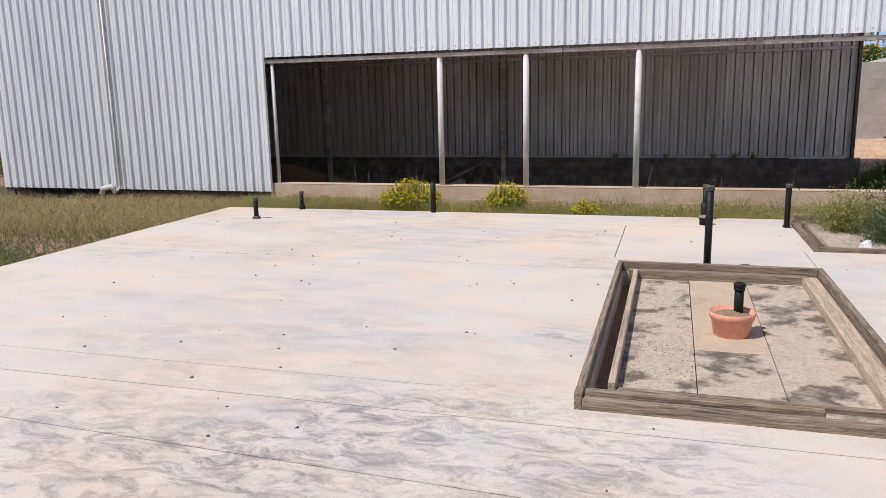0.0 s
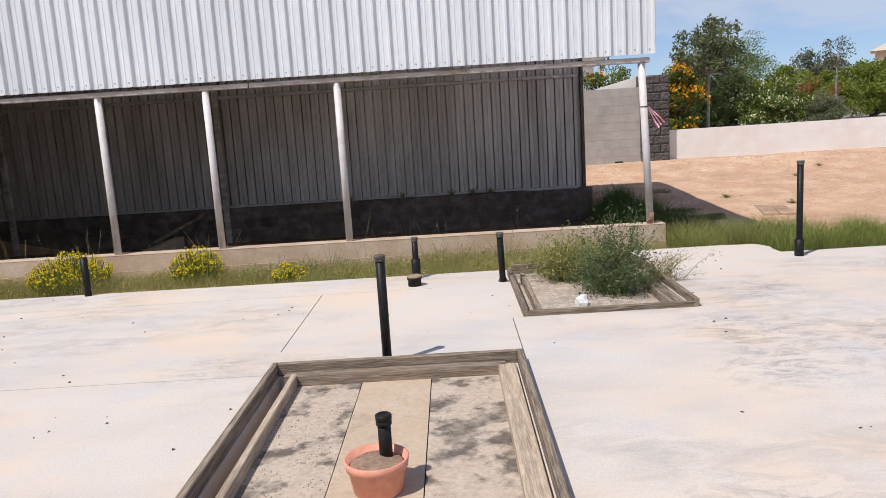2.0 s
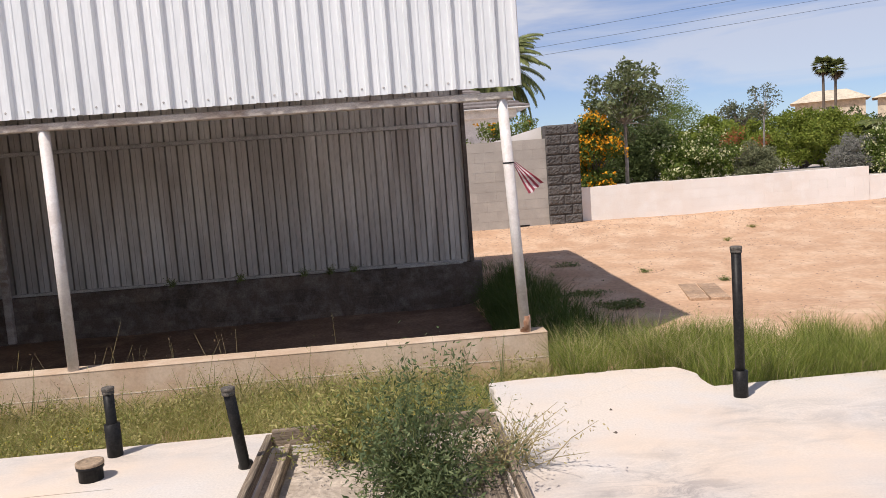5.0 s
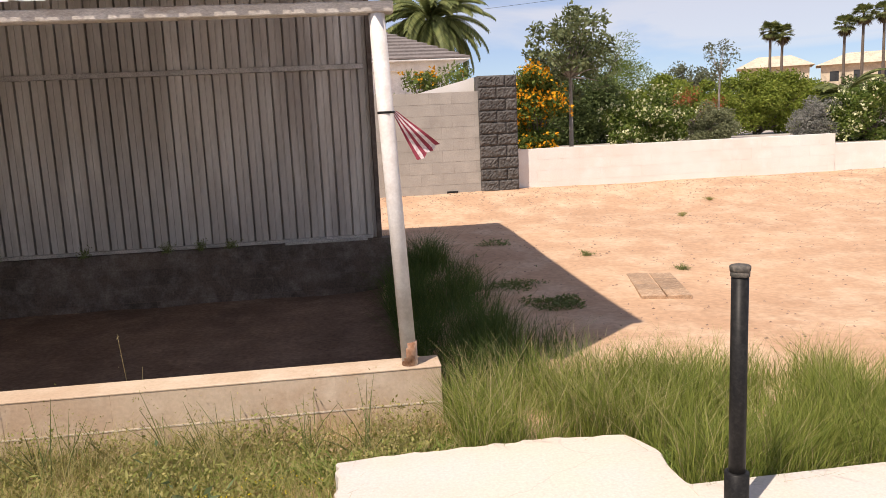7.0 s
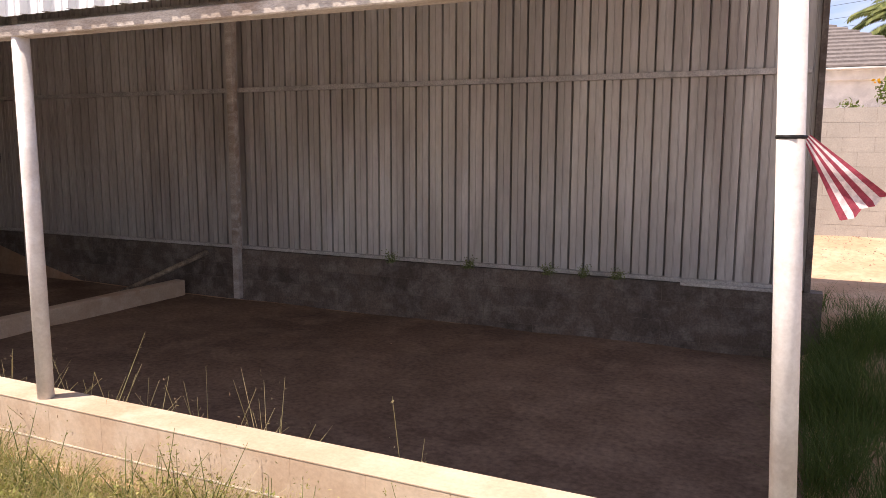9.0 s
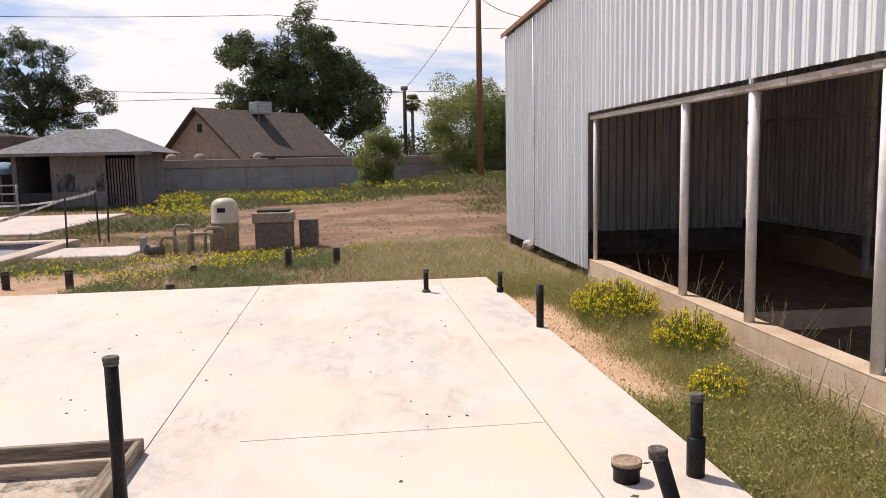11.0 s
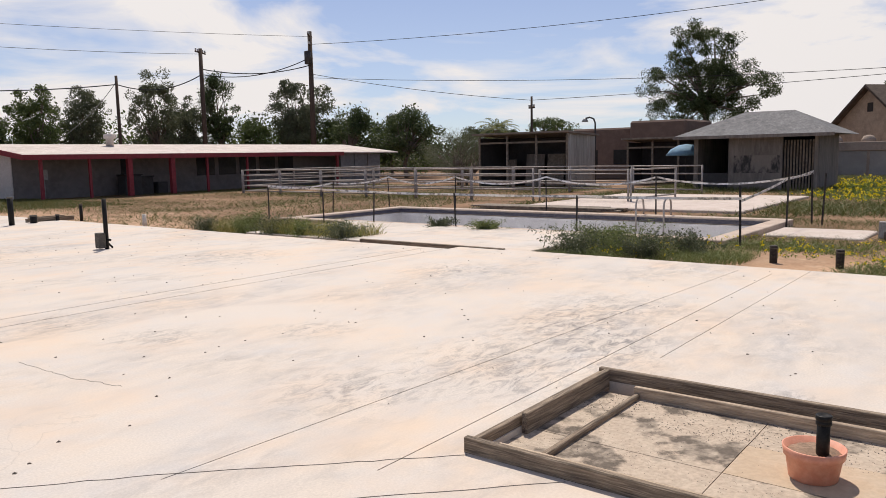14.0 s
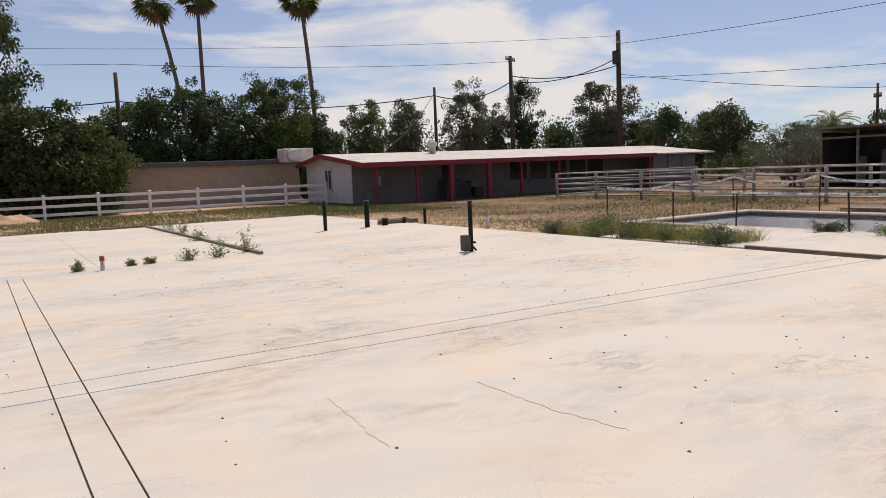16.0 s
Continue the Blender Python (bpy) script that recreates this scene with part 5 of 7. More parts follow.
def pole_shed(x, y0, y1, depth, h, name, label):
    t = thing(name, (x, y0, -0.3), label, "shed")
    L = y1 - y0
    for k in range(4):
        bm = B()
        box(bm, -0.05, 0.05, k * L / 3 - 0.05, k * L / 3 + 0.05, 0, h - 0.1)
        part("post", bm, M_OLDWOOD, t)
    bm = B()
    vs = [bm.verts.new(p) for p in ((0.5, -0.2, h), (0.5, L + 0.3, h), (-depth, L + 0.3, h - 0.15), (-depth, -0.2, h - 0.15))]
    vs += [bm.verts.new(v.co + Vector((0, 0, 0.10))) for v in vs]
    for q in ((3, 2, 1, 0), (4, 5, 6, 7), (0, 1, 5, 4), (1, 2, 6, 5), (2, 3, 7, 6), (3, 0, 4, 7)):
        bm.faces.new([vs[i] for i in q])
    part("roof", bm, M_OLDWOOD, t, "flat weathered roof")
    bm = B()
    for k in range(int(depth / 0.2)):
        box(bm, -depth + k * 0.2, -depth + k * 0.2 + 0.17, L - 0.03, L + 0.03, 0, h - 0.05)
    part("side_cladding", bm, M_GALV, t, "corrugated metal side")
    bm = B()
    box(bm, -depth, -depth + 0.08, 0, L, 0, h - 0.15)
    box(bm, -depth, 0, -0.04, 0.04, 0, h - 0.15)
    part("back_wall", bm, M_DARKIN, t)
    bm = B()
    box(bm, -0.04, 0.04, 0, L, h - 0.5, h - 0.4)
    part("beam", bm, M_OLDWOOD, t)
    return t


pole_shed(-31.0, -18.2, -12.6, 3.2, 3.0, "pole_shed", "open-fronted weathered pole shed with a flat roof")
pole_shed(-36.0, -11.4, -7.0, 2.0, 2.6, "timber_shelter", "low open timber shelter")
for k, (y, z0, w, h, m) in enumerate(((-17.6, 0, 0.5, 1.6, M_OLDWOOD), (-16.4, 0, 1.2, 1.9, M_SHEDWALL), (-15.0, 0, 1.1, 1.9, M_OLDWOOD), (-13.6, 0, 0.7, 1.7, M_OLDWOOD))):
    t = thing("stored_panel", (-33.0, y, -0.3), "old panel leaning in the pole shed", "panel")
    bm = B()
    box(bm, -0.04, 0.04, 0, w, 0, h, 0.01)
    box(bm, 0.04, 0.05, 0.1, w - 0.1, h * 0.55, h - 0.12)
    for v in bm.verts:
        v.co.x -= v.co.z * 0.12
    part("panel", bm, m, t)


def parasol(x, y):
    t = thing("parasol", (x, y, -0.2), "faded blue garden parasol", "parasol")
    bm = B()
    tube(bm, (0, 0, 0), (0, 0, 2.1), 0.025, 0.025, 8)
    part("pole", bm, M_AC, t)
    bm = B()
    lathe(bm, [(0.95, 1.72), (0.96, 1.75), (0.5, 2.02), (0.05, 2.16)], 8)
    part("canopy", bm, M_BLUE, t)


parasol(-37.5, -7.0)
parasol(-39.5, -4.4)


def adobe(x, y0, y1, h, depth=5.0):
    t = thing("adobe_house", (x, y0, -0.3), "flat-roofed brown adobe house", "house")
    bm = B()
    box(bm, -depth, 0, 0, y1 - y0, 0, h, 0.12)
    part("wall", bm, M_ADOBE, t)
    for k in range(2):
        bm = B()
        box(bm, 0.0, 0.02, 1.0 + k * 2.2, 2.0 + k * 2.2, 1.1, 2.1)
        part("window", bm, M_GLASS, t)


adobe(-44, -19.2, -14.5, 3.6)
adobe(-43, -14.4, -10.6, 3.95)
adobe(-45, -10.5, -4.0, 3.3)


def rear_fence():
    f = thing("rear_block_fence", (0, 0, 0), "grey block boundary wall with a tan cap and pilasters", "wall", kind="structure")
    bm = B()
    box(bm, -49.7, -49.5, -4.5, 32, -0.5, 1.42)
    part("face", bm, M_FENCEGREY, f)
    bm = B()
    box(bm, -49.8, -49.4, -4.5, 32, 1.42, 2.0, 0.03)
    part("cap", bm, M_FENCECAP, f, "tan rendered cap")
    for k in range(12):
        bm = B()
        box(bm, -49.5, -49.44, -4.4 + k * 3.05, -4.25 + k * 3.05, -0.5, 1.42)
        part("pilaster", bm, M_FENCECAP, f)
    for y in (-3.3, -1.4, 2.6):
        t = thing("round_vent", (-50.2, y, 2.0), "small rounded tan chimney vent beyond the fence", "vent")
        bm = B()
        lathe(bm, [(0.42, -0.05), (0.42, 0.12), (0.3, 0.34), (0.1, 0.42)], 12)
        part("hood", bm, M_FENCECAP, t)


rear_fence()


def brown_house():
    t = thing("brown_house", (-57.2, 1.5, 0), "tan stucco house with a steep brown shingle roof", "house", rz=50)
    # local x is towards the front slope, y along the ridge
    w, L, e, r = 4.4, 5.2, 2.3, 5.8
    bm = B()
    box(bm, -w, w, -L, L, -0.3, e)
    part("wall", bm, M_STUCCO, t)
    bm = B()
    vs = [bm.verts.new(p) for p in ((-w, -L, e), (w, -L, e), (0, -L, r - 0.1), (-w, -L + 0.3, e), (w, -L + 0.3, e), (0, -L + 0.3, r - 0.1))]
    for q in ((0, 1, 2), (5, 4, 3), (0, 3, 4, 1), (1, 4, 5, 2), (2, 5, 3, 0)):
        bm.faces.new([vs[i] for i in q])
    part("gable", bm, M_STUCCO, t)
    bm = B()
    o = 0.5
    sl = (r - e) / w
    for sgn in (1, -1):
        a = [(0, -L - o, r), (0, L + o, r), (sgn * (w + o), L + o, r - sl * (w + o)), (sgn * (w + o), -L - o, r - sl * (w + o))]
        vs = [bm.verts.new(p) for p in a] + [bm.verts.new((p[0], p[1], p[2] - 0.18)) for p in a]
        for q in ((0, 1, 2, 3), (7, 6, 5, 4), (0, 3, 7, 4), (1, 5, 6, 2), (2, 6, 7, 3), (0, 4, 5, 1)):
            bm.faces.new([vs[i] for i in q])
    bmesh.ops.recalc_face_normals(bm, faces=bm.faces)
    part("roof", bm, M_BROWNROOF, t, "brown shingle roof")
    bm = B()
    box(bm, w - 0.2, w + 2.4, -L + 0.4, L - 2.2, e - 0.35, e - 0.15)
    part("porch_roof", bm, M_BROWNROOF, t)
    bm = B()
    box(bm, -0.25, 0.25, -L - 0.02, -L + 0.02, 4.0, 4.6)
    part("gable_vent", bm, M_DARKSTUB, t)
    ac = thing("roof_cooler", (-56.7, 2.2, 5.0), "grey evaporative cooler box on the roof", "cooler", rz=37)
    bm = B()
    box(bm, -0.65, 0.65, -0.65, 0.65, 0.45, 1.4, 0.03)
    part("housing", bm, M_AC, ac)
    for k in range(4):
        bm = B()
        box(bm, (-0.5 if k % 2 else 0.45), (-0.45 if k % 2 else 0.5), (-0.5 if k < 2 else 0.45), (-0.45 if k < 2 else 0.5), -0.9, 0.45)
        part("stand_leg", bm, M_AC, ac)
    for k in range(3):
        bm = B()
        box(bm, 0.65, 0.66, -0.55, 0.55, 0.6 + k * 0.25, 0.75 + k * 0.25)
        part("louver", bm, M_GIRT, ac)


brown_house()


def ranch_house():
    """Long low house: lap siding, red porch posts and fascia, pale roof."""
    t = thing("ranch_house", (-11.0, -31.0, -0.15), "long low white-sided ranch house with red porch trim", "house")
    L, D, e = 24.6, 6.3, 2.25
    for k in range(13):
        bm = B()
        box(bm, 0.0, 0.03, -D, 0, -0.1 + k * 0.19, -0.1 + k * 0.19 + 0.18)
        for v in bm.verts:
            if v.co.z < -0.1 + k * 0.19 + 0.05 and v.co.x > 0.01:
                v.co.x += 0.012
        part("siding_board", bm, M_SIDING, t)
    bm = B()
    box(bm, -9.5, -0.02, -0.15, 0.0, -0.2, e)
    part("front_wall", bm, M_PORCHSHADE, t, "grey-white porch wall darkened for the shade under its roof")
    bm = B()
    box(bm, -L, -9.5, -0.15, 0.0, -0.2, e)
    part("front_wall", bm, M_PORCHSHADE, t, "grey wall darkened for the shade under the porch")
    bm = B()
    box(bm, -L, -0.02, -D, -0.16, -0.2, e - 0.05)
    part("body", bm, M_SIDING, t)
    # gable triangle and roof, low slope with the ridge along x
    bm = B()
    vs = [bm.verts.new(p) for p in ((0.0, -D, e - 0.02), (0.0, 0, e - 0.02), (0.0, -D / 2, e + 0.42), (-0.1, -D, e - 0.02), (-0.1, 0, e - 0.02), (-0.1, -D / 2, e + 0.42))]
    for q in ((0, 1, 2), (5, 4, 3), (0, 2, 5, 3), (1, 4, 5, 2), (0, 3, 4, 1)):
        bm.faces.new([vs[i] for i in q])
    part("gable", bm, M_SIDING, t)
    bm = B()
    prof = [(2.25, e - 0.12), (-D / 2, e + 0.5), (-D - 0.5, e + 0.02)]
    for (ya, za), (yb, zb) in zip(prof[:-1], prof[1:]):
        a = [(0.45, ya, za), (0.45, yb, zb), (-L - 0.4, yb, zb), (-L - 0.4, ya, za)]
        vs = [bm.verts.new(p) for p in a] + [bm.verts.new((p[0], p[1], p[2] - 0.08)) for p in a]
        for q in ((0, 1, 2, 3), (7, 6, 5, 4), (0, 3, 7, 4), (1, 5, 6, 2), (2, 6, 7, 3), (0, 4, 5, 1)):
            bm.faces.new([vs[i] for i in q])
    bmesh.ops.recalc_face_normals(bm, faces=bm.faces)
    part("roof", bm, M_ROOFPALE, t, "pale rolled roofing")
    bm = B()
    box(bm, -19.6, 0.45, 2.25, 2.29, e - 0.34, e - 0.10)
    part("fascia", bm, M_RED, t, "dark red fascia board")
    bm = B()
    vs = [bm.verts.new(p) for p in ((0.45, 2.29, e - 0.34), (0.45, 2.29, e - 0.1), (0.45, -D / 2, e + 0.52), (0.45, -D - 0.5, e + 0.04), (0.45, -D - 0.5, e - 0.18), (0.45, -D / 2, e + 0.28))]
    bk = [bm.verts.new(v.co + Vector((0.04, 0, 0))) for v in vs]
    bm.faces.new((bk[0], bk[1], bk[2], bk[5]))
    bm.faces.new((bk[5], bk[2], bk[3], bk[4]))
    for a, b in ((0, 1), (1, 2), (2, 3), (3, 4), (4, 5), (5, 0)):
        bm.faces.new((vs[a], vs[b], bk[b], bk[a]))
    bmesh.ops.recalc_face_normals(bm, faces=bm.faces)
    part("barge_board", bm, M_RED, t, "dark red barge board")
    for x, w in ((-0.4, 0.14), (-2.7, 0.12), (-4.7, 0.24), (-7.1, 0.24), (-9.3, 0.12), (-12.0, 0.12), (-19.2, 0.16)):
        bm = B()
        box(bm, x - w / 2, x + w / 2, 1.95, 1.95 + w, -0.2, e - 0.2, 0.01)
        part("porch_post", bm, M_RED, t, "dark red porch post")
    for x, y in ((-6.0, 0.02),):
        bm = B()
        box(bm, x, x + 0.6, 0.0, 0.03, 1.1, 1.9)
        part("window", bm, M_GLASS, t)
    bm = B()
    box(bm, 0.03, 0.06, -3.4, -2.6, 0.85, 1.85)
    w = part("window", bm, M_GLASS, t, "dark sash window")
    bm = B()
    for a, b, c, d in ((-3.5, -3.4, 0.78, 1.92), (-2.6, -2.5, 0.78, 1.92), (-3.5, -2.5, 1.85, 1.92), (-3.5, -2.5, 0.75, 0.85), (-3.03, -2.97, 0.85, 1.85)):
        box(bm, 0.04, 0.085, a, b, c, d)
    part("window_frame", bm, M_SIDING, w)
    for k in range(5):
        bm = B()
        box(bm, -11.2 - k * 1.5, -10.0 - k * 1.5, 0.0, 0.03, 0.9, 2.0)
        part("window", bm, M_GLASS, t, "dark porch window")
    for k in range(3):
        bm = B()
        box(bm, -20.8 - k * 1.3, -19.6 - k * 1.3, 1.9, 1.96, 0.0, e - 0.25)
        part("screen_panel", bm, M_SCREEN, t, "dark blue-grey screen panel")
    for nm, x, y, r, h in (("refuse_bin", -16.4, -30.2, 0.45, 1.1), ("refuse_bin", -17.2, -30.3, 0.4, 1.0), ("barrel", -18.2, -30.3, 0.3, 0.7), ("meter_box", -12.4, -30.9, 0.16, 1.5)):
        o = thing(nm, (x, y, -0.2), "dark bin standing on the porch" if nm != "meter_box" else "grey electric meter box by the porch", nm.split("_")[-1])
        bm = B()
        if nm == "meter_box":
            box(bm, -r, r, -0.06, 0.06, 1.0, h, 0.01)
            tube(bm, (0, 0, 0), (0, 0, 1.0), 0.03, 0.03, 8)
        else:
            box(bm, -r, r, -r * 0.9, r * 0.9, 0.0, h, 0.04)
        part("body", bm, M_DARKIN if nm != "meter_box" else M_AC, o)
        if nm == "refuse_bin":
            bm = B()
            box(bm, -r - 0.04, r + 0.04, -r, r, h, h + 0.06, 0.02)
            part("lid", bm, M_DARKIN, o)
    o = thing("roof_cooler", (-10.6, -38.0, 2.3), "pale evaporative cooler at the roof end", "cooler")
    bm = B()
    box(bm, -0.9, 0.9, -0.6, 0.6, 0, 0.8, 0.05)
    part("housing", bm, M_ROOFPALE, o)
    bm = B()
    tube(bm, (0.4, 0.6, 0.4), (0.4, 0.8, 0.4), 0.35, 0.3, 14)
    part("duct", bm, M_SIDING, o)
    o = thing("roof_vent", (-17.0, -33.0, 2.4), "small round roof vent", "vent")
    bm = B()
    lathe(bm, [(0.2, 0), (0.2, 0.45), (0.32, 0.5), (0.3, 0.7), (0.1, 0.75)], 14)
    part("vent", bm, M_ROOFPALE, o)


ranch_house()

# tan building and white rail fence behind the slab's far end
t = thing("tan_building", (-11.0, -38.6, -0.3), "long tan painted building with a dark flat roof edge", "building")
bm = B()
box(bm, 0, 13.0, -6, 0, 0, 2.55)
part("wall", bm, M_TANWALL, t)
bm = B()
box(bm, -0.3, 13.3, -6.3, 0.3, 2.55, 2.82, 0.02)
part("roof_edge", bm, M_GREYCAP, t, "dark grey roof edge")


def rail_fence():
    xs = list(np.linspace(-10.6, 12.0, 11))
    for k, (a, b) in enumerate(zip(xs[:-1], xs[1:])):
        t = thing("vinyl_fence_panel", (a, -33.6, -0.15), "white three-rail vinyl ranch fence panel", "fence", "white ranch fence")
        bm = B()
        box(bm, -0.065, 0.065, -0.065, 0.065, -0.1, 1.22, 0.01)
        p = part("post", bm, M_VINYL, t)
        bm = B()
        lathe(bm, [(0.1, 1.22), (0.1, 1.235), (0.01, 1.28)], 4)
        part("post_cap", bm, M_VINYL, p)
        for z in (0.28, 0.66, 1.04):
            bm = B()
            box(bm, 0.065, b - a - 0.065, -0.02, 0.02, z, z + 0.13, 0.006)
            part("rail", bm, M_VINYL, t)


rail_fence()

# a heap of dirt inside the rail fence
bm = B()
bmesh.ops.create_grid(bm, x_segments=26, y_segments=26, size=1.0)
for v in bm.verts:
    k = max(0.0, 1 - v.co.x ** 2 - v.co.y ** 2)
    v.co = Vector((4.6 + v.co.x * 1.9, -32.4 + v.co.y * 1.4, -0.12 + 0.6 * k * (1 + 0.35 * noise.noise(v.co * 4)) - 0.15))
tagged(part("dirt_heap", bm, M_DIRT), "low heap of brown dirt by the rail fence", "heap")
t = thing("utility_cabinet", (-44.0, 19.7, 0.2), "pale grey-green metal utility cabinet beyond the barn", "cabinet")
bm = B()
box(bm, -0.35, 0.35, -0.37, 0.37, 0, 2.35, 0.03)
part("body", bm, M_AC, t)
bm = B()
box(bm, 0.35, 0.37, -0.31, 0.31, 0.15, 2.2, 0.008)
part("door", bm, M_AC, t)
bm = B()
box(bm, -0.4, 0.4, -0.42, 0.42, 2.35, 2.42, 0.01)
part("top", bm, M_GIRT, t)

# ---- poles and lines ----
def power_pole(x, y, top, z=-0.3, r=0.15, arms=(), mat=None, can=False, label="weathered wooden power pole"):
    t = thing("power_pole", (x, y, z), label, "power pole", "power poles")
    bm = B()
    tube(bm, (0, 0, 0), (0, 0, top - z), r, r * 0.7, 12)
    part("pole", bm, mat or M_POLE, t)
    for h, w, ang in arms:
        bm = B()
        c, s = math.cos(ang) * w, math.sin(ang) * w
        tube(bm, (-c, -s, top - z - h), (c, s, top - z - h), 0.06, 0.06, 6)
        a = part("crossarm", bm, M_POLE, t)
        for q in (-0.9, -0.45, 0.45, 0.9):
            bm = B()
            lathe(bm, [(0.04, 0.05), (0.08, 0.1), (0.05, 0.16), (0.07, 0.22), (0.02, 0.26)], 8, (c * q, s * q, top - z - h))
            part("insulator", bm, M_GIRT, a)
    if can:
        bm = B()
        lathe(bm, [(0.05, 0), (0.26, 0.03), (0.27, 1.0), (0.05, 1.08)], 14, (0.38, 0.1, top - z - 2.6))
        part("transformer", bm, M_TPOST, t, "dark transformer can")


power_pole(-37.5, -39.0, 11.6, r=0.24, arms=((0.4, 1.2, 0.7), (1.1, 0.6, 0.7)), can=True, label="tall wooden power pole with a transformer")
power_pole(-29.9, -42.7, 9.9, r=0.2, arms=((0.3, 0.8, 0.5),))
power_pole(-23.9, -44.1, 7.6, r=0.14)
power_pole(-48.1, -25.0, 6.2, r=0.12, arms=((0.9, 0.35, 1.2),))
power_pole(-37.1, 16.1, 13.5, r=0.19, mat=M_POLERED, label="tall reddish wooden power pole by the barn")
power_pole(-50.5, 13.0, 6.9, r=0.17, arms=((0.2, 0.25, 1.0),))
power_pole(-2.1, -44.7, 8.1, r=0.16)
t = thing("yard_lamp", (-35.3, -13.1, -0.3), "curved dark yard lamp on a pole", "lamp")
bm = B()
path_tube(bm, [(0, 0, 0), (0, 0, 3.6), (0, -0.1, 3.85), (0, -0.35, 3.95), (0, -0.6, 3.9)], 0.05, 8)
part("pole", bm, M_TPOST, t)
bm = B()
lathe(bm, [(0.2, -0.15), (0.12, 0.0), (0.04, 0.08)], 10, (0, -0.65, 3.85))
part("lamp_head", bm, M_AC, t)


def cable(pts, sag, r=0.02, label="thin black overhead cable"):
    t = thing("overhead_cable", pts[0], label, "cable", "overhead cables")
    bm = B()
    o = Vector(pts[0])
    line = [Vector((0, 0, 0))]
    for a, b in zip(pts[:-1], pts[1:]):
        a, b = Vector(a) - o, Vector(b) - o
        line += [a.lerp(b, k / 14) - Vector((0, 0, sag * 4 * (k / 14) * (1 - k / 14))) for k in range(1, 15)]
    path_tube(bm, line, r, 4)
    part("cable", bm, M_CABLE, t)


cable([(-37.5, -39.0, 10.6), (-48.0, 4.0, 11.4), (-52, 40, 11.4)], 0.6, 0.022)
cable([(-37.5, -39.0, 8.3), (-48.1, -25.0, 5.9), (-50.5, 13.0, 6.6), (-52, 30, 7)], 0.25, 0.025)
cable([(-37.5, -39.0, 8.0), (-50.5, 13.0, 6.5)], 0.8, 0.022)
cable([(-37.5, -39.0, 9.6), (-29.9, -42.7, 8.0), (-23.9, -44.1, 7.0), (-2.1, -44.7, 6.4), (14, -46, 7.0)], 0.7, 0.045)
cable([(-37.5, -39.0, 9.0), (-29.9, -42.7, 8.4)], 0.5, 0.05)
cable([(-37.1, 16.1, 10.4), (-10.5, 14.0, 4.4)], 0.5, 0.015)
cable([(-37.1, 16.1, 10.9), (-50.5, 13.0, 6.7)], 0.3, 0.015)
cable([(-29.9, -42.7, 9.5), (-2.1, -44.7, 8.6), (20, -48, 9)], 0.3, 0.018)
cable([(-23.9, -44.1, 7.2), (-15.5, -36, 2.8)], 0.4, 0.02)
cable([(-37.5, -39.0, 11.2), (10, -60, 11.5)], 0.5, 0.016)
cable([(-30, 78, 8.0), (120, 60, 21.0)], 0.3, 0.016)
cable([(-30, 78, 7.5), (120, 60, 19.8)], 0.3, 0.016)
cable([(-30, 78, 8.7), (120, 60, 22.8)], 0.3, 0.016)

power_pole(-30, 78, 9.0, r=0.2)
power_pole(120, 60, 23.0, r=0.25)

# ---- houses beyond the white wall ----
def tile_house():
    t = thing("white_house", (3.0, 36.0, 0.8), "white stucco house with a grey tile hip roof", "house")
    bm = B()
    box(bm, -9, 4.7, 0, 8, -0.8, 2.75)
    part("wall", bm, M_WHITESTUCCO, t)
    bm = B()
    box(bm, -9.2, 4.95, -0.25, 8.2, 2.75, 3.1, 0.02)
    part("eave_band", bm, M_WHITESTUCCO, t)
    o = 0.7
    lo = [(-9 - o, -o), (4.7 + o, -o), (4.7 + o, 8 + o), (-9 - o, 8 + o)]
    for k in range(12):
        s0, s1 = k / 12, (k + 1) / 12
        bm = B()
        ring = []
        for s, dz in ((s0, 0.0), (s1, 0.05)):
            q = [(lo[0][0] + s * 4, lo[0][1] + s * 4.6), (lo[1][0] - s * 4, lo[1][1] + s * 4.6), (lo[2][0] - s * 4, lo[2][1] - s * 4.6), (lo[3][0] + s * 4, lo[3][1] - s * 4.6)]
            ring.append([bm.verts.new((x, y, 3.12 + s * 1.9 + (0.06 if dz == 0 else 0.0))) for x, y in q])
        low = [bm.verts.new((v.co.x, v.co.y, v.co.z - 0.08)) for v in ring[0]]
        for i in range(4):
            bm.faces.new((ring[0][i], ring[0][(i + 1) % 4], ring[1][(i + 1) % 4], ring[1][i]))
            bm.faces.new((low[i], low[(i + 1) % 4], ring[0][(i + 1) % 4], ring[0][i]))
        part("tile_course", bm, M_TILE, t)
    bm = B()
    box(bm, -9 - o, 4.7 + o, -o, 8 + o, 3.06, 3.12)
    part("soffit", bm, M_WHITESTUCCO, t)
    bm = B()
    vs = [bm.verts.new(p) for p in ((-5.5, -3.0, 1.75), (0.6, -3.0, 1.75), (-2.4, -3.0, 3.0), (-5.5, 0.1, 1.75), (0.6, 0.1, 1.75), (-2.4, 0.1, 3.0))]
    for q in ((0, 1, 2), (5, 4, 3), (0, 2, 5, 3), (1, 4, 5, 2), (0, 3, 4, 1)):
        bm.faces.new([vs[i] for i in q])
    part("porch_gable", bm, M_WHITESTUCCO, t)


tile_house()


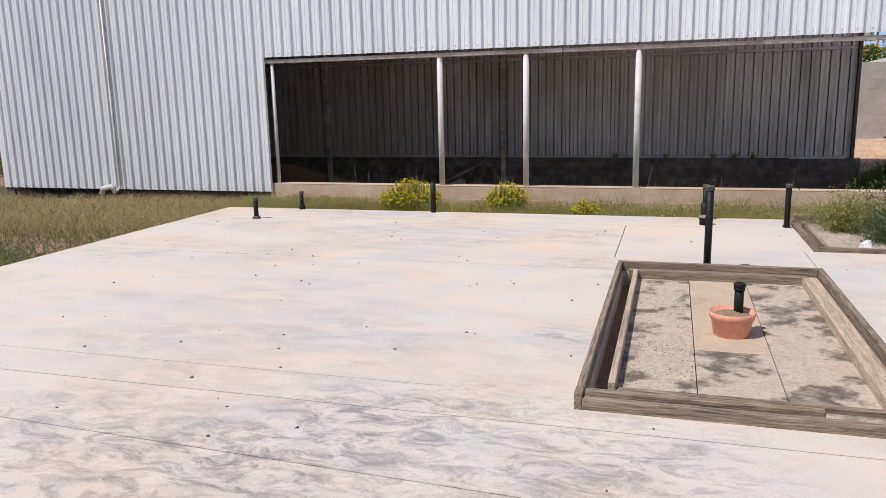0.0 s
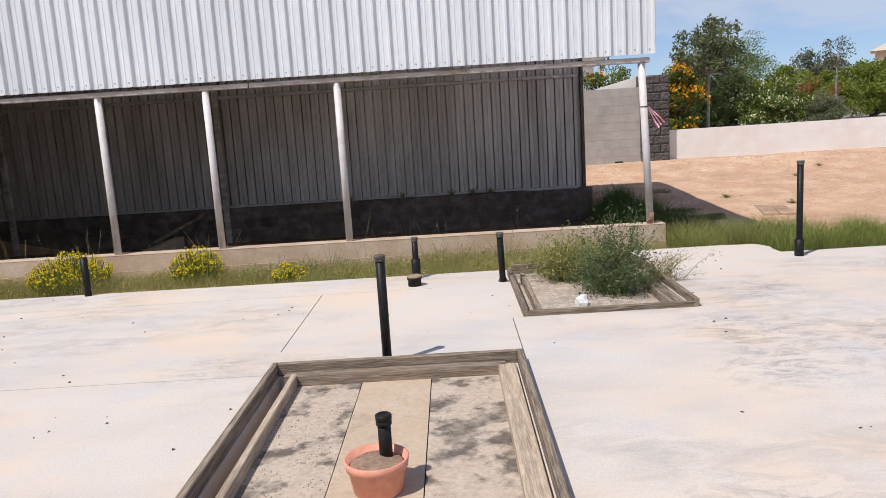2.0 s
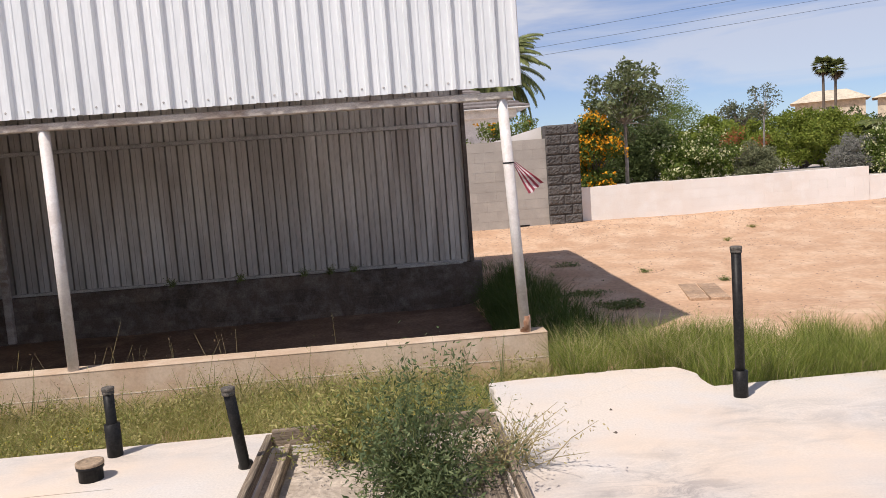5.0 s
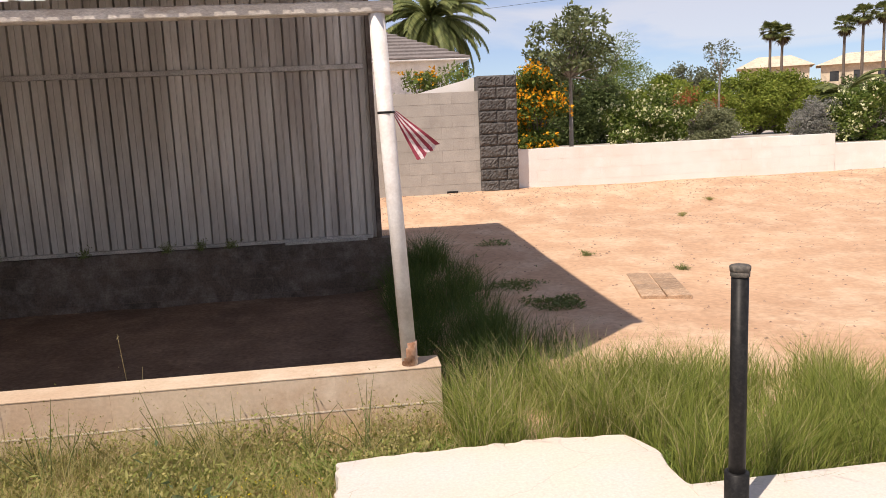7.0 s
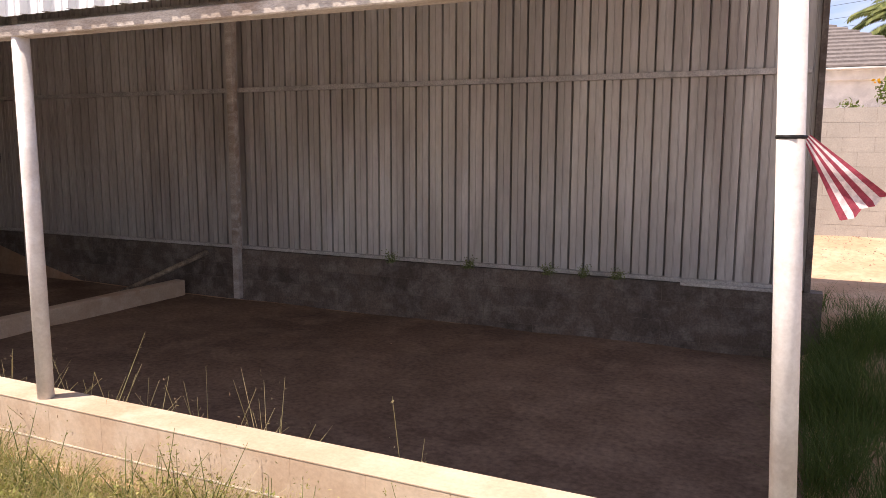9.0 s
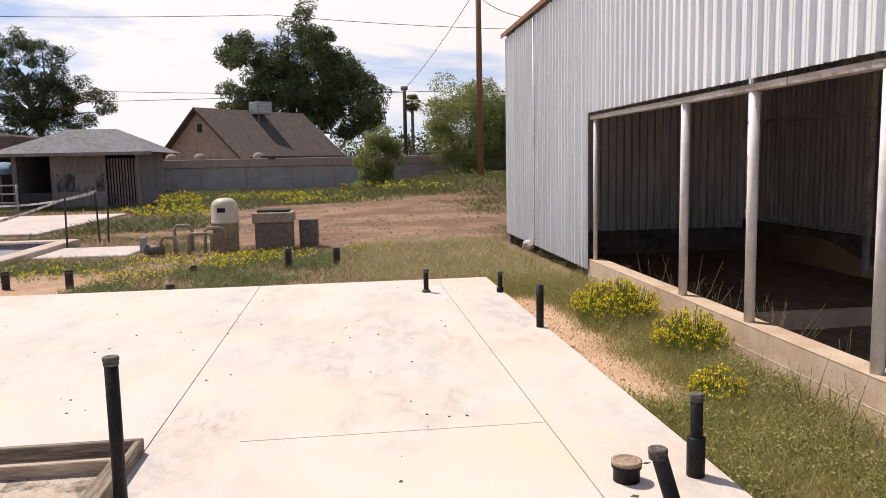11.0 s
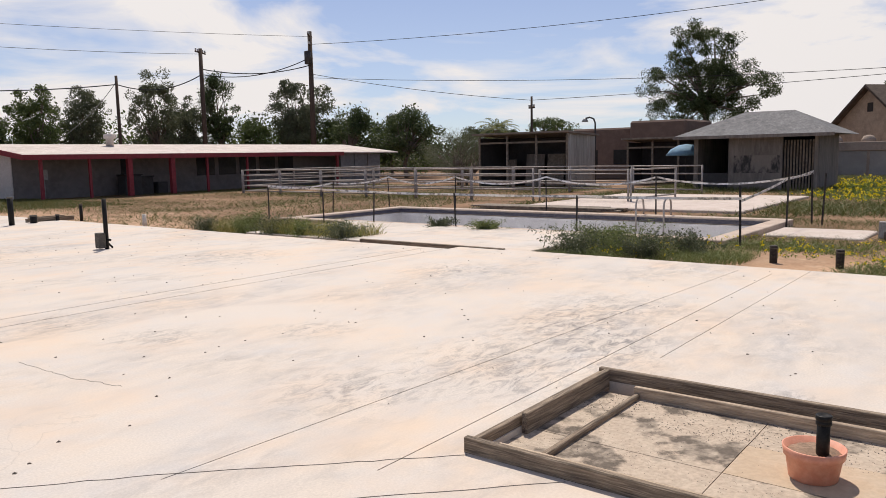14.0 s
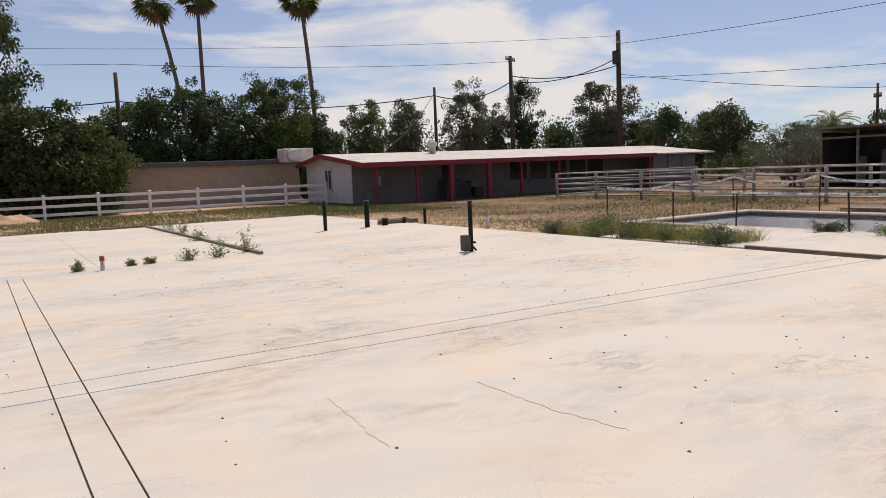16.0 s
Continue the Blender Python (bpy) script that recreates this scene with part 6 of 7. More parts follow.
def far_house(x, y, z, w, h, rz, label):
    t = thing("far_house", (x, y, z), label, "house", "far houses", rz=rz)
    bm = B()
    box(bm, -w / 2, w / 2, -3, 3, -4, h)
    part("wall", bm, M_BEIGE, t)
    bm = B()
    lo = [bm.verts.new(p) for p in ((-w / 2 - 0.6, -3.6, h), (w / 2 + 0.6, -3.6, h), (w / 2 + 0.6, 3.6, h), (-w / 2 - 0.6, 3.6, h))]
    hi = [bm.verts.new((-w / 4, 0, h + 1.5)), bm.verts.new((w / 4, 0, h + 1.5))]
    for q in ((lo[0], lo[1], hi[1], hi[0]), (lo[1], lo[2], hi[1]), (lo[2], lo[3], hi[0], hi[1]), (lo[3], lo[0], hi[0]), (lo[3], lo[2], lo[1], lo[0])):
        bm.faces.new(q)
    part("roof", bm, M_BEIGE, t)
    for k in range(max(2, int(w / 3))):
        bm = B()
        box(bm, -w / 2 + 1 + k * 2.6, -w / 2 + 2 + k * 2.6, -3.03, -2.98, h - 2.0, h - 0.8)
        part("window", bm, M_GLASS, t)


far_house(60.7, 102, 3.6, 8, 3.4, -30, "pale beige two-storey stucco house far off")
far_house(70.5, 96, 3.8, 12, 3.0, -34, "pale beige stucco house with a broad roof far off")
t = thing("tile_roof_house", (2.4, -48, -0.3), "house with a brown tile roof behind the trees", "house")
bm = B()
box(bm, -3, 8, -5, 0, 0, 3.7)
part("wall", bm, M_TANWALL, t)
bm = B()
box(bm, -3.5, 8.5, -5.5, 0.5, 3.7, 4.3, 0.25)
part("roof", bm, M_BROWNROOF, t)


# ---- plants ----
def fast_mesh(name, v, q, mats):
    """A mesh from arrays of corners (n, 3) and quads (m, 4)."""
    me = bpy.data.meshes.new(name)
    v, q = np.asarray(v, np.float32), np.asarray(q, np.int32)
    me.vertices.add(len(v))
    me.vertices.foreach_set("co", v.ravel())
    me.loops.add(q.size)
    me.loops.foreach_set("vertex_index", q.ravel())
    me.polygons.add(len(q))
    me.polygons.foreach_set("loop_start", np.arange(0, q.size, q.shape[1], dtype=np.int32))
    me.polygons.foreach_set("loop_total", np.full(len(q), q.shape[1], np.int32))
    for m in (mats if isinstance(mats, (list, tuple)) else [mats]):
        me.materials.append(m)
    me.update(calc_edges=True)
    return me


def leaf_quads(rng, pts, size, aspect=0.5, droop=0.0):
    """A small pointed leaf (a kite) at each point, turned at random."""
    n = len(pts)
    d = rng.normal(size=(n, 3))
    d[:, 2] -= droop
    d /= np.linalg.norm(d, axis=1, keepdims=True)
    s = rng.normal(size=(n, 3))
    s -= d * np.sum(s * d, axis=1, keepdims=True)
    s /= np.linalg.norm(s, axis=1, keepdims=True)
    ln = size * rng.uniform(0.6, 1.4, (n, 1))
    w = ln * aspect * 0.5
    a, b, c, e = pts, pts + d * ln * 0.45 + s * w, pts + d * ln, pts + d * ln * 0.45 - s * w
    v = np.stack([a, b, c, e], 1).reshape(-1, 3)
    q = np.arange(4 * n).reshape(-1, 4)
    return v, q


def in_clump(rng, c, r, n, flat=0.8):
    d = rng.normal(size=(n, 3))
    d /= np.linalg.norm(d, axis=1, keepdims=True)
    k = rng.uniform(0.25, 1.0, (n, 1)) ** 0.5
    return np.asarray(c) + d * k * r * np.array([1, 1, flat])


def clumps_in(rng, shape, n, r, gap=0.0):
    """Clump centres through an ellipsoid (cx, cy, cz, rx, ry, rz), pushed to its rim, with an uneven outline."""
    cx, cy, cz, rx, ry, rz = shape
    out = []
    for _ in range(n):
        d = rng.normal(size=3)
        d /= np.linalg.norm(d)
        k = rng.uniform(0.35, 1.0) ** 0.6 * rng.uniform(0.82, 1.12)
        out.append((cx + d[0] * k * rx, cy + d[1] * k * ry, cz + d[2] * k * rz, r * rng.uniform(0.65, 1.35)))
    return out


BARK = material("bark", (0.16, 0.125, 0.10), (0.10, 0.08, 0.065), (0.22, 0.18, 0.15), scale=6, rough=0.95, bump=0.6, stretch=(2, 2, 0.5))
BARKPALE = material("pale_bark", (0.36, 0.32, 0.28), (0.27, 0.24, 0.21), scale=6, rough=0.9, stretch=(2, 2, 0.5))
L_DARK = leafy("dark_leaf", (0.034, 0.056, 0.020), (0.10, 0.13, 0.05))
L_MID = leafy("mid_leaf", (0.055, 0.085, 0.028), (0.12, 0.155, 0.05))
L_GREY = leafy("grey_green_leaf", (0.075, 0.09, 0.05), (0.15, 0.165, 0.095))
L_PEPPER = leafy("pepper_tree_leaf", (0.05, 0.075, 0.03), (0.165, 0.20, 0.08))
L_BUSH = leafy("weedy_bush_leaf", (0.055, 0.09, 0.035), (0.16, 0.195, 0.085))
L_SOFT = leafy("soft_grey_green_leaf", (0.13, 0.15, 0.075), (0.24, 0.25, 0.14))
L_BRIGHT = leafy("bright_leaf", (0.11, 0.165, 0.035), (0.20, 0.25, 0.07))
L_PALO = leafy("yellow_green_leaf", (0.18, 0.22, 0.06), (0.30, 0.33, 0.12), through_light=0.4)
L_HEDGE = leafy("hedge_leaf", (0.06, 0.11, 0.02), (0.16, 0.20, 0.04))
L_LIME = leafy("lime_hedge_leaf", (0.13, 0.19, 0.025), (0.25, 0.28, 0.05))
L_YOUNG = leafy("young_tree_leaf", (0.09, 0.12, 0.05), (0.19, 0.215, 0.10))
L_ORANGE = leafy("orange_blooms", (0.80, 0.30, 0.015), (0.75, 0.42, 0.02))
L_WHITEFL = leafy("cream_blooms", (0.70, 0.68, 0.45), (0.6, 0.62, 0.32))
L_SAGE = leafy("silver_sage_leaf", (0.20, 0.21, 0.17), (0.27, 0.26, 0.24))
L_PALM = leafy("palm_leaf", (0.09, 0.12, 0.04), (0.22, 0.24, 0.085))
L_DRY = leafy("dry_palm_leaf", (0.20, 0.15, 0.09), (0.13, 0.10, 0.06))


def tree(name, x, y, z, label, shapes, mat, n_clumps=40, clump=0.7, leaves=160, leaf=0.16, trunk=0.16, bark=None, seed=1, aspect=0.45, droop=0.0, fork=0.35, bloom=None, bloom_n=0, stems=1, cat="tree"):
    """Trunk, limbs out to the clumps, and a crown of many small leaves. shapes: ellipsoids relative to the foot."""
    rng = np.random.default_rng(seed)
    t = thing(name, (x, y, z), label, cat)
    cl = []
    vol = [s[3] * s[4] * s[5] for s in shapes]
    for s, w in zip(shapes, vol):
        cl += clumps_in(rng, s, max(3, round(n_clumps * w / sum(vol))), clump)
    base = min(s[2] - s[5] for s in shapes)
    top = max(s[2] for s in shapes)
    bm = B()
    heads = []
    for k in range(stems):
        fz = max(0.15, base + (top - base) * fork * 0.6)
        off = np.array([rng.normal(), rng.normal()]) * trunk * 1.6 * (k > 0)
        mid = Vector((off[0] + rng.normal() * trunk * 0.5, off[1] + rng.normal() * trunk * 0.5, fz * 0.5))
        head = Vector((off[0] * 1.8 + rng.normal() * trunk, off[1] * 1.8 + rng.normal() * trunk, fz))
        tube(bm, (off[0], off[1], -0.2), mid, trunk, trunk * 0.85, 9)
        tube(bm, mid, head, trunk * 0.85, trunk * 0.7, 9)
        heads.append(head)
    for c in cl[:: max(1, len(cl) // 34)]:
        h = heads[int(rng.integers(len(heads)))]
        c3 = Vector(c[:3])
        m = h.lerp(c3, 0.5) + Vector((rng.normal() * 0.1, rng.normal() * 0.1, 0.12)) * (c3 - h).length * 0.4
        tube(bm, h, m, trunk * 0.42, trunk * 0.25, 6)
        tube(bm, m, c3, trunk * 0.25, trunk * 0.06, 5)
    part("trunk", bm, bark or BARK, t)
    pts = np.concatenate([in_clump(rng, c[:3], c[3], int(leaves * rng.uniform(0.6, 1.4))) for c in cl])
    v, q = leaf_quads(rng, pts, leaf, aspect, droop)
    part("crown", fast_mesh("crown", v, q, mat), None, t)
    if bloom:
        pk = pts[rng.integers(len(pts), size=bloom_n)]
        out = pk - np.array([0, 0, np.mean(pts[:, 2])])
        pk = pk + out / np.maximum(0.3, np.linalg.norm(out, axis=1, keepdims=True)) * leaf * 1.2
        v, q = leaf_quads(rng, np.repeat(pk, 4, 0) + rng.normal(size=(bloom_n * 4, 3)) * leaf * 0.3, leaf * 0.8, 0.8)
        part("blossom", fast_mesh("blossom", v, q, bloom), None, t)
    return t


def fan_palm(x, y, top, z=-0.3, r=0.2, crown=1.6, seed=1, lean=(0, 0), skirt=True):
    rng = np.random.default_rng(seed)
    t = thing("fan_palm", (x, y, z), "tall slender fan palm with a shaggy head", "palm", "fan palms")
    H = top - z
    bm = B()
    prev = Vector((0, 0, -0.2))
    for k in range(1, 9):
        u = k / 8
        p = Vector((lean[0] * u * u * H, lean[1] * u * u * H, H * u))
        tube(bm, prev, p, r * (1.15 - 0.4 * (k - 1) / 8), r * (1.15 - 0.4 * u), 10, caps=False)
        prev = p
    part("trunk", bm, BARK, t)
    for mat, n, lo, hi, nm in ((L_PALM, 60, -0.75, 1.2, "crown"), (L_DRY, 8, -1.35, -0.9, "dry_skirt")):
        if nm == "dry_skirt" and not skirt:
            continue
        V = []
        for k in range(n):
            az, el = rng.uniform(0, 2 * math.pi), rng.uniform(lo, hi)
            d = np.array([math.cos(az) * math.cos(el), math.sin(az) * math.cos(el), math.sin(el)])
            side = np.array([-math.sin(az), math.cos(az), 0])
            up = np.cross(side, d)
            o = np.array(prev)
            hub = o + d * crown * 0.5
            ws = crown * 0.02
            V += [o + side * ws, hub + side * ws, hub - side * ws, o - side * ws]
            for j in range(9):
                a = (j - 4) / 4 * 1.25
                dd = d * math.cos(a) + side * math.sin(a)
                tip = hub + dd * crown * 0.55 * rng.uniform(0.85, 1.1) - np.array([0, 0, crown * 0.12 * rng.uniform(0.4, 1.4)])
                pr = np.cross(dd, up) * crown * 0.05
                midp = hub + dd * crown * 0.3
                V += [hub, midp + pr, tip, midp - pr]
        part(nm, fast_mesh(nm, np.array(V), np.arange(len(V)).reshape(-1, 4), mat), None, t)
    return t


def date_palm(name, x, y, z, head, crown, seed=2, n=46, leaf=0.03, label="date palm with long feathery fronds"):
    rng = np.random.default_rng(seed)
    t = thing(name, (x, y, z), label, "palm")
    bm = B()
    tube(bm, (0, 0, -0.3), (0, 0, head), 0.28, 0.24, 12)
    part("trunk", bm, BARK, t)
    V = []
    for k in range(n):
        az, el = rng.uniform(0, 2 * math.pi), rng.uniform(-0.35, 1.25)
        side = np.array([-math.sin(az), math.cos(az), 0])
        p, e = np.array([0, 0, head]), el
        L = crown * rng.uniform(0.8, 1.1)
        for s in range(14):
            d = np.array([math.cos(az) * math.cos(e), math.sin(az) * math.cos(e), math.sin(e)])
            p2 = p + d * L / 14
            up = np.cross(side, d)
            V += [p + side * 0.02, p2 + side * 0.016, p2 - side * 0.016, p - side * 0.02]
            if s > 1:
                ll = L * 0.16 * (1 - abs(s - 7) / 13)
                for q in (0.0, 0.5):
                    b = p + d * L / 14 * q
                    for sg in (1, -1):
                        dd = d * 0.65 + side * sg * 0.7 + up * 0.25 - np.array([0, 0, 0.2])
                        V += [b, b + dd * ll * 0.5 + d * leaf, b + dd * ll, b + dd * ll * 0.5 - d * leaf]
            e -= 0.11 * rng.uniform(0.7, 1.3)
            p = p2
    part("crown", fast_mesh("crown", np.array(V), np.arange(len(V)).reshape(-1, 4), L_PALM), None, t)


# beyond the white wall
tree("orange_shrub", 7.5, 23.4, 0.8, "dense shrub covered in orange blossom", [(0, 0, 0.95, 0.55, 0.55, 0.95)], L_HEDGE, 26, 0.3, 420, 0.085, 0.05, seed=3, bloom=L_ORANGE, bloom_n=560, stems=4, cat="shrub", fork=0.2)
tree("orange_shrub", 5.2, 23.2, 0.6, "orange flowering shrub rising over the block wall", [(0.2, 0, 1.5, 1.3, 0.5, 0.5), (0.9, 0, 1.6, 0.5, 0.5, 0.42)], L_BRIGHT, 30, 0.26, 200, 0.08, 0.05, seed=4, bloom=L_ORANGE, bloom_n=70, stems=4, cat="shrub", fork=0.2)
tree("young_tree", 8.45, 23.8, 0.8, "slim garden tree with a thin grey-green crown", [(0.0, 0, 1.95, 1.0, 0.9, 0.75), (0.35, 0, 2.55, 0.75, 0.7, 0.6), (-0.45, 0.2, 2.25, 0.6, 0.6, 0.55)], L_YOUNG, 46, 0.26, 110, 0.10, 0.05, BARKPALE, seed=5, fork=0.5)
tree("white_shrub", 10.1, 23.6, 0.8, "rounded shrub with cream white blooms", [(0, 0, 0.55, 0.82, 0.75, 0.68)], L_HEDGE, 40, 0.26, 480, 0.07, 0.04, seed=6, bloom=L_WHITEFL, bloom_n=620, stems=4, cat="shrub", fork=0.2)
tree("grey_shrub", 11.35, 23.1, 0.8, "low grey-green rounded shrub", [(0, 0, 0.42, 0.58, 0.55, 0.42)], L_SOFT, 34, 0.2, 420, 0.05, 0.03, seed=7, stems=4, cat="shrub", fork=0.2)
tree("sage_shrub", 13.6, 23.0, 0.8, "silvery purple sage shrub", [(0, 0, 0.42, 0.58, 0.6, 0.42)], L_SAGE, 34, 0.2, 420, 0.05, 0.03, seed=8, stems=4, cat="shrub", fork=0.2)
tree("white_shrub", 14.5, 22.6, 0.8, "large shrub with cream blooms by the low wall", [(0, 0, 0.55, 0.9, 0.8, 0.66)], L_HEDGE, 40, 0.26, 480, 0.07, 0.04, seed=9, bloom=L_WHITEFL, bloom_n=420, stems=4, cat="shrub", fork=0.2)
tree("palo_verde", 11.6, 31.5, 0.8, "feathery green desert tree behind the garden", [(0, 0, 1.8, 1.9, 1.5, 1.5)], L_BRIGHT, 60, 0.5, 420, 0.09, 0.1, seed=10, aspect=0.25)
for k, (hx, hy, hw, hh) in enumerate(((10.2, 29.3, 2.2, 1.7), (13.4, 30.6, 2.6, 1.75), (16.4, 30.2, 2.2, 1.75), (20.2, 34.5, 2.2, 1.6), (24, 31, 3.0, 1.4), (29, 32, 3.2, 1.5))):
    tree("clipped_hedge", hx, hy, 0.8, "dense clipped green hedge", [(0, 0, hh * 0.5, hw * 0.85, 0.8, hh * 0.55), (0.5, 0, hh * 0.55, hw * 0.6, 0.8, hh * 0.55)], L_LIME if k else L_MID, 60, 0.36, 520, 0.085, 0.05, seed=20 + k, stems=4, cat="hedge", fork=0.15)
tree("young_tree", 13.7, 27.4, 0.8, "slender bare-branched young tree", [(0, 0, 2.1, 0.55, 0.55, 0.6)], L_GREY, 16, 0.22, 60, 0.07, 0.035, BARKPALE, seed=31, fork=0.6)
tree("red_shrub", 13.2, 27.8, 0.8, "reddish flowering shrub in the garden", [(0, 0, 0.9, 0.9, 0.5, 0.5)], leafy("red_blooms", (0.40, 0.09, 0.04), (0.30, 0.12, 0.05)), 12, 0.22, 60, 0.06, 0.03, seed=32, stems=3, cat="shrub")
date_palm("small_palm", 19.0, 29.6, 0.8, 1.05, 1.4, seed=11, n=44, leaf=0.05, label="low palm with drooping fronds")
date_palm("date_palm", 8.45, 46.5, 0.8, 5.8, 3.5, seed=12, n=130, leaf=0.08)
for k, (fx, fy, ft, ln) in enumerate(((49.9, 85.1, 10.0, 0.0), (50.9, 84.6, 9.6, 0.01), (55.7, 81.2, 9.9, 0.0), (57.1, 80.3, 10.8, 0.0), (59.5, 80.3, 11.0, -0.01), (61.5, 79, 10.0, 0.0))):
    fan_palm(fx, fy, ft, 0.5, 0.16, 1.25, 40 + k, (ln, 0))
tree("distant_tree", 29.3, 62.1, 0.5, "rounded olive tree far off", [(0, 0, 3.6, 1.5, 1.5, 1.2), (1.6, 0, 3.5, 1.0, 1.0, 1.0)], L_GREY, 26, 0.6, 120, 0.2, 0.12, seed=33)
for k, (hx, hy, w, h) in enumerate(((36, 70, 4, 4.4), (44, 72, 4.5, 4.3), (52, 74, 4.5, 4.6), (60, 70, 5, 5.2), (68, 72, 5, 5.6), (20, 66, 4, 3.6), (12, 64, 4, 3.0))):
    tree("distant_tree", hx, hy, 0.0, "dark tree in the distance", [(0, 0, h * 0.55, w, 2, h * 0.45)], L_MID, 26, 0.9, 130, 0.28, 0.15, seed=60 + k)

# left side of the yard and beyond
tree("eucalyptus", -51.5, -12.4, 0, "tall dark eucalyptus with an open ragged crown", [(0, 0, 8.8, 2.4, 2.8, 2.4), (0, -3.2, 6.3, 1.8, 2.5, 1.8), (0, 3.1, 6.0, 1.8, 2.5, 1.6), (0, 0.5, 6.2, 2.2, 2.4, 2.0), (0, 0.2, 4.4, 2.0, 3.2, 1.3)], L_DARK, 190, 0.55, 300, 0.13, 0.3, seed=70, fork=0.5, droop=0.4)
tree("pepper_tree", -67.0, 4.6, 0, "huge dense dark green twin-crowned tree", [(0, 1.0, 9.2, 3.6, 3.4, 6.0), (0, -4.6, 8.9, 2.8, 2.6, 4.9), (0, 5.2, 6.9, 3.0, 3.4, 3.6), (0, 3.2, 9.2, 2.6, 2.4, 3.2), (0, -1.8, 7.0, 2.8, 3.0, 3.6)], L_PEPPER, 400, 0.85, 300, 0.23, 0.5, seed=71, fork=0.3, droop=0.8)
tree("palo_verde", -47.1, 17.2, -0.2, "feathery yellow-green palo verde", [(0, 0, 4.0, 3.2, 3.3, 3.2), (0, 2.5, 4.6, 2, 2, 2.2)], L_PALO, 140, 0.85, 400, 0.21, 0.16, seed=72, aspect=0.25, fork=0.25)
tree("tall_shrub", -44.0, 10.8, -0.2, "tall leafy shrub against the boundary wall", [(0, 0, 1.9, 1.4, 1.5, 2.0)], L_PALO, 50, 0.5, 320, 0.15, 0.07, seed=73, stems=5, fork=0.2, cat="shrub")
tree("palo_verde", -48.2, 24.5, -0.2, "feathery palo verde beside the barn", [(0, 0, 3.6, 3, 3.4, 3.0)], L_PALO, 100, 0.9, 420, 0.2, 0.16, seed=74, aspect=0.25)
fan_palm(-80, 16.1, 8.0, 0, 0.2, 1.1, 75)
tree("distant_tree", -62, 15, 0, "dark trees far behind the fence", [(0, 0, 2.6, 2, 5, 2.2)], L_DARK, 30, 0.8, 110, 0.25, 0.2, seed=76)
tree("distant_tree", -41.6, -44.4, 0, "tall pale-leaved tree behind the house", [(0, 0, 6.0, 2.0, 2.6, 2.8), (0.5, 0, 4.2, 1.6, 2.6, 2.0)], L_GREY, 46, 0.7, 150, 0.22, 0.2, seed=77, fork=0.5)
tree("distant_tree", -40.8, -37.8, 0, "dark rounded tree behind the corral", [(0, 0, 3.6, 1.7, 1.7, 2.0)], L_DARK, 30, 0.6, 170, 0.2, 0.2, seed=78)
tree("distant_tree", -43.3, -34.2, 0, "dark rounded tree behind the corral", [(0, 0, 3.4, 2.4, 2.8, 1.9)], L_DARK, 40, 0.7, 170, 0.22, 0.2, seed=79)
tree("mesquite", -33.0, -21.0, -0.2, "spreading grey-green mesquite behind the corral", [(0, 0, 1.9, 2.0, 2.4, 1.6)], L_GREY, 46, 0.5, 280, 0.09, 0.1, seed=80, aspect=0.25, stems=3)
tree("mesquite", -40.0, -26.5, -0.2, "spreading grey-green mesquite behind the corral", [(0, 0, 2.2, 2.6, 3.2, 1.8)], L_GREY, 46, 0.6, 240, 0.10, 0.12, seed=81, aspect=0.25, stems=3)
date_palm("small_palm", -46.1, -27.0, 0, 3.6, 2.0, seed=13, n=36, label="small bushy palm behind the shed")
tree("distant_tree", -59.9, -29.9, 0, "rounded tree far behind the shed", [(0, 0, 3.6, 2, 3, 1.5)], L_MID, 30, 0.6, 120, 0.22, 0.2, seed=82)
for k, (gx, gy, gt, gw, m) in enumerate(((-28.2, -46.2, 8.3, 2.6, L_GREY), (-34.3, -46.9, 8.9, 1.7, L_DARK), (-39.1, -43.4, 8.4, 1.9, L_GREY), (-44.6, -43.3, 5.7, 1.7, L_DARK), (-48, -39.9, 5.5, 2.6, L_DARK), (-37.3, -46, 5.0, 1.6, L_MID),
                                         (-19.3, -46.5, 6.6, 2.1, L_MID), (-22.8, -47, 7.0, 1.6, L_GREY), (-31.5, -47, 6.6, 1.8, L_GREY), (-14.2, -48.3, 9.4, 2.4, L_MID), (-55, -34, 4.6, 3.5, L_DARK))):
    tree("distant_tree", gx, gy, 0, "tree behind the ranch house with drooping leaves", [(0, 0, gt * 0.66, gw * 0.85, gw, gt * 0.34), (0.3, 0.3, gt * 0.4, gw * 0.7, gw * 0.8, gt * 0.25)], m, 80, 0.48, 210, 0.15, 0.16, seed=90 + k, fork=0.5, droop=0.8)
for k, (gx, gy, gt, gw, m) in enumerate(((0.5, -36.9, 4.6, 1.7, L_MID), (2.9, -36.6, 5.8, 2.1, L_DARK), (-3.4, -46.5, 7.0, 2.4, L_MID), (-5.9, -46.3, 8.7, 2.5, L_DARK), (-8.6, -46.4, 7.2, 2.5, L_DARK), (-11.2, -46.6, 8.5, 2.8, L_MID),
                                         (-12.6, -45.6, 5.6, 2.2, L_HEDGE), (-15.2, -46.2, 5.6, 1.8, L_DARK), (5.6, -36.8, 5.0, 2.2, L_DARK), (8.6, -37.5, 6.0, 2.4, L_MID), (-1.2, -47, 5.8, 2.4, L_DARK), (10.5, -42, 7, 3, L_DARK))):
    tree("garden_tree", gx, gy, -0.2, "dense dark garden tree beyond the rail fence", [(0, 0, gt * 0.52, gw * 1.1, gw * 1.1, gt * 0.5)], m, 120, 0.54, 170, 0.2, 0.18, seed=110 + k, fork=0.25)
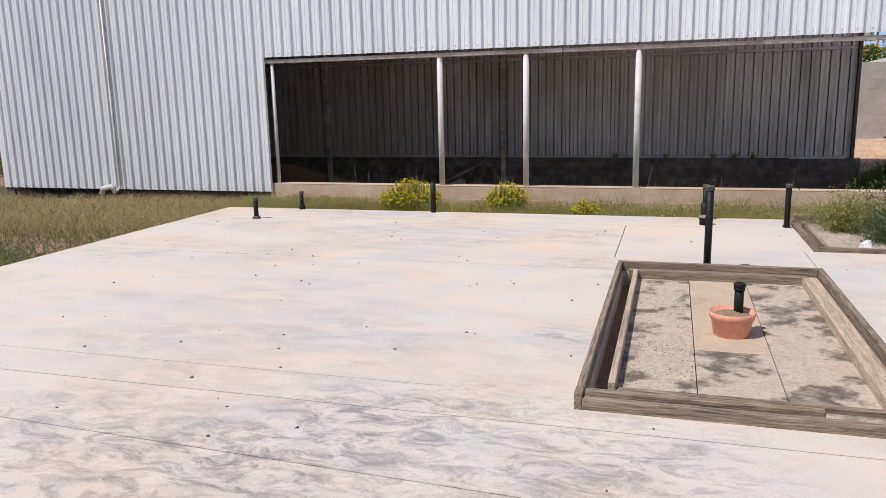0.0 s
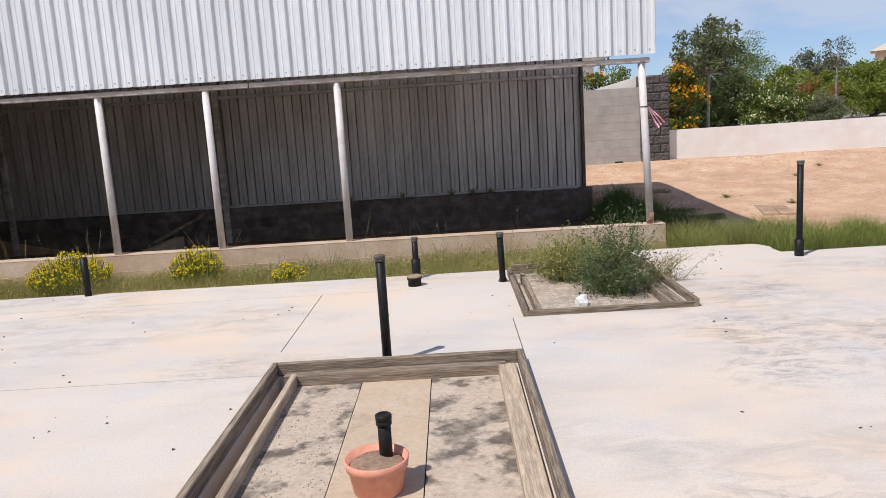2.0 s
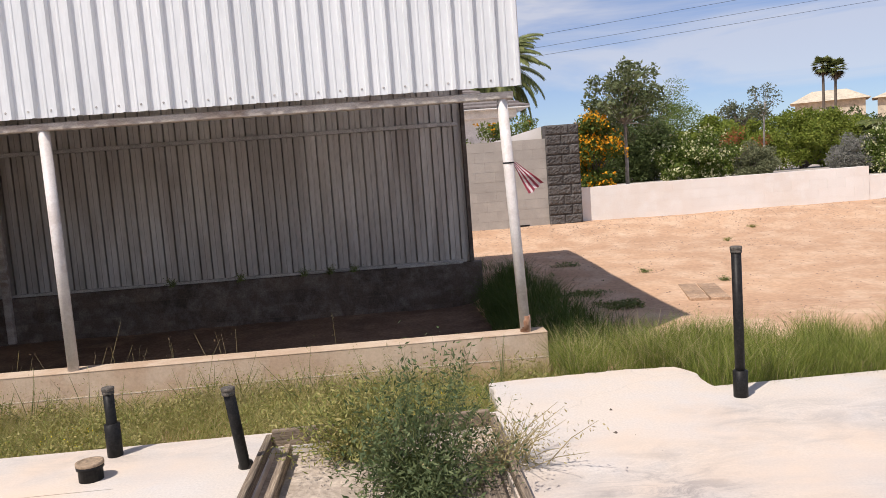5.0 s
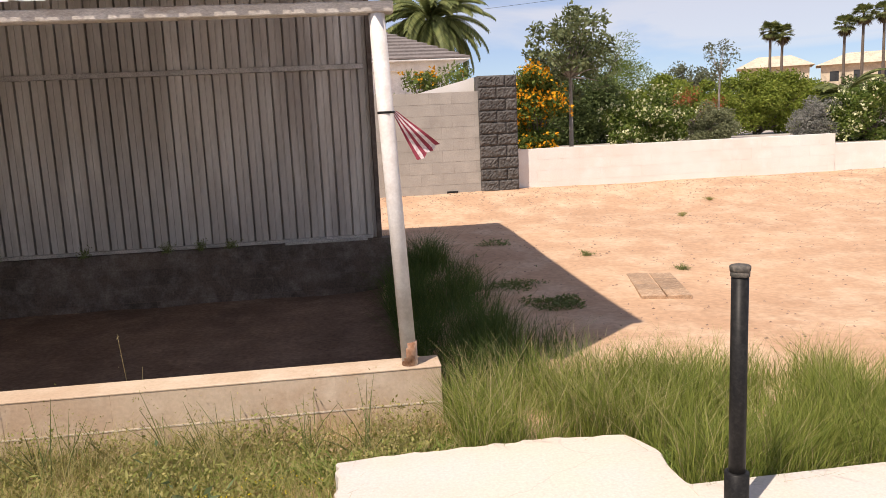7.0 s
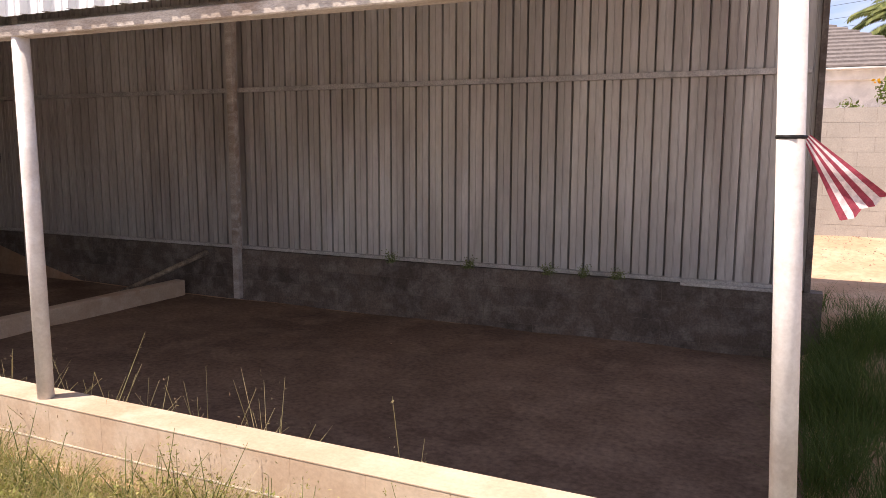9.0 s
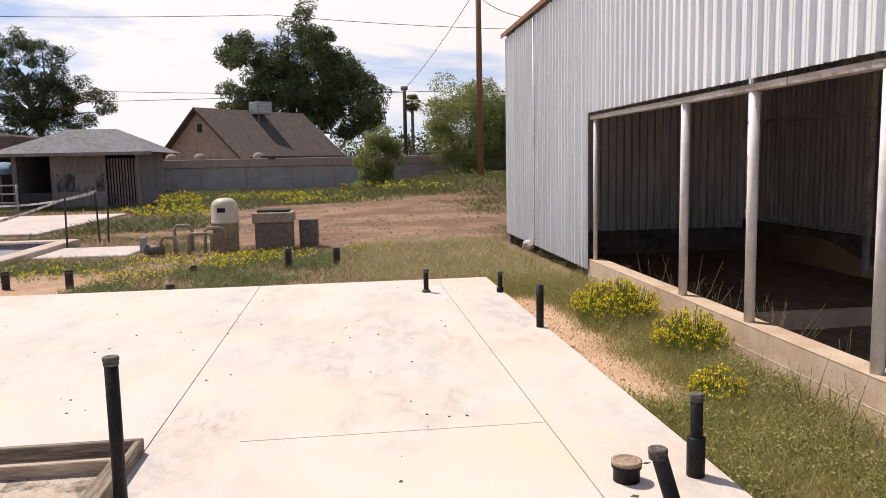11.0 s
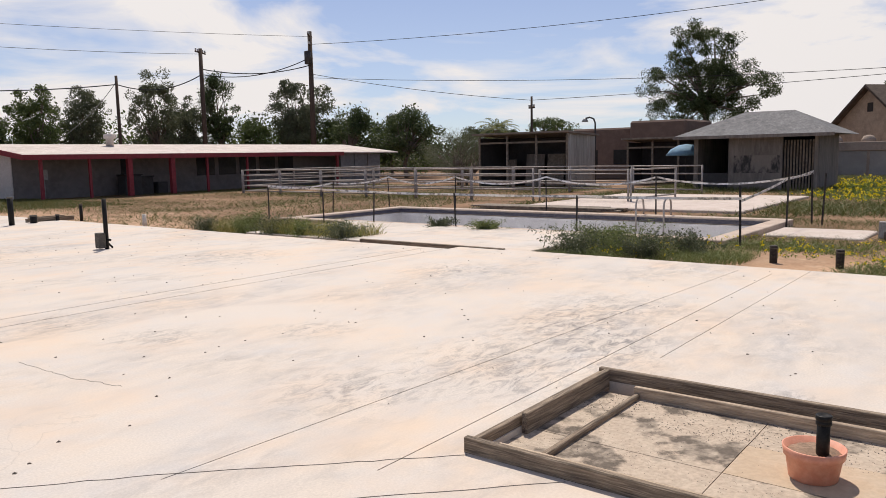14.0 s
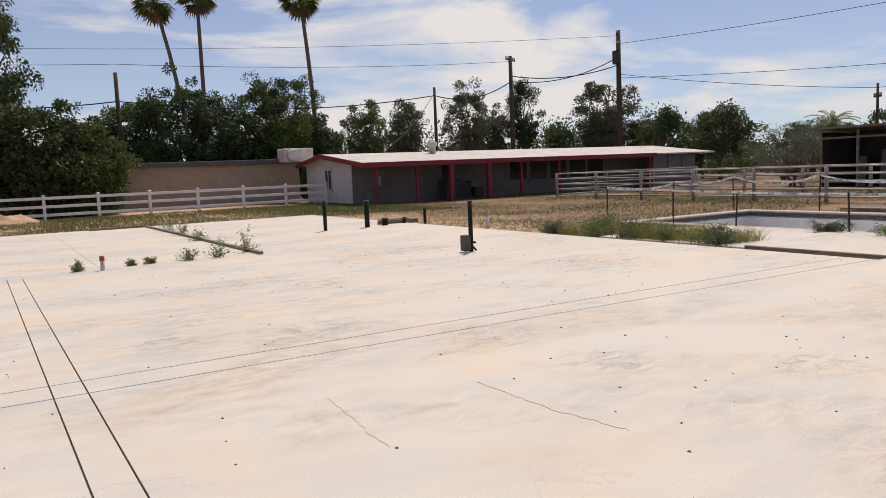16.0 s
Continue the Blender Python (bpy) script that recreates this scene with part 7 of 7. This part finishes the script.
tree("eucalyptus", 4.4, -38.8, -0.2, "tall dark tree with hanging foliage", [(0, 0, 8.3, 1.6, 1.6, 3.2), (-0.6, 0, 6.6, 1.2, 1.2, 1.4)], L_DARK, 46, 0.6, 150, 0.2, 0.2, seed=130, fork=0.55, droop=1.2)
for k, (px, py, pt, ln) in enumerate(((-8.6, -55.0, 14.9, (0.12, -0.05)), (-9.9, -55.4, 15.6, (0, 0)), (-17.2, -50.8, 15.0, (0.045, -0.02)))):
    fan_palm(px, py, pt, -0.3, 0.17, 1.75, 140 + k, ln)


def far_woods(name, label, arc, mat, seed, n=150, tall=1.0):
    """A far belt of tree crowns in one mesh: (centre x, y, radius, from, to) in degrees."""
    rng = np.random.default_rng(seed)
    cx, cy, R, a0, a1 = arc
    P = []
    for k in range(n):
        a = math.radians(rng.uniform(a0, a1))
        r = R * rng.uniform(0.95, 1.15)
        h = rng.uniform(2.2, 4.2) * (1.35 if rng.random() < 0.2 else 1) * tall
        c = (cx + r * math.cos(a), cy + r * math.sin(a), h * 0.5 - 0.3)
        P.append(in_clump(rng, c, 2.3, 420, h / 4.2))
    v, q = leaf_quads(rng, np.concatenate(P), 0.29, 0.55)
    tagged(new(name, fast_mesh(name, v, q, mat)), label, "woods", kind="stuff")


far_woods("far_woods", "dark belt of trees beyond the yards", (0, 0, 84, 160, 275), L_DARK, 301, 230)
far_woods("far_woods", "olive belt of desert trees beyond the yards", (0, 0, 76, 150, 250), L_GREY, 302, 90)
far_woods("far_woods", "belt of green garden trees beyond the white wall", (5, 10, 78, 40, 100), L_MID, 303, 110)

far_woods("far_woods", "mixed green trees close behind the ranch house", (0, 0, 60, 217, 262), L_MID, 304, 64, 1.6)


# ---- grass and weeds ----
def blades(name, label, category, mat, area, n, h, w=0.006, lean=0.35, seed=1, keep=None, sink=0.02, z_of=ground_z, segs=2):
    """Blades of grass over a rectangle; keep(x, y) gives the chance that a blade stands there and its height factor."""
    rng = np.random.default_rng(seed)
    xs, ys = rng.uniform(area[0], area[1], n), rng.uniform(area[2], area[3], n)
    V = []
    hs = h * rng.uniform(0.35, 1.15, n)
    az = rng.uniform(0, 2 * np.pi, n)
    ln = rng.normal(0, lean, (n, 2))
    rr = rng.random(n)
    for i in range(n):
        k = keep(xs[i], ys[i]) if keep else 1.0
        if rr[i] > k:
            continue
        x, y = xs[i], ys[i]
        hh = hs[i] * min(1.0, 0.45 + k)
        c, s = math.cos(az[i]) * w * 0.5, math.sin(az[i]) * w * 0.5
        z = z_of(x, y) - sink
        mx, my, mz = x + ln[i, 0] * hh * 0.35, y + ln[i, 1] * hh * 0.35, z + hh * 0.6
        tx, ty, tz = x + ln[i, 0] * hh, y + ln[i, 1] * hh, z + hh
        if segs == 1:
            V += [(x - c, y - s, z), (x + c, y + s, z), (tx + c * 0.3, ty + s * 0.3, tz), (tx - c * 0.3, ty - s * 0.3, tz)]
            continue
        V += [(x - c, y - s, z), (x + c, y + s, z), (mx + c * 0.8, my + s * 0.8, mz), (mx - c * 0.8, my - s * 0.8, mz),
              (mx - c * 0.8, my - s * 0.8, mz), (mx + c * 0.8, my + s * 0.8, mz), (tx + c * 0.15, ty + s * 0.15, tz), (tx - c * 0.15, ty - s * 0.15, tz)]
    me = fast_mesh(name, np.array(V), np.arange(len(V)).reshape(-1, 4), mat)
    return tagged(new(name, me), label, category, kind="stuff")


def nz(x, y, s, o=0):
    return noise.noise(Vector((x * s, y * s, o)))


def strip_keep(x, y):
    if y > 11.98 or (3.36 < x < 4.83 and y < 11.34):
        return 0
    bare = step(-5.2, -4.4, x) * (1 - step(-1.0, 0.0, x)) * (1 - step(10.95, 11.45, y + 0.15 * nz(x, y, 1.5)))
    return max(0.0, (0.75 + 0.5 * nz(x, y, 1.1, 3)) * (1 - 0.93 * bare))


blades("dry_weeds", "dry olive weeds between slab and barn", "grass", M_GRASS, (-6.2, 3.95, 10.64, 11.98), 90000, 0.17, 0.0032, 0.6, 1, lambda x, y: strip_keep(x, y) * (1 - 0.25 * step(1.8, 2.6, x)))
blades("straw_weeds", "straw coloured dead weeds by the stem wall", "grass", M_STRAW, (-6.0, 3.9, 10.66, 11.98), 30000, 0.24, 0.0025, 0.6, 2, lambda x, y: strip_keep(x, y) * (0.35 + 0.6 * step(11.2, 11.8, y)))
blades("low_green_weeds", "low fresh green weeds at the slab edge", "grass", M_GREEN, (-1.0, 3.95, 10.64, 11.9), 20000, 0.07, 0.008, 1.0, 3, lambda x, y: strip_keep(x, y) * (0.3 + nz(x, y, 1.7, 9)) * (1.3 if x > 0.5 else 0.5))


def ground_cover(name, label, mat, area, n, h, leaf, keep, seed):
    """Tiny leaves of creeping weeds close to the ground."""
    rng = np.random.default_rng(seed)
    P = []
    while len(P) < n:
        x, y = rng.uniform(area[0], area[1]), rng.uniform(area[2], area[3])
        k = keep(x, y)
        if rng.random() < k:
            P.append((x, y, ground_z(x, y) + h * rng.random() ** 1.5 * min(1.0, 0.3 + k)))
    v, q = leaf_quads(rng, np.array(P), leaf, 0.5)
    tagged(new(name, fast_mesh(name, v, q, mat)), label, "weeds", kind="stuff")


ground_cover("creeping_weeds", "olive creeping weeds between slab and barn", M_GRASS, (-5.9, 3.95, 10.64, 11.98), 42000, 0.2, 0.022, lambda x, y: strip_keep(x, y) * max(0.05, 0.55 + 1.5 * nz(x, y, 2.6, 31)), 41)
ground_cover("creeping_weeds", "fresh green creeping weeds by the slab edge", M_GREEN, (-1.5, 3.95, 10.64, 11.9), 17000, 0.08, 0.022, lambda x, y: max(0.0, strip_keep(x, y) * (0.25 + nz(x, y, 1.5, 6))), 42)
ground_cover("creeping_weeds", "yellow flecks among the creeping weeds", M_YELLOW, (-2.0, 3.4, 10.8, 11.9), 1500, 0.2, 0.012, lambda x, y: max(0.0, strip_keep(x, y) * (nz(x, y, 1.3, 16))), 43)


M_DEAD = leafy("dead_weed_leaf", (0.16, 0.11, 0.065), (0.26, 0.19, 0.11))
M_BROAD = leafy("broad_weed_leaf", (0.12, 0.19, 0.035), (0.26, 0.32, 0.08))
# Grass green deepened so the blades carry the barn's shade in their colour.
M_SHADEGRASS = leafy("shade_darkened_blade", (0.045, 0.085, 0.016), (0.12, 0.165, 0.04))


def tall_keep(x, y):
    if y < 10.74 or (x < 4.84 and y < 11.36) or (x < 3.97 and y < 12.22):
        return 0
    sun_side = (1 - step(11.95, 12.5, y + 0.25 * nz(x, y, 0.9, 4))) * (1 if x > 3.97 else 0)
    if 6.3 < x < 6.85:
        sun_side *= 0.35
    shade = (1 - step(4.45, 5.15, x + 0.3 * nz(x, y, 0.8, 5) + (y - 12.5) * 0.04)) * step(12.2, 12.6, y) * (1 - step(16.6, 18.2, y))
    return max(sun_side, shade * 0.9) * max(0.0, min(1.0, 0.58 + 1.4 * nz(x, y, 2.6, 11) + 0.4 * nz(x, y, 7.0, 12)))


blades("tall_grass", "tall fresh green grass at the barn corner", "grass", M_GREEN, (3.9, 10.4, 10.7, 12.9), 130000, 0.37, 0.0032, 0.38, 4, lambda x, y: tall_keep(x, y) * (1 - step(12.2, 12.8, y)))
blades("lush_grass", "grass beside the barn end, coloured dark for the barn's shade", "grass", M_SHADEGRASS, (3.9, 6.2, 12.1, 18.2), 70000, 0.40, 0.0045, 0.5, 14, lambda x, y: tall_keep(x, y) * step(12.1, 12.6, y))
blades("tall_dry_grass", "straw tips among the tall grass", "grass", M_STRAW, (3.9, 10.4, 10.7, 13.0), 30000, 0.42, 0.003, 0.5, 5, lambda x, y: tall_keep(x, y) * (0.9 if x < 5.0 else 0.45))
blades("leafy_weeds", "low leafy weeds with the grass at the slab edge", "weeds", M_WEED, (4.85, 9.0, 10.74, 11.5), 12000, 0.09, 0.018, 1.1, 6, lambda x, y: 0.7 + nz(x, y, 2, 5))
blades("leafy_weeds", "low leafy weeds crowding the slab tongue", "weeds", M_BROAD, (3.0, 5.1, 10.66, 11.62), 7000, 0.09, 0.02, 1.0, 26, lambda x, y: 0 if 3.42 < x < 4.77 and y < 11.30 else max(0.0, 0.6 + 1.3 * nz(x, y, 3, 5)))


def yard_keep(x, y):
    if x > -5.74 and y < 10.66:
        return 0
    if y > 11.9 and x > -11.6:
        return 0
    if -13.3 < x < -11.0 and 2.3 < y < 4.5:
        return 0
    d = 0.62 + 0.9 * nz(x, y, 0.45, 1)
    d += 0.7 * step(-9.5, -6.5, x) * step(4.5, 7.5, y)
    d -= 1.1 * step(-11.5, -13.5, x) * step(4.8, 6, y) * (1 - step(11.0, 13.5, y))
    d -= 0.8 * step(-9.5, -7.5, x) * (1 - step(4.2, 5.2, y)) * step(2.2, 3.2, y)
    return max(0.0, min(1.0, d))


blades("yard_grass", "olive dry grass over the yard", "grass", M_DULL, (-16, -5.7, 0.3, 14), 90000, 0.14, 0.008, 1.2, 7, yard_keep, segs=1)
blades("yard_straw", "straw grass along the barn end", "grass", M_STRAW, (-13, -5.2, 8.5, 12), 34000, 0.2, 0.005, 0.9, 8, lambda x, y: yard_keep(x, y) if y > 9 else 0.5 * yard_keep(x, y))
blades("yard_green", "low green weeds in the yard", "weeds", M_WEED, (-11, -5.72, 0.3, 8.5), 48000, 0.10, 0.014, 1.2, 9, lambda x, y: yard_keep(x, y) * (0.55 + 1.2 * nz(x, y, 0.8, 8)))

blades("edge_grass", "tall olive grass along the slab edge by the pool", "grass", M_GRASS, (-6.9, -5.76, -9.0, -3.9), 16000, 0.42, 0.008, 0.4, 15, lambda x, y: max(0.0, 0.35 + 1.6 * nz(x, y, 0.9, 17)))
blades("edge_grass", "low green grass at the slab edge by the pool", "grass", M_WEED, (-8.9, -5.78, 0.3, 3.4), 16000, 0.16, 0.008, 0.8, 16, lambda x, y: max(0.0, 0.5 + 1.3 * nz(x, y, 0.9, 19)))


def far_keep(x, y):
    wx, wy = x + 2.6 * nz(x, y, 0.33, 41), y + 2.6 * nz(x, y, 0.33, 47)
    bare = step(-31, -27, wx) * (1 - step(-15.5, -12.5, wx)) * step(3.2, 6.0, wy) * (1 - step(11.0, 15.0, wy))
    if -25.7 < x < -17.0 and -7.1 < y < 0.6:
        return 0
    if -15 < x < -9 and -10.5 < y < 2.6:
        return 0
    return max(0.0, 0.45 + 0.4 * step(-26, -31, x) + 0.7 * nz(x, y, 0.22, 2) - 1.05 * bare)


blades("far_grass", "rough olive grass towards the boundary", "grass", M_DULL, (-49, -15, -8, 26), 210000, 0.2, 0.032, 1.3, 10, far_keep, segs=1)
blades("corral_grass", "dry grass about the corral", "grass", M_DULL, (-31, -5.9, -30, -10), 110000, 0.13, 0.024, 1.2, 11, lambda x, y: far_keep(x, y) * (0.75 if y < -13 and x > -19 else 0.9), segs=1)
blades("fence_grass", "mown green and yellow grass by the rail fence", "grass", M_DULL, (-12, 14, -33.5, -22.3), 52000, 0.10, 0.03, 0.7, 12, segs=1)


def flower_patch(x, y, r, n, h, seed, label="patch of small yellow wildflowers", leaf=0.012, green=0.5):
    rng = np.random.default_rng(seed)
    t = thing("yellow_wildflowers", (x, y, ground_z(x, y)), label, "wildflowers", "yellow wildflowers")
    a, k = rng.uniform(0, 2 * np.pi, n), np.sqrt(rng.random(n)) * r
    top = h * rng.uniform(0.55, 1.1, n) * (1 - 0.45 * (k / r) ** 2)
    px, py = np.cos(a) * k, np.sin(a) * k
    V = []
    for i in range(n):
        c, s = 0.002, 0.002
        V += [(px[i] * 0.7 - c, py[i] * 0.7 - s, -0.03), (px[i] * 0.7 + c, py[i] * 0.7 + s, -0.03), (px[i] + c, py[i] + s, top[i]), (px[i] - c, py[i] - s, top[i])]
    tagged(part("stalk", fast_mesh("stalk", np.array(V), np.arange(len(V)).reshape(-1, 4), M_GREEN), None, t), kind="stuff")
    m = int(n * green * 6)
    j = rng.integers(n, size=m)
    u = rng.uniform(0.15, 1.0, m)
    pts = np.stack([px[j] * (0.7 + 0.3 * u), py[j] * (0.7 + 0.3 * u), top[j] * u], 1) + rng.normal(size=(m, 3)) * leaf
    v, q = leaf_quads(rng, pts, leaf * 2.4, 0.35)
    tagged(part("foliage", fast_mesh("foliage", v, q, M_BROAD), None, t), kind="stuff")
    pts = np.repeat(np.stack([px, py, top], 1), 5, 0) + rng.normal(size=(n * 5, 3)) * leaf * 0.55
    v, q = leaf_quads(rng, pts, leaf * 1.3, 0.9)
    tagged(part("blossom", fast_mesh("blossom", v, q, M_YELLOW), None, t), kind="stuff")


flower_patch(-3.2, 11.55, 0.48, 640, 0.46, 1, "tall yellow wildflower clump by the stem wall")
flower_patch(-1.75, 11.7, 0.34, 380, 0.42, 2, "yellow wildflower clump by a barn post")
flower_patch(-0.55, 11.35, 0.22, 130, 0.26, 3)
flower_patch(6.9, 11.1, 0.22, 120, 0.28, 4)
flower_patch(7.4, 11.2, 0.3, 120, 0.3, 5)
rnd = random.Random(3)
for k, (x, y, r, n, h, lf) in enumerate(((-8.9, 6.3, 0.7, 300, 0.2, 0.02), (-9.6, 5.2, 0.6, 180, 0.16, 0.02), (-9.2, 3.0, 0.8, 130, 0.18, 0.02), (-9.9, 7.4, 0.6, 260, 0.2, 0.02), (-10.5, 9.2, 0.5, 120, 0.2, 0.02),
                                         (-26.5, 1.6, 1.5, 300, 0.3, 0.045), (-29.0, 1.6, 0.7, 330, 0.7, 0.045), (-24, 2.4, 1.0, 150, 0.25, 0.045), (-36, 7.5, 3.0, 330, 0.3, 0.055), (-39, 12, 3.0, 160, 0.3, 0.055), (-37, 4.0, 2.0, 260, 0.3, 0.055), (-42, 17.5, 2.6, 110, 0.3, 0.055),
                                         (-7.4, 1.6, 0.7, 200, 0.2, 0.02), (-8.4, 4.0, 0.5, 120, 0.15, 0.02), (-9.3, 6.9, 0.6, 240, 0.2, 0.022), (-7.6, 5.4, 0.5, 160, 0.15, 0.022), (-31.5, 7.5, 1.8, 260, 0.25, 0.05), (-33.5, 12.5, 1.8, 200, 0.25, 0.05))):
    flower_patch(x, y, r * 1.4, int(n * 0.3), h, 20 + k, leaf=lf, green=1.3)


def weed_bush(name, x, y, z, r, h, n, label, mat, seed, leaf=0.03, stems=26, dry=0, spread=0.08):
    """A sprawling weed: thin stems fanning from the root, set with small leaves."""
    rng = np.random.default_rng(seed)
    t = thing(name, (x, y, z), label, "weed", "weed clumps")
    bm = B()
    pts = []
    for k in range(stems):
        a, e = rng.uniform(0, 2 * math.pi), rng.uniform(0.12, 1.45)
        L = math.hypot(r * math.cos(e), h * math.sin(e)) * rng.uniform(0.6, 1.1)
        d = Vector((math.cos(a) * math.cos(e), math.sin(a) * math.cos(e), math.sin(e)))
        p0 = Vector((rng.normal() * r * 0.12, rng.normal() * r * 0.12, 0))
        p1 = p0 + d * L * 0.5 + Vector((0, 0, 0.06 * L))
        p2 = p0 + d * L
        tube(bm, p0, p1, 0.003, 0.0024, 4, caps=False)
        tube(bm, p1, p2, 0.0024, 0.001, 4, caps=False)
        for j in range(n // stems):
            u = rng.uniform(0.1, 1.0)
            b = p0.lerp(p1, u * 2) if u < 0.5 else p1.lerp(p2, u * 2 - 1)
            pts.append((b.x + rng.normal() * r * spread, b.y + rng.normal() * r * spread, max(0.005, b.z + rng.normal() * h * 0.07)))
    tagged(part("stalk", bm, M_STRAW if dry else M_WEED, t), kind="stuff")
    v, q = leaf_quads(rng, np.array(pts), leaf, 0.3)
    tagged(part("foliage", fast_mesh("foliage", v, q, mat), None, t), kind="stuff")
    return t


weed_bush("weedy_shrub", 2.80, 9.55, -0.05, 0.42, 0.78, 8000, "sprawling dark green weedy shrub growing in the small planter", L_BUSH, 1, 0.034, 110)
weed_bush("weedy_shrub", 2.45, 10.15, -0.05, 0.6, 0.5, 5500, "olive green weeds at the back of the small planter", M_GRASS, 2, 0.03, 70)
weed_bush("weedy_shrub", 3.25, 9.75, 0.0, 0.55, 0.22, 1600, "dry sprawling twigs over the planter edge", M_STRAW, 3, 0.022, 60, dry=1)
for k, (x, y, r, h) in enumerate(((-5.75, -8.6, 0.45, 0.35), (-5.95, -7.3, 0.55, 0.45), (-5.95, -6.3, 0.6, 0.5), (-6.0, -5.4, 0.5, 0.4), (-5.95, -4.25, 0.6, 0.42), (-6.4, -7.6, 0.6, 0.6),
                                  (-6.5, 0.7, 0.7, 0.38), (-7.3, 1.3, 0.8, 0.42), (-6.7, 1.9, 0.6, 0.36), (-7.9, 0.6, 0.6, 0.35), (-7.6, 2.4, 0.6, 0.3), (-8.8, -2.6, 0.4, 0.3), (-8.9, -4.0, 0.4, 0.25))):
    weed_bush("weed_clump", x, y, -0.12, r * 1.3, h * (0.72 if y > -3 else 0.95), 3000, "grey-green weed clump at the slab edge", M_WEED if k % 2 else L_GREY, 200 + k, 0.05, 34)
for k, (x, y, r, h) in enumerate(((0.55, -18.6, 0.5, 0.5), (0.6, -16.5, 0.4, 0.5), (0.75, -14.2, 0.35, 0.35), (1.4, -9.75, 0.35, 0.38), (1.95, -9.7, 0.3, 0.25), (2.64, -9.75, 0.16, 0.14), (0.7, -10.3, 0.2, 0.5), (3.0, -9.7, 0.14, 0.12), (3.9, -9.5, 0.15, 0.2))):
    weed_bush("weed_clump", x, y, 0.0, r, h, 420, "small green weed growing from a slab joint", M_WEED, 230 + k, 0.05, 16)
for k, (x, y, h) in enumerate(((1.95, 11.6, 0.62), (2.7, 11.85, 0.5), (3.2, 11.9, 0.45), (1.2, 11.9, 0.4), (0.5, 11.8, 0.35), (-0.9, 11.9, 0.35), (2.2, 12.4, 0.9), (1.0, 12.4, 0.85), (-2.2, 12.4, 0.8), (-0.6, 12.45, 0.8))):
    weed_bush("mustard_weed", x, y, ground_z(x, y), 0.2, h, 170, "thin branching weed by the stem wall", M_STRAW if y > 12 else M_GRASS, 250 + k, 0.02, 7, dry=int(y > 12))
for k, (x, y) in enumerate(((6.35, 16.6), (7.1, 15.6), (8.6, 18.8), (9.6, 19.9))):
    weed_bush("weed_clump", x, y, ground_z(x, y), 0.12, 0.05, 260, "flat green weed in the dirt lot", M_WEED if k < 2 else M_GRASS, 270 + k, 0.022, 14, spread=0.2)
ground_cover("creeping_weeds", "flat green weeds in the barn's shade", M_WEED, (4.7, 5.6, 14.4, 17.6), 2200, 0.07, 0.03, lambda x, y: max(0.0, 2.2 * nz(x, y, 1.4, 21) - 0.25), 44)
for k, x in enumerate((-0.6, 0.4, 1.35, 1.75, 2.1)):
    weed_bush("weed_clump", x, BY1 - 0.16, 0.172, 0.14, 0.14, 160, "small green weed on the back stem wall", M_WEED, 290 + k, 0.03, 20)
rnd = random.Random(77)
for k in range(22):
    x = -0.8 + k * 0.2 + rnd.uniform(-0.08, 0.08)
    weed_bush("mustard_weed", x, rnd.uniform(11.68, 11.9), ground_z(x, 11.8), 0.2, rnd.uniform(0.28, 0.46), 460, "thin branching weed by the stem wall", M_STRAW if k % 3 == 0 else M_GRASS, 320 + k, 0.016, 14, spread=0.16)
# dead branching weeds standing inside the bay behind the stem wall
rnd = random.Random(91)
for k in range(16):
    x = -4.2 + k * 0.36 + rnd.uniform(-0.15, 0.15)
    y = rnd.uniform(12.36, 12.6)
    weed_bush("dead_weed", x, y, -0.5, 0.4, rnd.uniform(0.8, 1.0), 260, "dead brown branching weed behind the stem wall", M_DEAD, 350 + k, 0.02, 26, dry=1, spread=0.05)
# pale stone in the small planter
t = thing("white_stone", (2.42, 9.15, -0.05), "pale broken lump of plaster in the small planter", "stone")
bm = B()
bmesh.ops.create_icosphere(bm, subdivisions=2, radius=0.06)
for v in bm.verts:
    v.co *= 1 + 0.35 * noise.noise(v.co * 25)
    v.co.z = v.co.z * 1.1 + 0.03
part("lump", bm, M_WHITESTUCCO, t)
